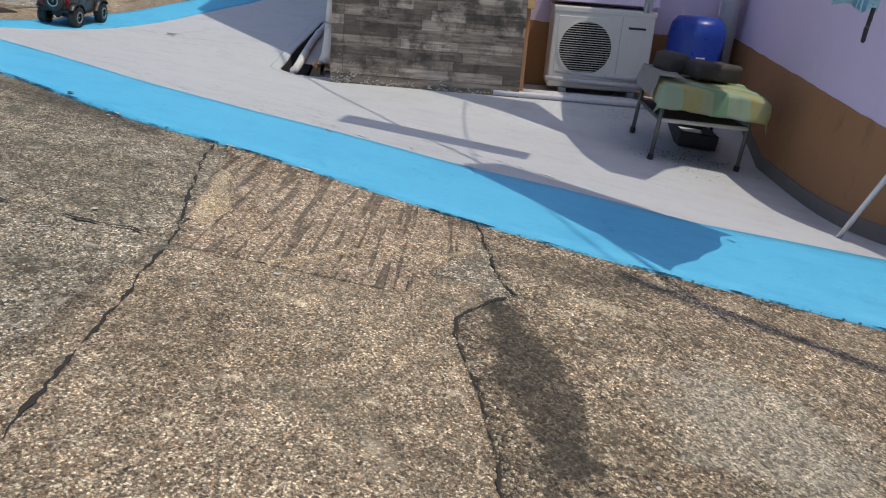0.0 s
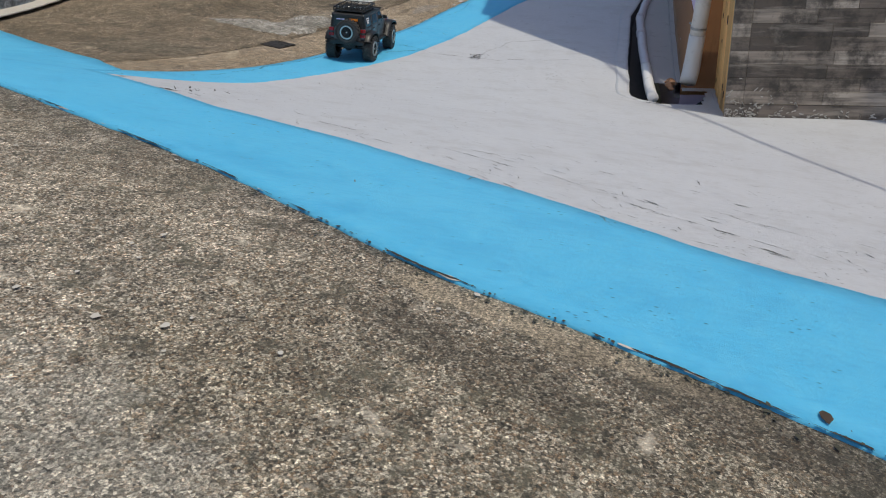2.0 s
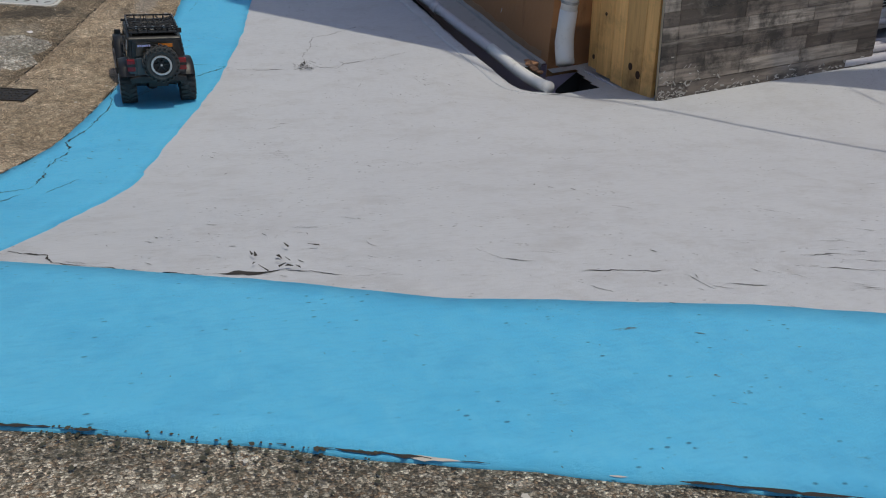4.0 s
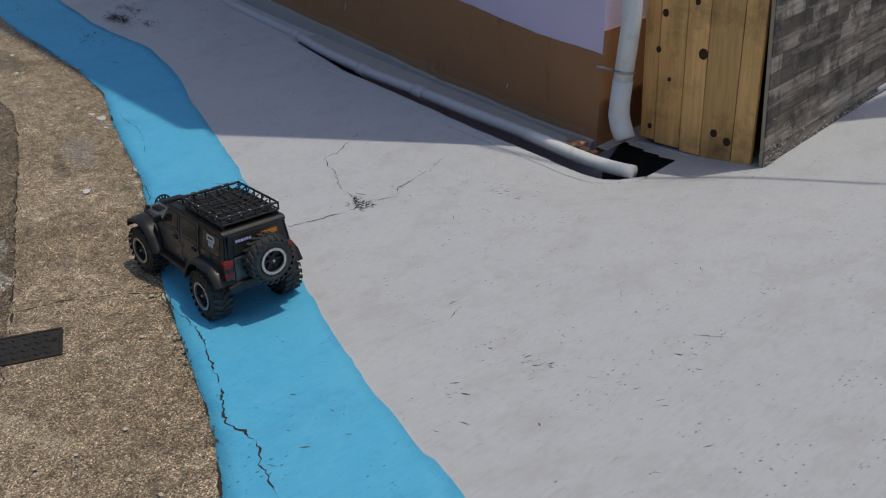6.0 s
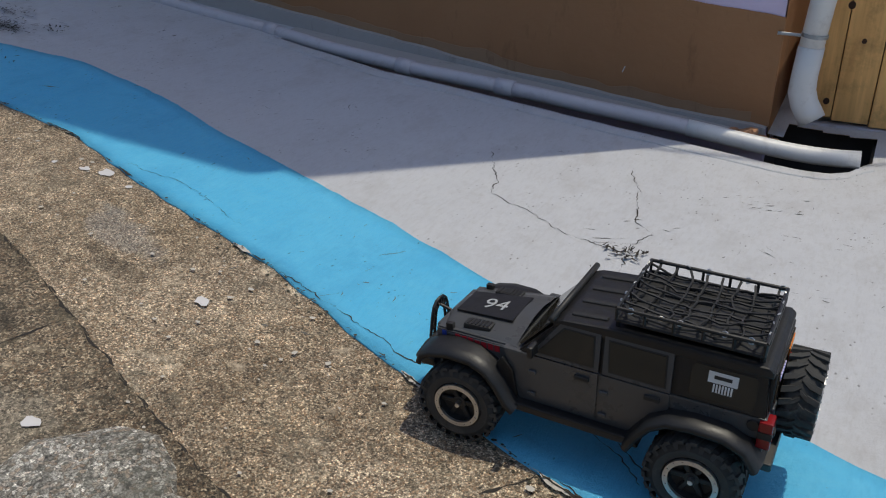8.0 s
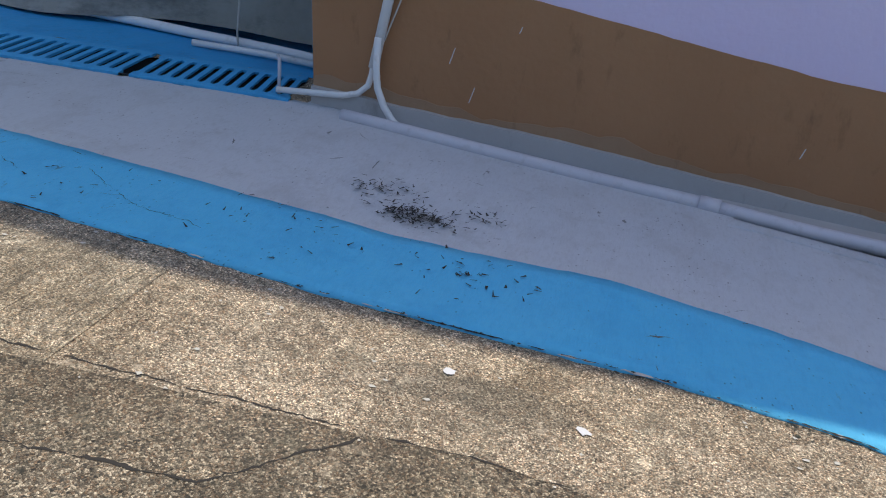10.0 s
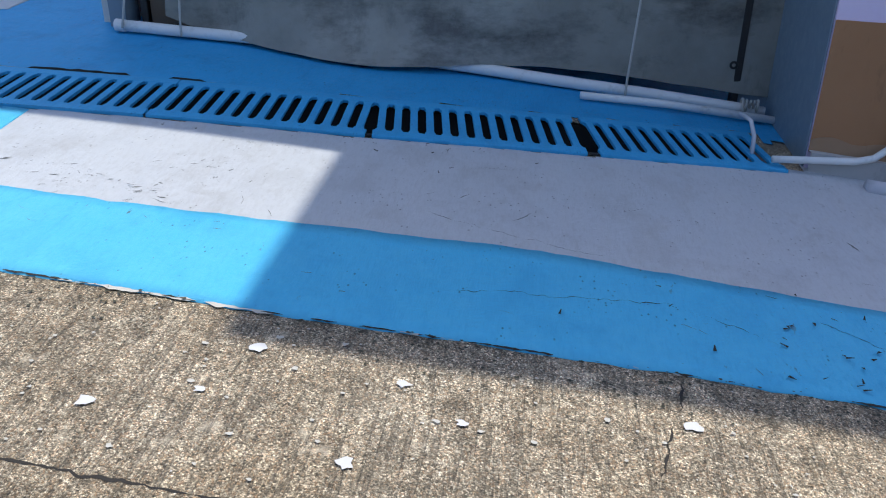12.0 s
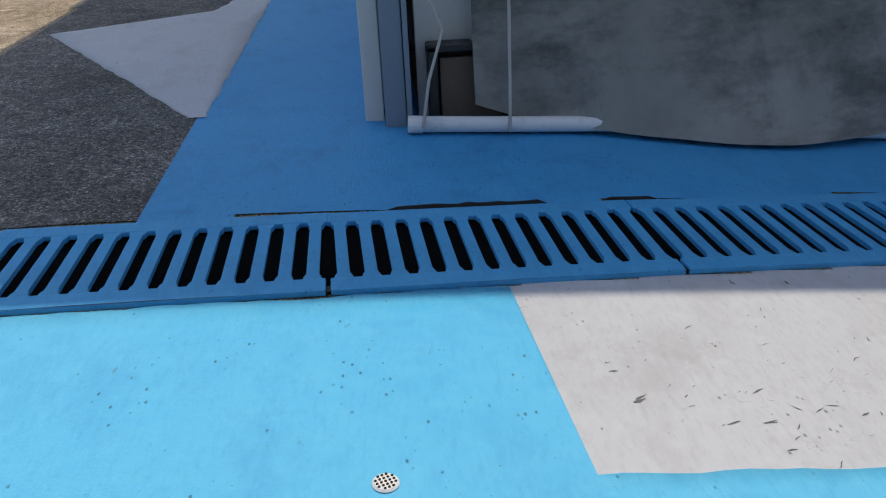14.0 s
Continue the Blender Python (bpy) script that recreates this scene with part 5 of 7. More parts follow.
bm = bmesh.new()
cols, rows_n = 90, 46
grid = []
for i in range(cols + 1):
    x = -5.175 + (-2.9 + 5.175) * i / cols
    sag = math.exp(-((x + 4.5) / 0.45) ** 2)
    hem = bay_floor(x) + 0.06 - 0.055 * (sag if x > -4.5 else math.exp(-((x + 4.5) / 0.9) ** 2)) + 0.006 * noise.noise((x * 6, 0, 0)) + 0.035 * max(0.0, 1 - (x + 5.175) / 0.16)
    col = []
    for j in range(rows_n + 1):
        t = (j / rows_n) ** 1.6
        z = hem + (TOP - 0.1 - hem) * t
        low = math.exp(-(z - hem) / 0.22)
        y = BAY - 0.012 - 0.135 * sag * low - 0.05 * low * math.exp(-((x + 4.5) / 0.9) ** 2) - 0.005 * low * (1 - sag) + 0.02 * noise.noise((x * 2.3, z * 1.4, 2.0)) + 0.006 * noise.noise((x * 9, z * 5, 4.0))
        col.append(bm.verts.new((x, y, z)))
    grid.append(col)
for a, b in zip(grid, grid[1:]):
    for j in range(rows_n):
        bm.faces.new((a[j], b[j], b[j + 1], a[j + 1]))
screen = thing("tarpaulin_screen", "dirty grey tarpaulin screen hanging behind the drain", "tarpaulin")
part("cloth", bm, TARP, screen, smooth=True)
part("hem_pipe", made_tube([(x, BAY - 0.095 + 0.012 * noise.noise((x, 0, 0)), floor_z(x, BAY - 0.095) + 0.030 + 0.006 * noise.noise((x * 2, 3, 0))) for x in steps(-5.33, -3.12, 0.12)], 0.0195, 14), PVC, screen, "grey-white plastic weighting pipe", smooth=True)
part("hem_pipe_cap", made_tube([(-5.345, BAY - 0.095, floor_z(-5.34, 0.4) + 0.030), (-5.31, BAY - 0.095, floor_z(-5.3, 0.4) + 0.030)], 0.0215, 14), PVC, screen)


def cord(points, r=0.004):
    return made_tube(points, r, 6)


rope = part("cord", cord([(-5.10, BAY - 0.122, bay_floor(-5.1) + 0.01), (-5.098, BAY - 0.12, bay_floor(-5.1) + 0.07), (-5.085, BAY - 0.03, 1.2), (-5.0, BAY - 0.02, 4.4)]), ROPE, screen, "pale thin cord")
part("cord", cord([(-3.58, BAY - 0.122, bay_floor(-3.58) + 0.0), (-3.578, BAY - 0.122, bay_floor(-3.58) + 0.07), (-3.53, BAY - 0.05, 1.1), (-3.4, BAY - 0.03, 4.4)]), ROPE, screen)
part("cord", cord([(-5.31, BAY - 0.122, bay_floor(-5.3) + 0.02), (-5.29, BAY - 0.11, bay_floor(-5.3) + 0.13), (-5.25, BAY - 0.075, bay_floor(-5.3) + 0.24), (-5.3, BAY - 0.07, bay_floor(-5.3) + 0.36), (-5.34, BAY - 0.03, 1.15)]), ROPE, screen)
for x, z in ((-3.17, 0.045),):
    bm = bmesh.new()
    for k in range(5):
        a = 0.2 + k * 0.55
        tube(bm, [(x + 0.012 * (k - 2) + 0.004 * math.cos(t + a), BAY - 0.095 + 0.03 * math.cos(t + a), bay_floor(x) + z - 0.01 + 0.03 * math.sin(t)) for t in (2 * math.pi * i / 12 for i in range(13))], 0.0045, 6)
    part("knot", bm, ROPE, screen)
eye_bm = bmesh.new()
lathe(eye_bm, [(0.006, 0.0), (0.009, -0.003), (0.013, -0.002), (0.014, 0.0)], 16)
eyelet = part("eyelet", eye_bm, BLACK, screen)
eyelet.matrix_basis = pose(-3.23, BAY - 0.05, bay_floor(-3.2) + 0.16)
again(eyelet, pose(-3.2, BAY - 0.04, bay_floor(-3.2) + 0.46))

post = thing("bay_post", "white and blue-grey steel corner post beside the tarpaulin", "post")
part("face", made_box((-5.448, BAY + 0.015, bay_floor(-5.44) - 0.02), (-5.400, BAY + 0.11, TOP), 0.003), WHITE_METAL, post, "white painted face")
part("angle", made_box((-5.398, BAY - 0.035, bay_floor(-5.38) - 0.02), (-5.345, BAY + 0.09, TOP), 0.003), GREY_POST, post, "blue-grey painted angle")
part("lip", made_box((-5.343, BAY - 0.045, bay_floor(-5.34) - 0.02), (-5.330, BAY + 0.04, TOP), 0.002), GREY_POST, post)
post = thing("bay_post", "blue-grey steel post at the end of the house wall", "post")
part("face", made_box((-3.19, BAY - 0.01, bay_floor(-3.2) - 0.02), (-3.085, BAY + 0.06, TOP), 0.003), GREY_POST, post)
part("strip", made_box((-3.215, BAY - 0.018, bay_floor(-3.2) - 0.02), (-3.192, BAY + 0.03, TOP), 0.002), BLACK, post, "black edging strip")
clad = link("end_cladding", made_box((HOUSE_END - 0.006, 0.006, bay_floor(-3.1) - 0.05), (HOUSE_END - 0.001, BAY - 0.012, TOP), 0.001), GREY_POST)
tagged(clad, "blue-grey sheet cladding on the end of the house", "wall", kind="structure")
# Slab added out of view, sized to cast the shade over bay and drain.
beam = thing("bay_canopy", "unseen flat canopy added to shade the tarpaulin bay", "canopy")
part("slab", made_box((-6.03, BAY - 0.04, TOP), (-3.29, 3.4, TOP + 0.12), 0.005), FOOTING, beam)
side = wall_box("wall_bay_side", (-5.45, 0.62, 0.3), (-5.36, 3.4, TOP), PVC, "white painted side wall of the bay")
back_wall = wall_box("wall_bay_back", (-5.36, 1.4, 0.2), (-3.29, 1.5, TOP), FOOTING, "cement back wall of the bay")
panel = link("metal_sheet", made_box((-5.31, BAY + 0.06, bay_floor(-5.2) + 0.0), (-5.0, BAY + 0.075, 2.4), 0.003), WHITE_METAL)
tagged(panel, "white sheet panel standing behind the tarpaulin edge", "panel")
crate = thing("black_crate", "black plastic crate with a brown box behind the tarpaulin edge", "crate")
bm = bmesh.new()
z0 = bay_floor(-5.2)
for lo, hi in (((-5.285, BAY - 0.02, z0), (-5.26, BAY + 0.055, z0 + 0.20)), ((-5.285, BAY - 0.02, z0 + 0.185), (-5.17, BAY + 0.055, z0 + 0.205)), ((-5.285, BAY + 0.04, z0), (-5.05, BAY + 0.055, z0 + 0.2))):
    box(bm, lo, hi, 0.003, 1)
part("shell", bm, BLACK, crate)
part("box", made_box((-5.255, BAY - 0.005, z0), (-5.1, BAY + 0.038, z0 + 0.17), 0.004), CARD, crate, "brown cardboard box")

# pipes at the end of the house wall
hose = thing("loose_pipe", "white plastic pipe lying on the blue floor before the tarpaulin", "pipe")
part("pipe_length", made_tube([(-3.73, 0.30, floor_z(-3.73, 0.3) + 0.022), (-3.45, 0.335, floor_z(-3.45, 0.33) + 0.026), (-3.05, 0.36, floor_z(-3.05, 0.36) + 0.024)], 0.0125, 12), PVC, hose, smooth=True)
run = thing("conduit", "grey plastic conduit bending down the house wall to the floor", "conduit")
part("riser", made_tube([(-2.70, -0.028, 1.35), (-2.78, -0.028, 0.84), (-2.868, -0.028, 0.46)], 0.0165, 14), PVC, run, "wide grey-white riser", smooth=True)
part("bend", made_tube([(-2.862, -0.028, 0.5), (-2.872, -0.028, 0.44), (-2.885, -0.03, 0.40), (-2.92, -0.035, 0.372), (-2.97, -0.04, 0.362), (-3.2, -0.06, 0.365)], 0.0105, 12), PVC, run, smooth=True)
part("stub", made_tube([(-2.845, -0.05, 0.56), (-2.85, -0.05, 0.46), (-2.845, -0.052, 0.40), (-2.82, -0.056, 0.34), (-2.79, -0.06, 0.30), (-2.76, -0.066, 0.275)], 0.0115, 12), PVC, run, smooth=True)
part("wire", cord([(-2.72, -0.02, 0.9), (-2.77, -0.02, 0.7), (-2.83, -0.03, 0.55)], 0.003), ROPE, run)
stick = link("bent_pipe_stub", made_tube([(-3.235, 0.02, floor_z(-3.23, 0.0) - 0.03), (-3.235, 0.035, floor_z(-3.23, 0.0) + 0.06), (-3.245, 0.06, floor_z(-3.23, 0.0) + 0.1), (-3.27, 0.1, floor_z(-3.23, 0.0) + 0.11)], 0.0065, 8), PVC_DIRTY, smooth=True)
tagged(stick, "short bent grey pipe standing in the drain", "pipe")
for x, z, l in ((-2.62, 0.49, 0.05), (-2.4, 0.6, 0.02), (-1.53, 0.3, 0.03), (-0.46, 0.11, 0.02), (-2.55, 0.37, 0.05)):
    s = link("paint_streak", made_prism([(0, 0), (0.003, 0.0), (0.005 + l * 0.3, l), (0.002 + l * 0.3, l)], -0.0012, 0.0, "y"), LILAC)
    s.matrix_basis = pose(x, -0.0045, z)
    tagged(s, "pale streak of splashed paint on the brown wall", "paint streak", group="paint streaks")

# moss and litter at the edge of the blue band
bm = bmesh.new()
rng = random.Random(9)
for cx, cy, spread, count in ((-2.5, -0.72, 0.055, 260), (-2.62, -0.6, 0.06, 90), (-2.35, -0.62, 0.05, 36), (-2.3, -0.95, 0.12, 40), (-3.3, -0.98, 0.16, 30), (-2.75, -0.95, 0.12, 30), (-4.2, -0.3, 0.2, 10), (-0.12, -1.03, 0.025, 40), (1.83, -1.56, 0.05, 12), (1.25, 1.95, 0.16, 160), (1.1, 2.15, 0.12, 90), (0.7, 1.75, 0.1, 40)):
    for k in range(count):
        x, y = cx + rng.gauss(0, spread), cy + rng.gauss(0, spread * 0.55)
        a, l, w = rng.uniform(0, 6.3), rng.uniform(0.006, 0.02), rng.uniform(0.0015, 0.004)
        z = floor_z(x, y) + 0.0085
        c, s = math.cos(a), math.sin(a)
        h = rng.uniform(0, 0.006)
        bm.faces.new([bm.verts.new(v) for v in ((x - s * w, y + c * w, z), (x + s * w, y - c * w, z), (x + c * l + s * w * 0.3, y + s * l - c * w * 0.3, z + h), (x + c * l - s * w * 0.3, y + s * l + c * w * 0.3, z + h))])
litter = link("dirt_litter", bm, CRACK)
tagged(litter, "dark dry moss and dirt on the painted floor", "dirt", kind="stuff")

# ---------- the yard corner: cabinet, air conditioner, table ----------
LEAN = 4.6  # the yard floor and all on it lean a little


def yard_thing(name, label, category, x, y, group=""):
    return thing(name, label, category, (x, y, floor_z(x, y) - yard_rise(x, y)), 0, group, (LEAN, 0))


cab = yard_thing("storage_cabinet", "knotty pine storage cabinet standing at the house corner", "cabinet", 0.1, 0.14)
H = 0.64
lx = 0.0
for w, lo in ((0.062, 0.03), (0.105, 0.02), (0.085, 0.012), (0.12, 0.008), (0.075, 0.0)):
    board = part("side_board", made_box((lx, 0.0, lo), (lx + w - 0.003, 0.018, H), 0.002, 1), PINE, cab)
    lx += w
part("sill", made_box((-0.005, -0.006, -0.015), (0.44, 0.02, 0.008), 0.002), PVC_DIRTY, cab, "whitish painted sill")
bm = bmesh.new()
for lo, hi in (((0.0, 0.02, 0.02), (0.02, 1.04, H)), ((0.0, 1.03, 0.02), (0.4, 1.05, H)), ((0.38, 0.02, 0.0), (0.42, 0.06, H)), ((0.38, 1.0, 0.0), (0.42, 1.04, H)), ((0.0, 0.02, 0.02), (0.42, 1.04, 0.04))):
    box(bm, lo, hi, 0.002, 1)
part("carcass", bm, PINE_BATTEN, cab)
part("top", made_box((-0.01, -0.02, H), (0.47, 1.09, H + 0.018), 0.003), PINE_BATTEN, cab)
part("front_batten", made_box((0.435, -0.02, H + 0.018), (0.475, 1.09, H + 0.048), 0.004), PINE_BATTEN, cab, "pale pine batten")
part("front_batten", made_box((0.44, -0.015, H - 0.032), (0.468, 1.085, H - 0.001), 0.003), PINE_BATTEN, cab)
part("corner_block", made_box((0.425, 1.055, H - 0.13), (0.47, 1.10, H - 0.034), 0.004), PINE_BATTEN, cab)
part("end_post", made_box((0.425, 1.06, 0.0), (0.452, 1.084, H - 0.13), 0.003), BRICK, cab, "red-brown end post")
for i, (x, z, r) in enumerate(((0.04, 0.08, 0.009), (0.11, 0.27, 0.007), (0.235, 0.38, 0.017), (0.30, 0.11, 0.013), (0.352, 0.09, 0.014), (0.08, 0.5, 0.012), (0.2, 0.55, 0.01), (0.06, 0.37, 0.01))):
    knot = part("knot", made_prism([(x + r * math.cos(a), z + r * 1.15 * math.sin(a)) for a in (2 * math.pi * k / 12 for k in range(12))], -0.0014, 0.0, "y"), KNOT, cab, "dark knot")

# laminate board leaning against the cabinet front
lean_board = yard_thing("leaning_board", "mould-stained grey plank-patterned board leaning on the cabinet", "board", 0.565, 0.13)
lean_board.matrix_basis = lean_board.matrix_basis @ pose(0.03, 0, 0, 0, -2.5, 0)
BW, BH, ROWS = 1.07, 0.655, 11
part("backing", made_box((-0.016, 0.0, 0.0), (-0.002, BW, BH), 0.004), CHIPBOARD, lean_board, "swollen chipboard backing")
rng = random.Random(21)
rh = (BH - 0.07) / ROWS
for r in range(ROWS):
    y = 0.0
    first = True
    while y < BW - 0.02:
        w = rng.choice((0.13, 0.19, 0.24, 0.3)) if not first else rng.choice((0.07, 0.14, 0.2))
        first = False
        w = min(w, BW - y)
        part("plank", made_box((-0.003, y + 0.0006, 0.06 + r * rh + 0.0005), (0.0012 + rng.uniform(0, 0.0012), y + w - 0.0006, 0.06 + (r + 1) * rh - 0.0005), 0.0006, 1), LAMINATE, lean_board)
        y += w
bm = bmesh.new()
for k in range(150):
    y, z = (abs(rng.gauss(0, 0.12)) if k % 2 else rng.uniform(0.0, BW - 0.03)), abs(rng.gauss(0, 0.05 if k % 2 else 0.02)) + 0.002
    l, a = rng.uniform(0.006, 0.022), rng.gauss(0, 0.6)
    c, s = math.cos(a), math.sin(a)
    h = rng.uniform(0.002, 0.010)
    bm.faces.new([bm.verts.new(v) for v in ((0.001, y, z), (0.001, y + l * c, z + l * s), (h, y + l * c * 0.9, z + l * s + 0.006), (h * 0.5, y, z + 0.006))])
tagged(part("peeling_laminate", bm, CHIP, lean_board, "peeling pale laminate flakes"), kind="stuff")
part("bottom_edge", made_box((-0.004, 0.0, 0.0), (0.001, BW, 0.058), 0.001), LAMINATE, lean_board)


# odds and ends on the cabinet top
def on_top(x, y):
    return cab.matrix_basis @ Vector((x, y, H + 0.018))


def stone(name, x, y, size, mat, label, category, seed):
    bm = bmesh.new()
    bmesh.ops.create_icosphere(bm, subdivisions=2, radius=1)
    for v in bm.verts:
        v.co *= 1 + 0.28 * noise.noise(v.co * 1.6 + Vector((seed, 0, 0)))
        v.co = Vector((v.co.x * size[0], v.co.y * size[1], max(v.co.z, -0.6) * size[2]))
    ob = link(name, bm, mat)
    p = on_top(x, y)
    ob.matrix_basis = pose(p.x, p.y, p.z + 0.6 * size[2], LEAN, 0, seed * 40)
    return tagged(ob, label, category)


stone("stone", 0.41, 0.42, (0.035, 0.05, 0.022), GREY_CONCRETE, "grey broken stone on the cabinet top", "stone", 1)
stone("stone", 0.36, 0.55, (0.04, 0.035, 0.03), FOOTING, "pale rough stone on the cabinet top", "stone", 2)
for y, r, h, mt, lab in ((0.24, 0.05, 0.1, GLASSY, "cloudy glass jar on the cabinet top"), (0.50, 0.045, 0.11, GLASSY, "cloudy glass jar beside the stones"), (0.35, 0.04, 0.08, BLACK, "dark tin on the cabinet top")):
    bm = bmesh.new()
    lathe(bm, [(0.0, 0.0), (r * 0.95, 0.0), (r, 0.006), (r, h * 0.75), (r * 0.8, h * 0.88), (r * 0.8, h)], 20, "z")
    jar = thing("jar", lab, "jar")
    p = on_top(0.27, y)
    jar.matrix_basis = pose(p.x, p.y, p.z, LEAN, 0, 0)
    part("glass", bm, mt, jar, smooth=True)
    bm = bmesh.new()
    lathe(bm, [(0.0, h + 0.012), (r * 0.84, h + 0.012), (r * 0.84, h - 0.006)], 20, "z")
    part("lid", bm, STEEL, jar, smooth=True)
dish = thing("green_dish", "bright green plastic dish with a raised middle on the cabinet top", "dish")
p = on_top(0.36, 0.80)
dish.matrix_basis = pose(p.x, p.y, p.z, LEAN, 0, 20)
bm = bmesh.new()
lathe(bm, [(0.0, 0.012), (0.055, 0.012), (0.08, 0.05), (0.086, 0.05), (0.064, 0.0), (0.0, 0.0)], 28, "z")
part("bowl", bm, GREEN, dish, smooth=True)
for a in (0.4, 2.5, 4.6):
    part("rib", made_prism([(-0.02, 0.01), (0.075, 0.01), (0.06, 0.05), (0.02, 0.06), (-0.01, 0.05)], -0.006, 0.006, "y", 0.002), GREEN, dish).matrix_basis = pose(0, 0, 0, 0, 0, math.degrees(a))
part("knob", made_tube([(0, 0, 0.01), (0, 0, 0.08)], [0.022, 0.014], 14), GREEN, dish, smooth=True)
slab = link("small_board", made_box((-0.14, -0.16, 0.0), (0.14, 0.16, 0.016), 0.003), PINE_BATTEN)
p = on_top(0.30, 0.92)
slab.matrix_basis = pose(p.x, p.y, p.z, LEAN, 0, 4)
tagged(slab, "loose pale board lying on the cabinet top", "board")

# air conditioner
ac = yard_thing("air_conditioner", "cream outdoor air conditioner unit with a round fan grille", "air conditioner", 0.04, 1.38)
AW, AH, AD, AZ = 0.585, 0.46, 0.27, 0.155
bm = bmesh.new()
box(bm, (0, 0, AZ), (AD, AW, AZ + AH), 0.014, 3)
part("casing", bm, WHITE_METAL, ac)
part("top_cover", made_box((-0.004, -0.004, AZ + AH - 0.03), (AD + 0.004, AW + 0.004, AZ + AH + 0.004), 0.008), WHITE_METAL, ac)
part("grille_panel", made_box((AD - 0.004, 0.03, AZ + 0.05), (AD + 0.003, 0.375, AZ + 0.41), 0.003), WHITE_METAL, ac)
cy, cz, cr = 0.2, AZ + 0.235, 0.155
bm = bmesh.new()
lathe(bm, [(0.0, AD + 0.0035), (cr, AD + 0.0035)], 40, "x")
bmesh.ops.translate(bm, verts=bm.verts, vec=(0, cy, cz))
part("fan_opening", bm, DARK, ac)
bm = bmesh.new()
lathe(bm, [(cr - 0.004, AD + 0.003), (cr - 0.004, AD + 0.008), (cr + 0.006, AD + 0.008), (cr + 0.006, AD + 0.003)], 40, "x")
bmesh.ops.translate(bm, verts=bm.verts, vec=(0, cy, cz))
part("grille_ring", bm, WHITE_METAL, ac)
for k in range(-11, 12):
    z = cz + k * 0.0132
    half = math.sqrt(max(0.0, cr ** 2 - (z - cz) ** 2))
    part("grille_slat", made_box((AD + 0.005, cy - half, z - 0.0015), (AD + 0.0085, cy + half, z + 0.0015)), WHITE_METAL, ac)
part("badge", made_box((AD + 0.001, 0.435, AZ + 0.36), (AD + 0.0025, 0.535, AZ + 0.372)), BLACK, ac, "dark maker's badge bar")
part("seam", made_box((AD - 0.001, 0.393, AZ + 0.012), (AD + 0.0012, 0.396, AZ + AH - 0.034)), STEEL, ac)
for y in (0.07, AW - 0.11):
    part("foot", made_box((0.0, y, 0.085 - 0.02 * y), (AD + 0.03, y + 0.045, AZ + 0.004), 0.004), STEEL, ac)
for k, (x, r) in enumerate(((0.36, 0.012), (0.41, 0.014), (0.47, 0.016), (0.585, 0.017))):
    y0 = 1.22 if k < 3 else 1.05
    p = link("floor_pipe", made_tube([(x + 0.02 * noise.noise((y * 2, k, 0)), y, floor_z(x, y) + r + 0.004) for y in steps(y0, 2.2, 0.1)], r, 12), PVC_DIRTY, smooth=True)
    tagged(p, "dusty plastic pipe lying before the air conditioner", "pipe", group="pipes on the yard floor")

ledge = yard_thing("wall_ledge", "lilac painted concrete ledge on the yard wall", "ledge", 0.0, 1.36)
part("slab", made_box((0.0, 0.0, 0.64), (0.28, 0.62, 0.74), 0.006), LILAC_WALL, ledge)

barrel = yard_thing("blue_barrel", "blue plastic barrel in the yard corner", "barrel", 0.28, 2.22)
bm = bmesh.new()
lathe(bm, [(0.0, 0.0), (0.14, 0.0), (0.155, 0.02), (0.16, 0.2), (0.165, 0.22), (0.165, 0.25), (0.16, 0.27), (0.162, 0.58), (0.15, 0.65), (0.12, 0.685), (0.0, 0.69)], 32, "z")
part("drum", bm, BLUE_PLASTIC, barrel, smooth=True)
part("label_strip", made_prism([(0.161 * math.cos(a), 0.161 * math.sin(a)) for a in (-0.15, 0.0, 0.15)] + [(0.1635 * math.cos(a), 0.1635 * math.sin(a)) for a in (0.15, 0.0, -0.15)], 0.47, 0.478, "z"), PVC, barrel, "small white label")
spout = yard_thing("downspout", "white plastic downspout in the inner corner of the yard", "pipe", 0.09, 2.44)
part("pipe_length", made_tube([(0, 0, 0.0), (0, 0, ROOF - 0.2)], 0.055, 20), PVC, spout, smooth=True)

# table with a towel over it
table = thing("small_table", "low metal-legged table under a checked towel", "table")
corners = [(0.90, 1.80), (1.38, 1.805), (1.255, 2.265), (0.79, 2.24)]
TT = 0.375
for x, y in corners:
    part("leg", made_tube([(x, y, floor_z(x, y)), (x, y, TT)], 0.0105, 10), LEG_METAL, table, smooth=True)
    part("rubber_foot", made_tube([(x, y, floor_z(x, y)), (x, y, floor_z(x, y) + 0.03)], 0.0145, 10), BLACK, table)
for i in range(4):
    a, b = corners[i], corners[(i + 1) % 4]
    part("apron", made_tube([(*a, TT - 0.02), (*b, TT - 0.02)], 0.009, 8), LEG_METAL, table)
    if i == 1:
        part("stretcher", made_tube([(*a, 0.225), (*b, 0.225)], 0.010, 8), WHITE_METAL, table, "pale front stretcher")
    else:
        part("stretcher", made_tube([(*a, 0.225), (*b, 0.225)], 0.008, 8), LEG_METAL, table)
part("tabletop", made_prism(corners, TT - 0.008, TT + 0.012, "z", 0.003), PINE_BATTEN, table)
part("shelf", made_prism([(1.08 + (x - 1.08) * 0.95, 2.03 + (y - 2.03) * 0.95) for x, y in corners], 0.222, 0.232, "z"), DARK_CLOTH, table, "dark lower shelf")


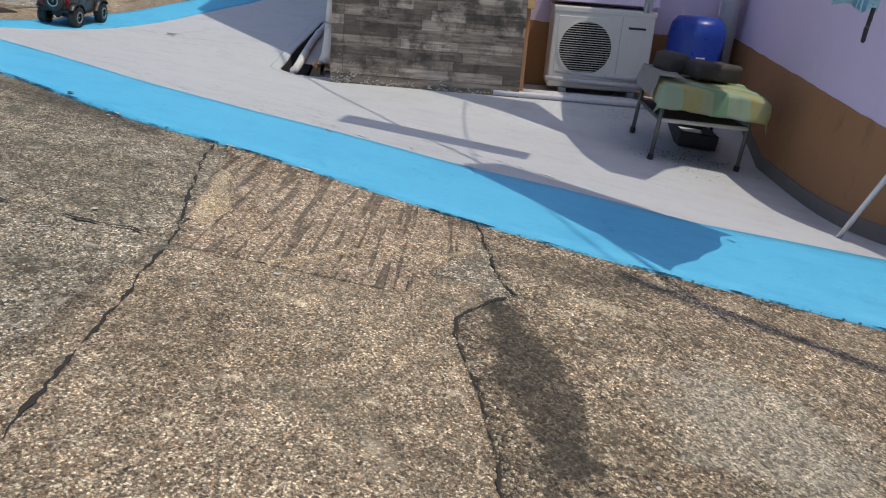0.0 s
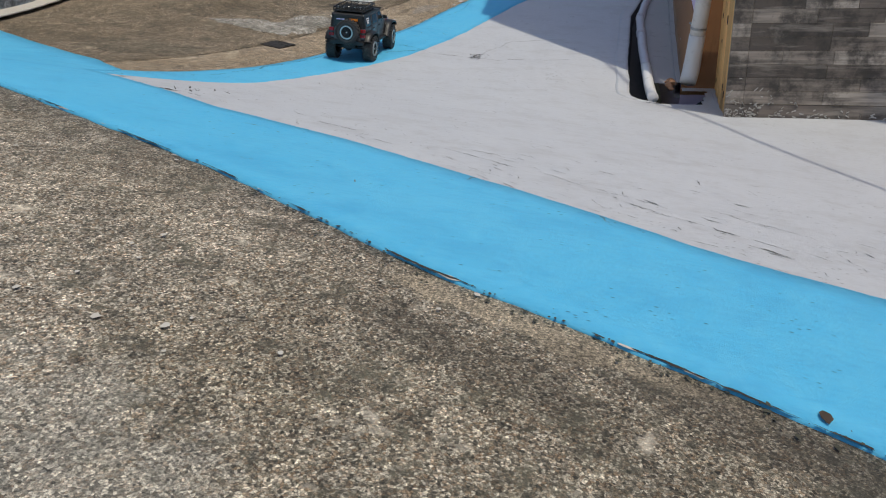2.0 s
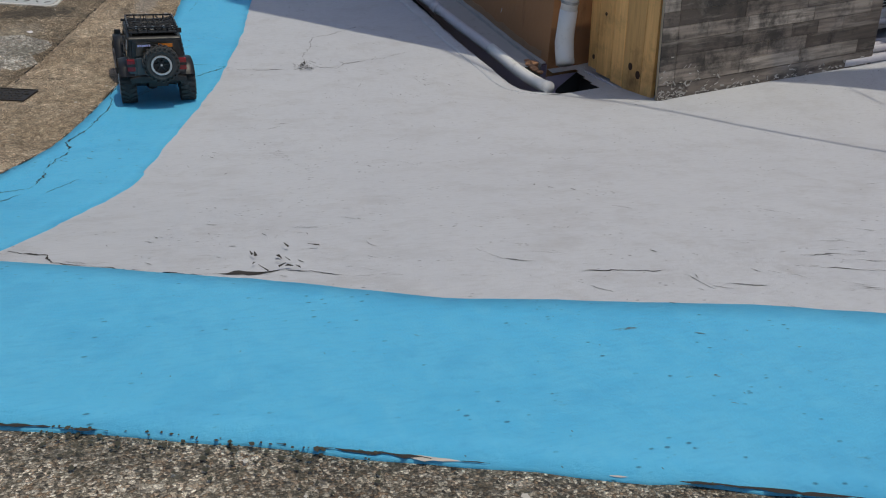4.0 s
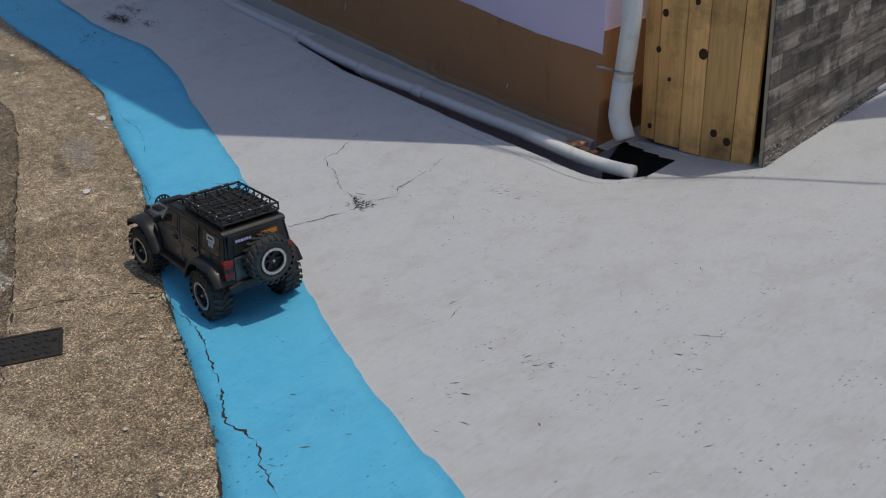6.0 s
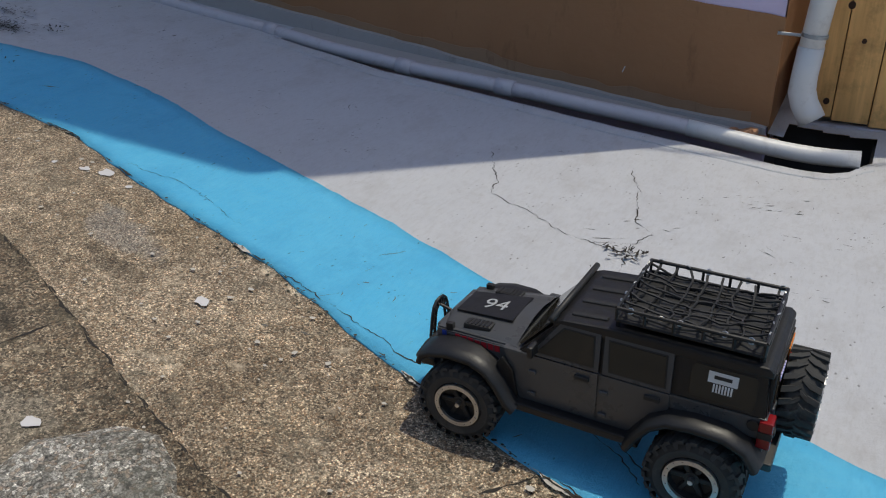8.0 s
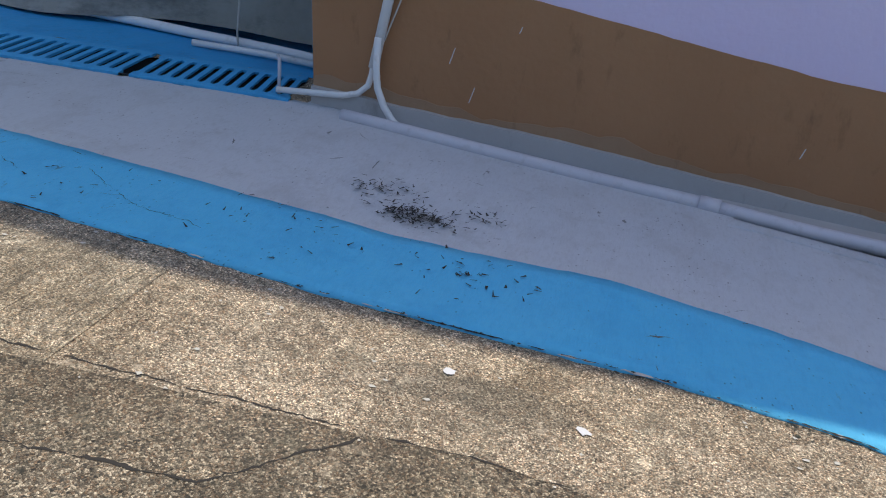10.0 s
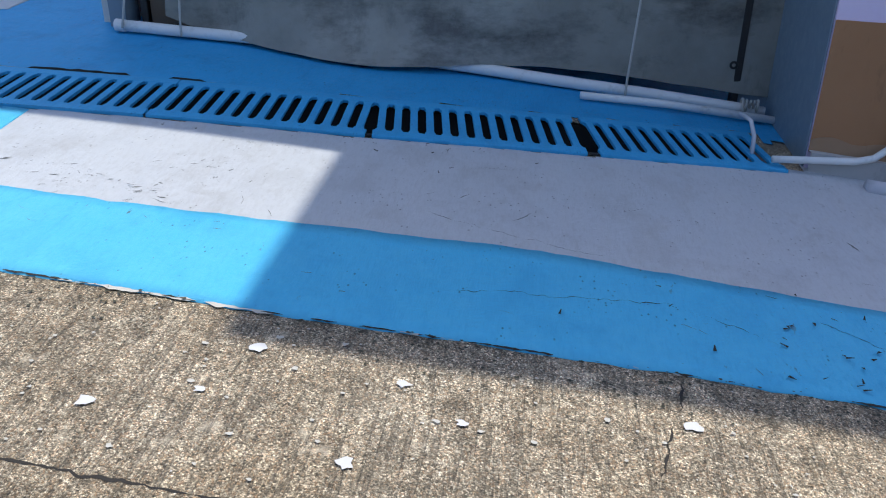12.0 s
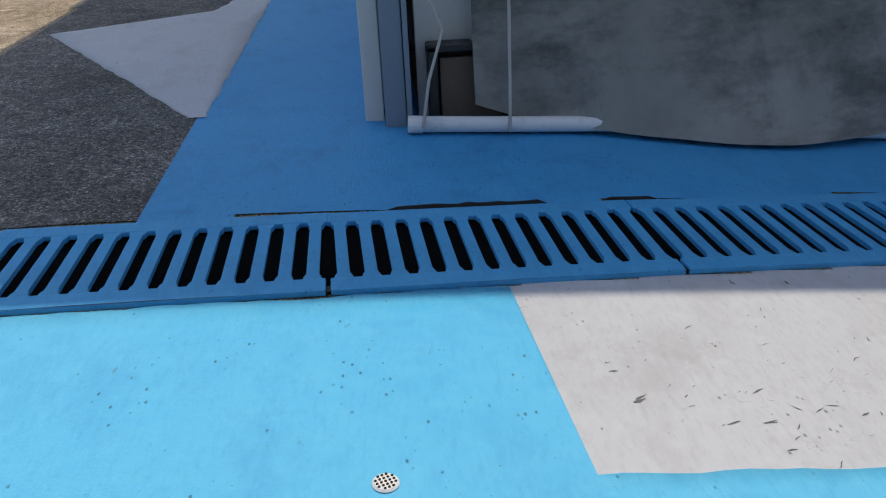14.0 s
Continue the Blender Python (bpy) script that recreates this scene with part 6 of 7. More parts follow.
def drape(name, x0, x1, y0, y1, mat, label, category, hang, seed, base):
    """A cloth lying on the table and hanging over the sides named in hang."""
    bm = bmesh.new()
    nx, ny = 40, 34
    g = []
    for i in range(nx + 1):
        row = []
        for j in range(ny + 1):
            u = x0 - hang[0] + (x1 - x0 + hang[0] + hang[1]) * i / nx
            v = y0 - hang[2] + (y1 - y0 + hang[2] + hang[3]) * j / ny
            x, y = min(max(u, x0), x1), min(max(v, y0), y1)
            over = math.hypot(u - x, v - y)
            w = 0.018 * noise.noise((u * 9, v * 9, seed)) * min(1.0, over * 8)
            px = x + (0.018 if u > x1 else -0.018 if u < x0 else 0) + w + 0.12 * (u - x)
            py = y + (0.018 if v > y1 else -0.018 if v < y0 else 0) + w + 0.12 * (v - y)
            row.append(bm.verts.new((px, py, base - over * 0.97 + 0.006 * noise.noise((u * 14, v * 14, seed + 3)) + 0.008)))
        g.append(row)
    for a, b in zip(g, g[1:]):
        for j in range(ny):
            bm.faces.new((a[j], b[j], b[j + 1], a[j + 1]))
    bmesh.ops.solidify(bm, geom=bm.faces[:], thickness=0.005)
    ob = link(name, bm, mat, smooth=True)
    return tagged(ob, label, category)


towel = drape("checked_towel", 0.98, 1.385, 1.80, 2.265, TOWEL, "pale green and yellow checked towel draped over the low table", "towel", (0.0, 0.115, 0.10, 0.12), 1.0, TT + 0.014)
bag = thing("dark_bundle", "dark rolled cushion lying on the towel", "cushion")
bag.matrix_basis = pose(1.08, 2.06, TT + 0.03, 0, 0, -66)
bm = bmesh.new()
box(bm, (-0.15, -0.08, 0.0), (0.13, 0.08, 0.085), 0.028, 4)
for v in bm.verts:
    v.co += v.normal * 0.012 * noise.noise(v.co * 14)
part("roll", bm, DARK_CLOTH, bag, smooth=True)
bm = bmesh.new()
box(bm, (0.08, -0.19, 0.0), (0.21, -0.04, 0.10), 0.035, 4)
part("fold", bm, DARK_CLOTH, bag, smooth=True)
rag = drape("grey_rag", 0.92, 1.31, 1.79, 1.90, RAG, "crumpled pale grey rag hanging over the corner of the table", "rag", (0.03, 0.0, 0.11, 0.0), 5.0, TT + 0.034)

# Sheet added out of view; its outline is the floor's shaded patch, shifted sunwards.
awning = thing("awning", "unseen flat sheet added to cast the shade by the air conditioner", "awning")
part("sheet", made_prism([(0.002, 1.88), (1.1, 1.88), (2.1, 1.9), (2.42, 1.94), (2.44, 2.08), (2.0, 2.28), (1.74, 2.46), (0.002, 2.46)], 2.3, 2.315, "z"), WHITE_METAL, awning)
for x in (0.4, 1.2):
    part("stay", made_tube([(0.0, x * 0.2 + 2.0, 3.0), (x, x * 0.2 + 1.9, 2.32)], 0.012, 8), STEEL, awning)

# washing lines with cloths, above the yard; cable, post and slung cloth are unseen shadow casters
line = thing("washing_line", "unseen thin overhead cable, placed to cast a line of shadow", "cable")
part("cord", cord([(4.4 * u, 0.45 + 1.5 * u, 5.75 - 2.55 * u - 1.5 * u * (1 - u)) for u in (k / 14 for k in range(15))], 0.009), ROPE, line)
part("post", made_tube([(4.4, 2.36, 0.8), (4.4, 1.95, 4.0)], 0.02, 10), STEEL, line, "unseen steel post added to hold the lines")
line = thing("washing_line", "thin grey washing line across the yard corner", "washing line")
part("cord", cord([(0.0, 1.7, 3.85), (1.3, 1.66, 3.8), (3.46, 1.66, 3.85), (4.4, 1.95, 3.9)], 0.004), ROPE, line)


def hung(name, corners, mat, label, folds=0.02, seed=0.0):
    """A thin cloth between four corners: top start, top end, foot end, foot start."""
    p, q, r, o = (Vector(c) for c in corners)
    out = (q - p).cross(o - p).normalized()
    bm = bmesh.new()
    g = []
    for i in range(21):
        t = i / 20
        row = []
        for j in range(21):
            s = j / 20
            v = p.lerp(q, t).lerp(o.lerp(r, t), s)
            v += out * folds * (math.sin(t * 15 + seed + s * 2) * 0.5 + noise.noise((t * 3, s * 4, seed))) * (0.35 + 0.65 * s)
            v.z -= 0.015 * s * noise.noise((t * 7, seed, 1))
            row.append(bm.verts.new(v))
        g.append(row)
    for a, b in zip(g, g[1:]):
        for j in range(20):
            bm.faces.new((a[j], b[j], b[j + 1], a[j + 1]))
    bmesh.ops.solidify(bm, geom=bm.faces[:], thickness=0.003)
    ob = link(name, bm, mat, smooth=True)
    return tagged(ob, label, "laundry", group="laundry on the lines")


hung("pale_blue_sheet", [(3.32, 1.74, 3.8), (3.6, 1.58, 3.8), (3.76, 1.44, 0.87), (3.26, 1.74, 0.86)], PALE_BLUE_CLOTH, "pale blue sheet hung from the washing line", 0.02, 1.0)
hung("white_cloth", [(1.2, 1.32, 3.75), (1.3, 2.02, 3.75), (1.24, 1.68, 0.675), (1.23, 1.645, 0.675)], WHITE_CLOTH, "white cloth hanging in a point from the line", 0.02, 4.0)
hung("folded_cloth", [(2.66, 1.08, 3.34), (2.57, 1.82, 3.31), (2.86, 1.76, 3.28), (3.04, 1.08, 3.31)], WHITE_CLOTH, "unseen white cloth added to cast the bar-shaped shadow", 0.01, 7.0)
tie = tagged(link("cloth_tie", made_tube([(3.33, 1.70, 0.87), (3.325, 1.702, 0.82), (3.335, 1.698, 0.80), (3.34, 1.694, 0.83)], 0.005, 6), DARK_CLOTH), "short dark tie hanging under the blue sheet", "cord")

# rough boundary wall across the yard, with a pale strip at its foot
bm = bmesh.new()
xs = steps(-9.0, 4.0, 0.12)
def far_y_at(x):
    return -3.72 + 0.32 * max(0.0, -0.7 - x) ** 0.9 * 0.9 if x > -1.9 else -3.34 - 0.05 * (x + 1.9) * 0


g = []
for x in xs:
    g.append([bm.verts.new((x, far_y_at(x) - 0.05 + 0.03 * noise.noise((x * 4, z * 5, 0)), floor_z(x, -2.6) + z)) for z in steps(-0.05, 1.1, 0.1)] + [bm.verts.new((x, far_y_at(x) - 0.3, floor_z(x, -2.6) + 1.1)), bm.verts.new((x, far_y_at(x) - 0.3, floor_z(x, -2.6) - 0.05))])
for a, b in zip(g, g[1:]):
    for j in range(len(a) - 1):
        bm.faces.new((a[j], a[j + 1], b[j + 1], b[j]))
bmesh.ops.recalc_face_normals(bm, faces=bm.faces)
w = link("wall_boundary", bm, STONE_WALL)
tagged(w, "rough blue-grey boundary wall across the yard", "wall", kind="structure")
kerb = link("kerb", ribbon(steps(-9.0, 4.0, 0.06), lambda x: far_y_at(x) - 0.06, lambda x: far_y_at(x) + 0.07, 0.03, 4, 0.008), CHIP)
tagged(kerb, "pale cement strip at the foot of the boundary wall", "kerb", kind="structure")

broom = thing("leaning_rod", "thin pale rod leaning against the side wall", "rod")
part("rod", made_tube([(2.62, 2.16, floor_z(2.62, 2.16)), (2.78, 2.24, 0.62)], 0.009, 10), PVC, broom, smooth=True)
# pipes stacked under the air conditioner
for x, z, r, y0, y1 in ((0.33, 0.1, 0.014, 1.35, 1.95), (0.30, 0.14, 0.015, 1.4, 1.96)):
    st = thing("stacked_pipe", "dusty white pipe stacked under the air conditioner", "pipe", group="pipes under the air conditioner")
    part("length", made_tube([(x, y0, z + floor_z(x, y0)), (x + 0.02, y1, z + floor_z(x, y1))], r, 12), PVC_DIRTY, st, smooth=True)

# Added crate that stands in for the dark shape under the table.
bin_thing = thing("dark_crate", "shallow black crate added for the dark shape under the low table", "crate", (0.92, 2.12, floor_z(0.92, 2.12)))
bm = bmesh.new()
for lo, hi in (((-0.2, -0.1, 0.0), (0.1, 0.1, 0.012)), ((-0.2, -0.1, 0.01), (-0.185, 0.1, 0.08)), ((0.085, -0.1, 0.01), (0.1, 0.1, 0.08)), ((-0.186, -0.1, 0.01), (0.086, -0.085, 0.08)), ((-0.186, 0.085, 0.01), (0.086, 0.1, 0.08))):
    box(bm, lo, hi, 0.004, 1)
part("shell", bm, BLACK, bin_thing)

# ---------- the model off-road car ----------
car = thing("model_car", "grey and black radio-controlled off-road car with a netted roof rack", "toy car")
car.matrix_basis = lie(0.012, -1.597, radians(179.3), -0.002) @ Matrix.Scale(0.87, 4)
AXLE, HUB_Z, TYRE_R, TYRE_W, TRACK, WHEEL = 0.190, 0.079, 0.076, 0.058, 0.107, 0.93


def car_paint():
    m = material("grey_car_paint", (0.19, 0.2, 0.2), 0.3, 0.2)
    n = Nodes(m)
    n.color(n.mix(n.ramp(n.noise(30.0, 6.0, 0.7), (0.55, 0.0), (0.75, 0.35)), (0.085, 0.088, 0.092), (0.14, 0.136, 0.128)))
    n.rough(n.ramp(n.noise(24.0, 5.0, 0.65), (0.3, 0.22), (0.75, 0.48)))
    return m


PAINT = car_paint()
SATIN = plastic("satin_black", (0.013, 0.013, 0.014), 0.46, (0.06, 0.056, 0.05), 0.2)
MATT = plastic("matt_black", (0.022, 0.022, 0.022), 0.55, (0.07, 0.065, 0.06), 0.25)
PANE = material("smoked_pane", (0.035, 0.033, 0.028), 0.08)
RING = plastic("bare_aluminium", (0.55, 0.55, 0.55), 0.35, (0.3, 0.3, 0.3), 0.4, 0.9)
RED_LENS = material("red_lens", (0.24, 0.01, 0.013), 0.15)
RED_INK = material("red_ink", (0.42, 0.015, 0.03), 0.4)
WHITE_INK = material("white_sticker", (0.75, 0.75, 0.74), 0.4)
ORANGE_INK = material("orange_sticker", (0.75, 0.22, 0.02), 0.4)
VIOLET_INK = material("violet_white_sticker", (0.6, 0.55, 0.85), 0.4)
GREY_INK = material("grey_ink", (0.42, 0.43, 0.44), 0.4)


# one wheel: tyre with lugs, rim and beadlock ring, hub
def wheel(at, turn=0.0, name="wheel", flip=False, axis_x=False):
    w = new(name)
    w.parent = car
    w.matrix_basis = Matrix.Translation(at) @ pose(0, 0, 0, 0, 0, turn + (180 if flip else 0)) @ Matrix.Scale(WHEEL, 4)
    w.empty_display_size = 0.02
    return w


tyre_bm = bmesh.new()
hw = TYRE_W / 2
lathe(tyre_bm, [(0.040, -hw + 0.008), (0.046, -hw + 0.001), (0.058, -hw - 0.001), (0.067, -hw + 0.004), (0.0715, -hw + 0.012), (0.0725, 0.0), (0.0715, hw - 0.012), (0.067, hw - 0.004), (0.058, hw + 0.001), (0.046, hw - 0.001), (0.040, hw - 0.008)], 48)


def lug(bm, a, y0, y1, skew, wide, base=0.0705, top=TYRE_R):
    """A tread block at angle a, from y0 to y1 across the tyre."""
    vs = []
    for r, k in ((base, 1.0), (top, 0.82)):
        for y, s in ((y0, -1), (y1, 1)):
            for e in (-1, 1):
                t = a + (e * wide * k / 2 + s * skew / 2) / r
                yy = y * (0.97 if k < 1 else 1.0)
                vs.append(bm.verts.new((r * math.cos(t), yy, r * math.sin(t))))
    b, t = vs[:4], vs[4:]
    for f in ((t[0], t[1], t[3], t[2]), (b[0], b[2], t[2], t[0]), (b[1], t[1], t[3], b[3]), (b[0], t[0], t[1], b[1]), (b[2], b[3], t[3], t[2])):
        bm.faces.new(f)


for k in range(22):
    a = 2 * math.pi * k / 22
    lug(tyre_bm, a, -0.030, -0.011, 0.006, 0.0115)
    lug(tyre_bm, a + math.pi / 22, 0.011, 0.030, -0.006, 0.0115)
    lug(tyre_bm, a + 0.07, -0.013, 0.001, 0.011, 0.0085)
    lug(tyre_bm, a + 0.07 + math.pi / 22, -0.001, 0.013, -0.011, 0.0085)
    for s in (-1, 1):
        vs = [tyre_bm.verts.new((r * math.cos(a + d), s * y, r * math.sin(a + d))) for r, y, d in ((0.0735, 0.029, -0.06), (0.0735, 0.029, 0.06), (0.062, 0.0315, 0.045), (0.062, 0.0315, -0.045))]
        tyre_bm.faces.new(vs)
bmesh.ops.recalc_face_normals(tyre_bm, faces=tyre_bm.faces)
first = wheel((AXLE, TRACK, HUB_Z), 4)
tyre = part("tyre", tyre_bm, RUBBER, first)
rim_bm = bmesh.new()
lathe(rim_bm, [(0.0415, hw - 0.006), (0.0405, hw - 0.001), (0.036, hw - 0.002), (0.034, hw - 0.016), (0.014, hw - 0.020), (0.012, hw - 0.010), (0.0, hw - 0.010)], 36)
rim = part("rim", rim_bm, MATT, first)
ring_bm = bmesh.new()
lathe(ring_bm, [(0.0345, hw - 0.003), (0.0345, hw + 0.0025), (0.0425, hw + 0.0025), (0.0425, hw - 0.004)], 40)
for k in range(16):
    a = 2 * math.pi * k / 16
    m4 = Matrix.Translation((0.0387 * math.cos(a), hw + 0.0025, 0.0387 * math.sin(a))) @ pose(0, 0, 0, -90, 0, 0)
    bmesh.ops.create_cone(ring_bm, cap_ends=True, segments=6, radius1=0.0019, radius2=0.0017, depth=0.003, matrix=m4)
ring = part("beadlock_ring", ring_bm, RING, first, "bare metal bolted ring")
spoke_bm = bmesh.new()
for k in range(6):
    m4 = pose(0, 0, 0, 0, 60 * k, 0)
    box(spoke_bm, (0.010, hw - 0.019, -0.0045), (0.0355, hw - 0.011, 0.0045), 0.0015, 1, m4)
spokes = part("spokes", spoke_bm, MATT, first)
nut_bm = bmesh.new()
bmesh.ops.create_cone(nut_bm, cap_ends=True, segments=6, radius1=0.0055, radius2=0.0045, depth=0.010, matrix=Matrix.Translation((0, hw - 0.004, 0)) @ pose(0, 0, 0, -90, 0, 0))
nut = part("hub_nut", nut_bm, RING, first)


def more_wheel(at, turn, name="wheel"):
    w = wheel(at, turn, name)
    for p in (tyre, rim, ring, spokes, nut):
        again(p, Matrix.Identity(4), w)
    return w


more_wheel((-AXLE, TRACK, HUB_Z), 0)
more_wheel((AXLE, -TRACK, HUB_Z), 184)
more_wheel((-AXLE, -TRACK, HUB_Z), 180)
more_wheel((-0.302, -0.012, 0.182), 90, "spare_wheel").scale = (0.86,) * 3

# lower body: tub, engine bay, tailgate
def bodyline(z):
    """Half width of the body at a height."""
    return float(np.interp(z, [0.09, 0.12, 0.195, 0.205, 0.268], [0.094, 0.1, 0.1, 0.098, 0.089]))


tub = made_prism([(-0.272, 0.132), (-0.262, 0.160), (-0.118, 0.160), (-0.104, 0.102), (0.10, 0.102), (0.118, 0.160), (0.125, 0.192), (-0.272, 0.196)], -0.099, 0.099, "y", 0.004)
part("body_tub", tub, PAINT, car)
part("engine_bay", made_prism([(0.10, 0.10), (0.14, 0.15), (0.235, 0.15), (0.245, 0.12), (0.255, 0.12), (0.255, 0.178), (0.10, 0.186)], -0.072, 0.072, "y", 0.004), MATT, car)
bm = bmesh.new()
vs = [bm.verts.new((x, s * w, z)) for x, w, z in ((0.10, 0.0935, 0.158), (0.257, 0.0775, 0.153), (0.257, 0.0775, 0.181), (0.10, 0.0935, 0.1935)) for s in (-1, 1)]
for f in ((0, 2, 4, 6), (1, 7, 5, 3), (0, 1, 3, 2), (2, 3, 5, 4), (4, 5, 7, 6), (6, 7, 1, 0)):
    bm.faces.new([vs[k] for k in f])
bmesh.ops.recalc_face_normals(bm, faces=bm.faces)
bmesh.ops.bevel(bm, geom=bm.edges[:], offset=0.003, segments=2, affect="EDGES")
part("hood_side", bm, PAINT, car)
bm = bmesh.new()
g = []
for i in range(13):
    t = i / 12
    x = 0.105 + 0.155 * t
    w = 0.0945 - 0.0165 * t
    row = []
    for j in range(15):
        s = -1 + 2 * j / 14
        edge = 1 - abs(s) ** 5
        bulge = 0.006 * math.exp(-((s) / 0.42) ** 4)
        z = 0.189 + 0.014 * edge + bulge - 0.006 * t - (0.012 * max(0.0, (t - 0.85) / 0.15) ** 2)
        row.append(bm.verts.new((x, s * w, z)))
    g.append(row)
for a, b in zip(g, g[1:]):
    for j in range(14):
        bm.faces.new((a[j], b[j], b[j + 1], a[j + 1]))
bmesh.ops.recalc_face_normals(bm, faces=bm.faces)
hood = part("hood", bm, PAINT, car, "grey hood with black panel", smooth=True)
part("hood_panel", made_prism([(0.125, -0.042), (0.232, -0.034), (0.232, 0.034), (0.125, 0.042)], 0.1955, 0.1985, "z"), SATIN, hood, "black hood decal").matrix_basis = pose(0, 0, 0.0153, 0, 2.4, 0)
hood.matrix_basis = Matrix.Translation((0.105, 0, 0.19)) @ pose(0, 0, 0, 0, 3.6, 0) @ Matrix.Translation((-0.105, 0, -0.19))
for s in (-1, 1):
    v = part("hood_vent", made_box((0.16, s * 0.059 - 0.011, 0.190), (0.21, s * 0.059 + 0.011, 0.2025), 0.003), MATT, hood)
    for k in range(6):
        part("vent_slat", made_box((0.165 + 0.007 * k, s * 0.059 - 0.009, 0.2015), (0.168 + 0.007 * k, s * 0.059 + 0.009, 0.2035)), SATIN, v)
    part("hood_latch", made_box((0.225, s * 0.074 - 0.005, 0.186), (0.238, s * 0.074 + 0.005, 0.201), 0.002), SATIN, hood)
number = bpy.data.curves.new("hood_number", "FONT")
number.body, number.size, number.extrude, number.align_x = "94", 0.046, 0.0003, "CENTER"
tmp = new("hood_number", number)
dg = bpy.context.evaluated_depsgraph_get()
mesh = bpy.data.meshes.new_from_object(tmp.evaluated_get(dg))
bpy.data.objects.remove(tmp)
mesh.materials.clear()
mesh.materials.append(GREY_INK)
num = new("hood_number", mesh)
num.parent = hood
num.matrix_basis = Matrix.Translation((0.182, 0.0, 0.2072)) @ pose(0, 0, 0, 0, 2.4, 0) @ pose(0, 0, 0, 0, 0, 180) @ pose(0, -0.016, 0)
for s in (-1, 1):
    for k in range(7):
        x = 0.138 + 0.0125 * k
        part("side_lettering", made_box((-0.0048, -0.0006, -0.0055), (0.0048, 0.0006, 0.0055)), RED_INK, car, "red lettering bar").matrix_basis = pose(x, s * (0.0939 - 0.102 * (x - 0.10)), 0.179 - 0.07 * (x - 0.138), 0, 4, -5.8 * s)
    part("side_badge", made_box((0.236, s * 0.0798 - 0.001, 0.164), (0.244, s * 0.0798 + 0.001, 0.178)), BLUE_PLASTIC, car)

# cab: pillars, roof, windows
def panel_on_side(name, outline, s, out, mat, parent, thick=0.002, label=""):
    """A flat piece on the slanting side of the body, from (x, z) pairs."""
    bm = bmesh.new()
    a = [bm.verts.new((x, s * (bodyline(z) + out), z)) for x, z in outline]
    b = [bm.verts.new((x, s * (bodyline(z) + out - thick), z)) for x, z in outline]
    fs = [bm.faces.new(a), bm.faces.new(b[::-1])]
    for i in range(len(a)):
        j = (i + 1) % len(a)
        fs.append(bm.faces.new((a[j], a[i], b[i], b[j])))
    bmesh.ops.recalc_face_normals(bm, faces=fs)
    return part(name, bm, mat, parent, label)


def rounded(x0, x1, z0, z1, r=0.006, slant=0.0):
    out = []
    for cx, cz, a0 in ((x1 - r, z1 - r, 0), (x0 + r, z1 - r, 90), (x0 + r, z0 + r, 180), (x1 - r, z0 + r, 270)):
        for k in range(4):
            a = radians(a0 + 30 * k)
            x, z = cx + r * math.cos(a), cz + r * math.sin(a)
            out.append((x - slant * (z - z0) * (1 if cx > (x0 + x1) / 2 else 0), z))
    return out


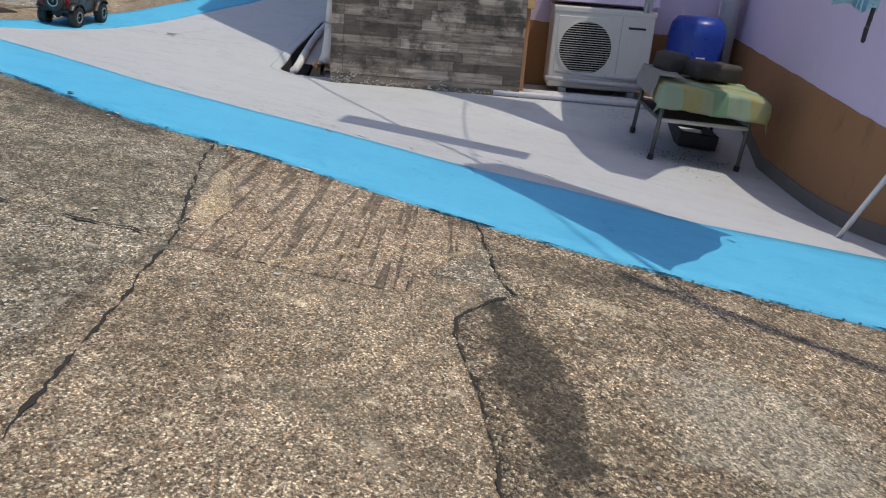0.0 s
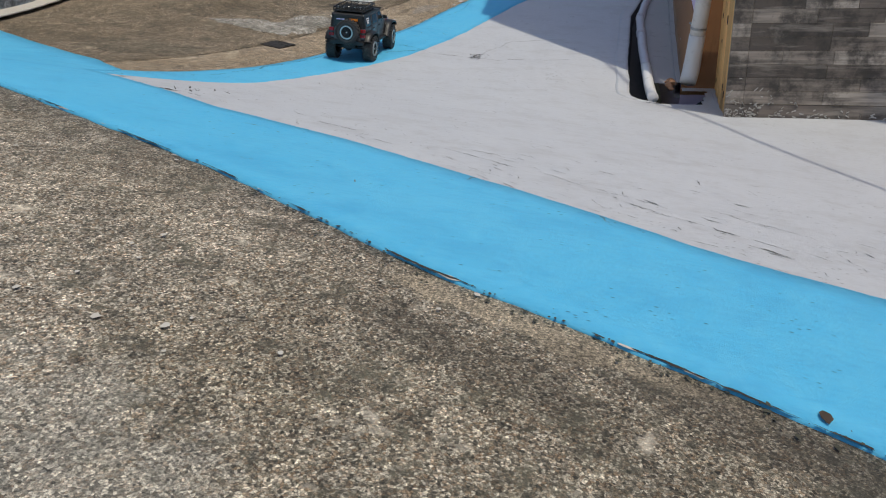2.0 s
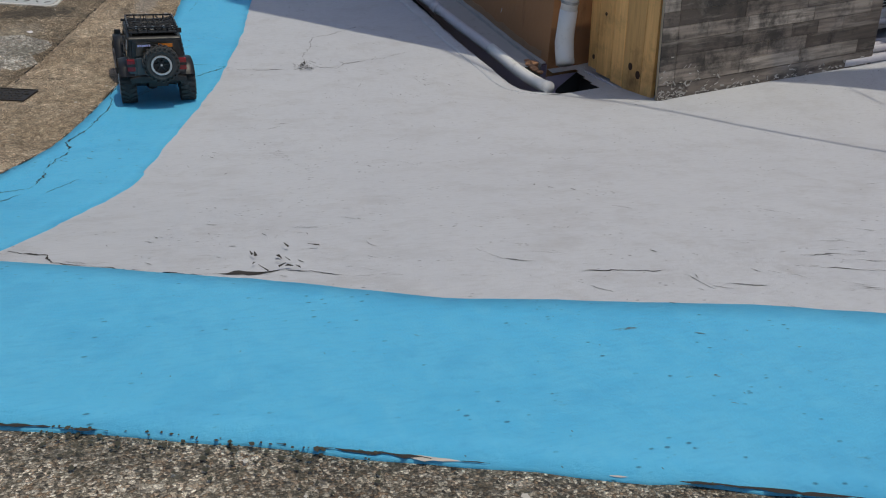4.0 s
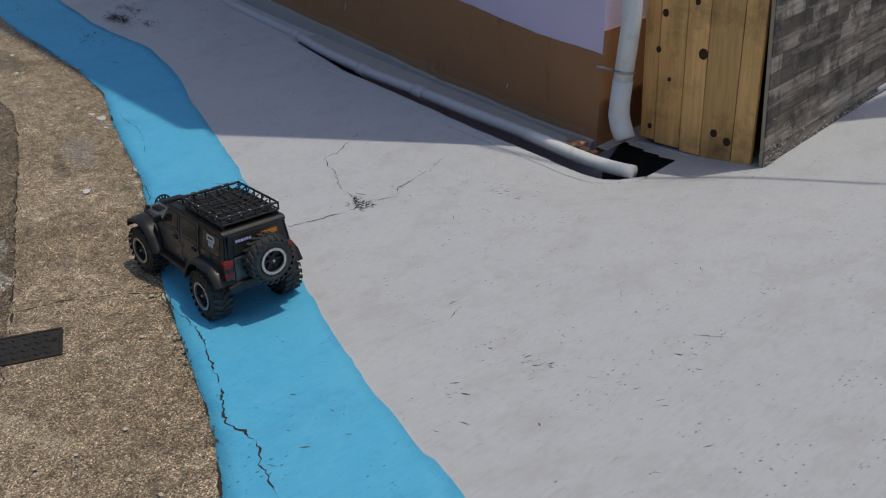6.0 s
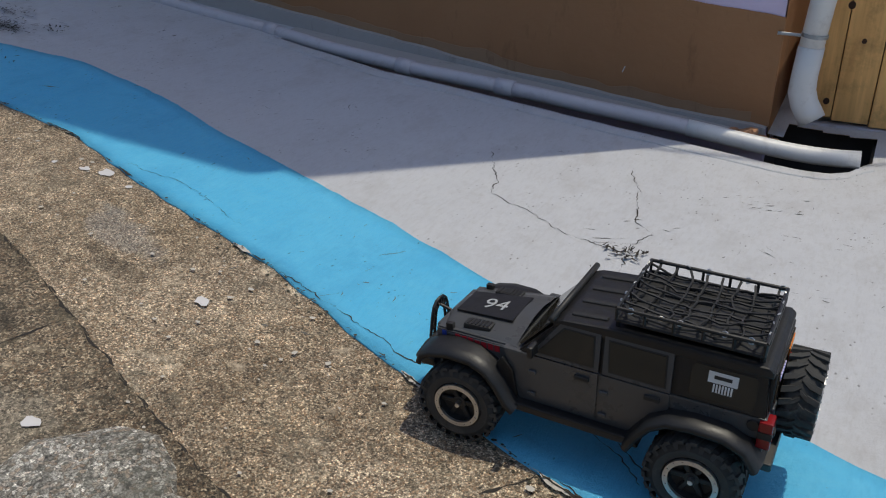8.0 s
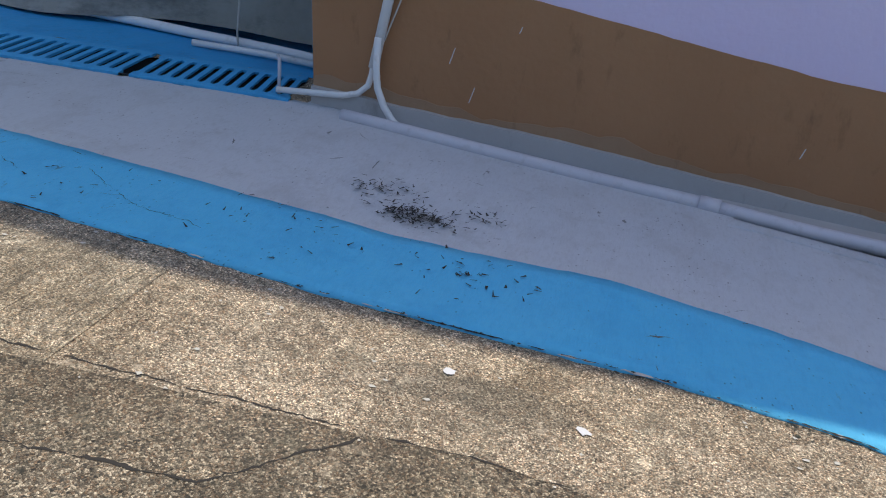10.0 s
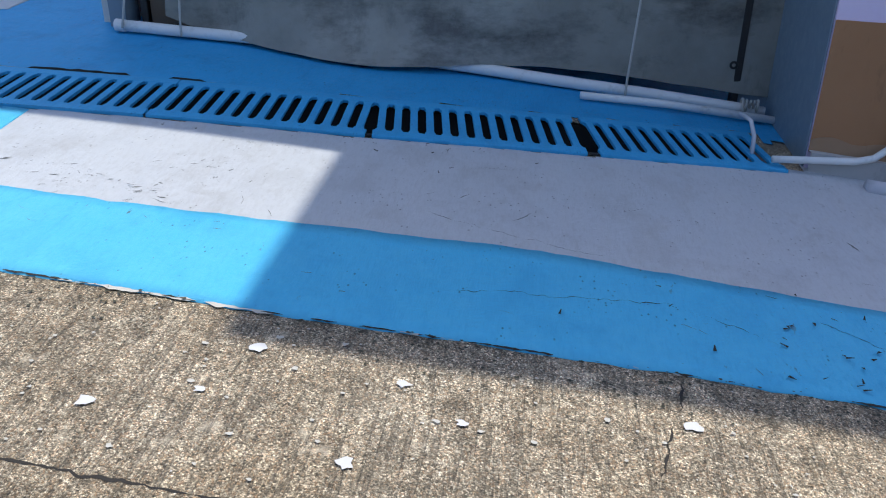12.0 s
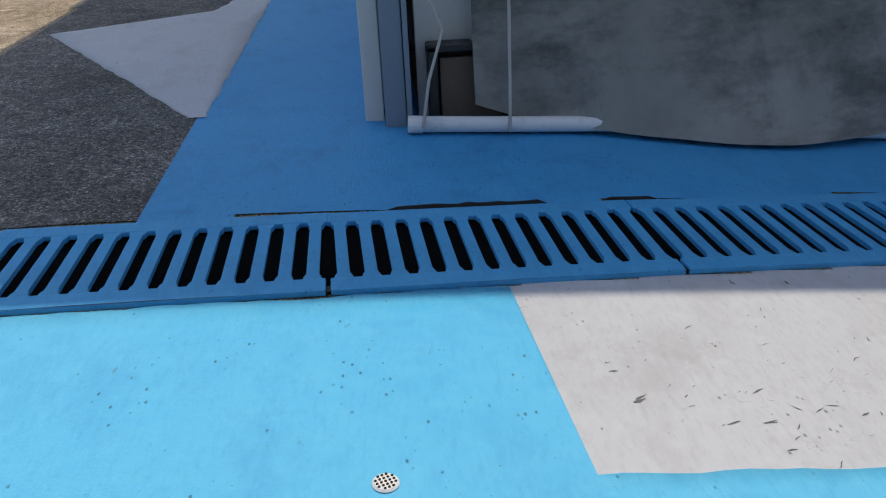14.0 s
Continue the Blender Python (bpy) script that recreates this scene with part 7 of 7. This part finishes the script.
cabin = bmesh.new()
vs = []
for x, z in ((0.10, 0.19), (0.040, 0.255), (-0.262, 0.262), (-0.270, 0.19)):
    for s in (1, -1):
        vs.append(cabin.verts.new((x, s * (bodyline(z) - 0.003), z)))
for f in ((0, 2, 3, 1), (2, 4, 5, 3), (4, 6, 7, 5), (6, 0, 1, 7), (0, 6, 4, 2), (1, 3, 5, 7)):
    cabin.faces.new([vs[k] for k in f])
bmesh.ops.recalc_face_normals(cabin, faces=cabin.faces)
bmesh.ops.bevel(cabin, geom=cabin.edges[:], offset=0.003, segments=2, affect="EDGES")
part("cabin_shell", cabin, SATIN, car)
for s in (-1, 1):
    # doors, each with its pane, handle and hinges
    for x0, x1, slant in ((-0.033, 0.078, 0.0), (-0.140, -0.037, 0.0)):
        lower = [(x1, 0.194), (x0, 0.194), (x0, 0.112), (x1 - 0.006, 0.112)] if x0 > -0.1 else [(x1, 0.194), (x0, 0.194), (x0, 0.15), (x0 + 0.035, 0.112), (x1, 0.112)]
        door = panel_on_side("door", lower, s, 0.0025, PAINT, car, 0.004)
        top = 0.257
        lean = 0.045 if x0 > -0.1 else 0.0
        outer = [(x1 - 0.002, 0.196), (x1 - lean, top), (x0 + 0.002, top), (x0, 0.196)]
        panel_on_side("window_frame", outer, s, 0.002, PAINT, door, 0.003)
        inner = [(x1 - 0.013, 0.2035), (x1 - lean - 0.008, 0.2505), (x0 + 0.012, 0.2505), (x0 + 0.009, 0.2035)]
        panel_on_side("window_seal", [(x + (0.002 if x > (x0 + x1) / 2 else -0.002), z + (0.002 if z > 0.22 else -0.002)) for x, z in inner], s, 0.0026, MATT, door, 0.002)
        panel_on_side("pane", inner, s, 0.0034, PANE, door, 0.002, "smoked clear pane")
        h = part("door_handle", made_box((x0 + 0.012, -0.003, 0.1765), (x0 + 0.036, 0.003, 0.184), 0.0025), MATT, door)
        h.matrix_basis = pose(0, s * 0.1045, 0)
        for z in (0.125, 0.165):
            part("hinge", made_box((x1 - 0.014, -0.001, z - 0.003), (x1 - 0.001, 0.002, z + 0.003), 0.001, 1), PAINT, door).matrix_basis = pose(0, s * 0.1035, 0)
    panel_on_side("quarter_surround", [(-0.146, 0.198), (-0.146, 0.262), (-0.262, 0.262), (-0.268, 0.198)], s, 0.001, SATIN, car, 0.003)
    qp = panel_on_side("quarter_pane", rounded(-0.252, -0.164, 0.2025, 0.2535), s, 0.0022, PANE, car, 0.002, "smoked clear pane")
    panel_on_side("sticker", [(-0.187, 0.231), (-0.187, 0.2475), (-0.227, 0.2475), (-0.227, 0.231)], s, 0.0028, WHITE_INK, qp, 0.0008, "white sticker block")
    for k in range(7):
        panel_on_side("sticker_bar", [(-0.195 - 0.004 * k, 0.217), (-0.195 - 0.004 * k, 0.2295), (-0.1974 - 0.004 * k, 0.2295), (-0.1974 - 0.004 * k, 0.217)], s, 0.0028, WHITE_INK, qp, 0.0008)
    panel_on_side("sticker_mark", [(-0.195, 0.2375), (-0.195, 0.2425), (-0.219, 0.2425), (-0.219, 0.2375)], s, 0.0033, MATT, qp, 0.0008)
    # flares, steps, fuel cap, mirror, tail lamp
    for cx, way in ((-AXLE, [(0.100, 0.096), (0.086, 0.122), (0.068, 0.147), (0.046, 0.161), (0.01, 0.166), (-0.034, 0.164), (-0.062, 0.152), (-0.080, 0.126)]),
                    (AXLE, [(0.072, 0.136), (0.068, 0.150), (0.050, 0.160), (0.018, 0.167), (-0.022, 0.166), (-0.048, 0.155), (-0.068, 0.133), (-0.086, 0.106), (-0.098, 0.096)])):
        bm = bmesh.new()
        rows = []
        for i, (x, z) in enumerate(way):
            (xa, za), (xb, zb) = way[max(i - 1, 0)], way[min(i + 1, len(way) - 1)]
            nx, nz = zb - za, xa - xb
            k = math.hypot(nx, nz)
            nx, nz = nx / k, nz / k
            rows.append([bm.verts.new((cx + x + nx * d, s * y, z + nz * d)) for d, y in ((-0.002, 0.08), (-0.002, 0.126), (-0.005, 0.131), (0.0, 0.133), (0.005, 0.131), (0.009, 0.112), (0.010, 0.08))])
        for a, b in zip(rows, rows[1:]):
            for j in range(6):
                bm.faces.new((a[j], b[j], b[j + 1], a[j + 1]))
        bmesh.ops.recalc_face_normals(bm, faces=bm.faces)
        part("wheel_flare", bm, SATIN, car, smooth=True)
    part("fender_trim", made_prism([(0.092, 0.1), (0.118, 0.108), (0.132, 0.165), (0.122, 0.178), (0.104, 0.158)], s * 0.1, s * 0.106, "y", 0.001), SATIN, car)
    part("side_step", made_prism([(-0.106, 0.094), (0.106, 0.094), (0.098, 0.107), (-0.10, 0.107)], s * 0.082, s * 0.117, "y", 0.003), SATIN, car)
    cap = bmesh.new()
    lathe(cap, [(0.0, 0.003), (0.008, 0.003), (0.009, 0.0)], 16)
    part("fuel_cap", cap, SATIN, car).matrix_basis = pose(-0.255, s * 0.1, 0.183, 0, 0, 0 if s > 0 else 180)
    mir = part("mirror", made_box((0.062, 0, 0.204), (0.072, 0.024, 0.224), 0.004), SATIN, car)
    mir.matrix_basis = pose(0, 0.104 if s > 0 else -0.128, 0)
    part("mirror_arm", made_tube([(0.066, 0.098, 0.2), (0.067, 0.108, 0.208)], 0.003, 8), SATIN, car).matrix_basis = pose(0, 0, 0) if s > 0 else Matrix.Diagonal((1, -1, 1, 1))
    lamp = part("tail_lamp", made_box((-0.281, -0.013, 0.150), (-0.262, 0.014, 0.194), 0.003), RED_LENS, car, "red tail lamp")
    lamp.matrix_basis = pose(0, s * 0.09, 0)
    part("lamp_surround", made_box((-0.2815, -0.0145, 0.167), (-0.262, 0.0155, 0.178), 0.001), SATIN, lamp)
    part("reflector", made_box((-0.2835, -0.007, 0.168), (-0.281, 0.006, 0.177), 0.001), MATT, lamp)
roof = made_prism([(-0.270, 0.256), (-0.270, 0.266), (-0.262, 0.272), (-0.06, 0.271), (0.030, 0.2635), (0.046, 0.258), (0.046, 0.250)], -0.0925, 0.0925, "y", 0.0045)
roof_part = part("roof", roof, SATIN, car, "matt black hard top")
for k in range(4):
    part("roof_rib", made_box((-0.032, -0.0055, -0.001), (0.024, 0.0055, 0.0018), 0.0012, 1), MATT, roof_part).matrix_basis = pose(0.0, -0.066 + 0.044 * k, 0.2668, 0, 4.8, 0)
part("light_bar", made_tube([(0.045, -0.099, 0.2645), (0.045, 0.099, 0.2645)], 0.0052, 10), MATT, roof_part, smooth=True)
ws = bmesh.new()
for lo, hi, mt in (((0.0, 0, 0), (1, 1, 1), 0),):
    ps = [(0.0985, -0.085, 0.197), (0.0985, 0.085, 0.197), (0.0475, 0.082, 0.252), (0.0475, -0.082, 0.252)]
    d = Vector((0.006, 0, 0.005))
    a = [ws.verts.new(Vector(p) + d * 0.0) for p in ps]
    b = [ws.verts.new(Vector(p) + d * 0.4) for p in ps]
    ws.faces.new(a), ws.faces.new(b[::-1])
    for i in range(4):
        j = (i + 1) % 4
        ws.faces.new((a[j], a[i], b[i], b[j]))
bmesh.ops.recalc_face_normals(ws, faces=ws.faces)
part("windscreen", ws, PANE, car, "smoked clear windscreen")
# rear
part("tailgate", made_box((-0.276, -0.072, 0.128), (-0.268, 0.072, 0.198), 0.003), PAINT, car)
part("rear_pane_surround", made_prism([(-0.085, 0.2), (0.085, 0.2), (0.08, 0.26), (-0.08, 0.26)], -0.272, -0.264, "x", 0.002), SATIN, car)
rp = part("rear_pane", made_prism([(-0.07, 0.206), (0.07, 0.206), (0.066, 0.254), (-0.066, 0.254)], -0.2745, -0.2715, "x"), PANE, car, "smoked clear pane")
for k in range(6):
    part("sticker_bar", made_box((-0.2755, 0.0555 - 0.0078 * k, 0.2385), (-0.2743, 0.0615 - 0.0078 * k, 0.2455)), VIOLET_INK, rp, "pale violet lettering bar")
part("sticker", made_box((-0.2755, -0.06, 0.236), (-0.2743, -0.012, 0.248)), ORANGE_INK, rp, "orange sticker bar")
part("rear_bumper", made_prism([(-0.096, 0.108), (0.096, 0.108), (0.102, 0.126), (0.06, 0.134), (-0.06, 0.134), (-0.102, 0.126)], -0.288, -0.262, "x", 0.004), SATIN, car)
part("spare_carrier", made_box((-0.292, -0.03, 0.168), (-0.27, 0.006, 0.215), 0.003), MATT, car)
part("hitch", made_box((-0.306, -0.008, 0.112), (-0.29, 0.008, 0.124), 0.002), MATT, car)
# front
part("grille", made_box((0.252, -0.066, 0.13), (0.262, 0.066, 0.18), 0.004), PAINT, car)
for k in range(7):
    part("grille_slot", made_box((0.2605, -0.027 + 0.0085 * k - 0.0025, 0.14), (0.263, -0.027 + 0.0085 * k + 0.0025, 0.172), 0.001, 1), DARK, car)
for s in (-1, 1):
    bm = bmesh.new()
    lathe(bm, [(0.0, 0.265), (0.010, 0.264), (0.012, 0.26)], 20, "x")
    part("headlamp", bm, GLASSY, car).matrix_basis = pose(0, s * 0.049, 0.158)
part("front_bumper", made_prism([(-0.08, 0.098), (0.08, 0.098), (0.088, 0.118), (0.055, 0.126), (-0.055, 0.126), (-0.088, 0.118)], 0.258, 0.295, "x", 0.004), MATT, car)
hoop = bmesh.new()
arch = [(-0.035, 0.118), (-0.031, 0.140), (-0.0265, 0.162), (-0.021, 0.176), (-0.011, 0.184), (0.0, 0.186), (0.011, 0.184), (0.021, 0.176), (0.0265, 0.162), (0.031, 0.140), (0.035, 0.118)]
core = [(y * 0.62, 0.118 + (z - 0.118) * 0.83) for y, z in arch]
for line in (arch, core):
    tube(hoop, [(0.2945, y, z) for y, z in line], 0.0028, 6)
for (y0, z0), (y1, z1) in zip(arch, core):
    tube(hoop, [(0.2945, y0, z0), (0.2945, y1, z1)], 0.0027, 6)
st = part("stinger_hoop", hoop, SATIN, car, "black drilled hoop")
part("hoop_stay", made_tube([(0.294, 0.0, 0.172), (0.262, 0.0, 0.164)], 0.003, 6), SATIN, car)
# chassis and axles
part("chassis", made_box((-0.24, -0.035, 0.078), (0.25, 0.035, 0.105), 0.003), MATT, car)
for x in (-AXLE, AXLE):
    part("axle", made_tube([(x, -0.085, HUB_Z), (x, 0.085, HUB_Z)], 0.010, 10), MATT, car)
    bm = bmesh.new()
    bmesh.ops.create_icosphere(bm, subdivisions=2, radius=0.024, matrix=Matrix.Translation((x, 0.02, HUB_Z)))
    part("differential", bm, MATT, car, smooth=True)
    for s in (-1, 1):
        part("shock", made_tube([(x + 0.012, s * 0.06, HUB_Z), (x + 0.02, s * 0.052, 0.158)], 0.007, 10), BLUE_PLASTIC if x < 0 else MATT, car)
part("gearbox", made_box((-0.04, -0.03, 0.055), (0.05, 0.03, 0.08), 0.005), MATT, car)
part("underbody", made_box((-0.104, -0.09, 0.104), (0.104, 0.09, 0.114)), MATT, car)

# roof rack with its net
rack = part("roof_rack", made_box((-0.248, -0.08, 0.2815), (-0.052, 0.08, 0.2830)), MATT, car, "black wire roof rack under a net")
R0, R1, RY, RZ0, RZ1 = -0.252, -0.048, 0.0845, 0.2835, 0.303
rail_pts = [(R1, -RY), (R1, RY), (R0, RY), (R0, -RY), (R1, -RY)]
for z, r in ((RZ0, 0.0026), (RZ1, 0.003)):
    for a, b in zip(rail_pts, rail_pts[1:]):
        part("rail", made_tube([(*a, z), (*b, z)], r, 8), SATIN, rack)
for k in range(6):
    x = R0 + (R1 - R0) * k / 5
    for s in (-1, 1):
        part("upright", made_tube([(x, s * RY, RZ0), (x, s * RY, RZ1)], 0.0024, 6), SATIN, rack)
    part("crossbar", made_tube([(x, -RY, RZ0), (x, RY, RZ0)], 0.0022, 6), SATIN, rack)
for y in (-0.052, -0.018, 0.018, 0.052):
    part("floor_bar", made_tube([(R0, y, RZ0), (R1, y, RZ0)], 0.002, 6), SATIN, rack)
    for x in (R0, R1):
        part("upright", made_tube([(x, y, RZ0), (x, y, RZ1)], 0.0024, 6), SATIN, rack)
for x in (-0.25, -0.05):
    for s in (-1, 1):
        part("rack_foot", made_tube([(x, s * 0.078, 0.268), (x, s * 0.078, RZ0)], 0.004, 6), SATIN, rack)
rng = random.Random(5)
bm = bmesh.new()
for k in range(8):
    t = (k + 0.5) / 8
    for along in (0, 1):
        pts = []
        for i in range(15):
            s = i / 14
            u, v = (R0 + (R1 - R0) * s, -RY + 2 * RY * t) if along else (R0 + (R1 - R0) * t, -RY + 2 * RY * s)
            lift = 0.004 + 0.013 * (1 - (abs(2 * s - 1)) ** 0.7) * 0 + 0.012 * abs(2 * s - 1) ** 3
            u += 0.012 * noise.noise((u * 30, v * 30, k + 10 * along))
            v += 0.012 * noise.noise((u * 30, v * 30, k + 50 + 10 * along))
            pts.append((u, v, RZ0 + lift + 0.004 * noise.noise((u * 50, v * 50, k * 3))))
        tube(bm, pts, 0.0021, 5)
part("cargo_net", bm, MATT, rack, "tangled black cord net")
hook_bm = bmesh.new()
tube(hook_bm, [(0.0042 * math.cos(a), 0, 0.0042 * math.sin(a)) for a in (0.3 + 5.2 * k / 10 for k in range(11))], 0.0011, 5)
hook = part("net_hook", hook_bm, RING, rack, "small steel hook")
hook.matrix_basis = pose(R1, -0.07, RZ1, 0, 0, 90)
for k in range(5):
    for x in (R0, R1):
        again(hook, pose(x, -0.07 + 0.034 * k + rng.uniform(-0.008, 0.008), RZ1, rng.uniform(-30, 30), 0, 90 + rng.uniform(-25, 25)))
    for s in (-1, 1):
        again(hook, pose(-0.235 + 0.044 * k + rng.uniform(-0.01, 0.01), s * RY, RZ1, rng.uniform(-30, 30), 0, rng.uniform(-25, 25)))
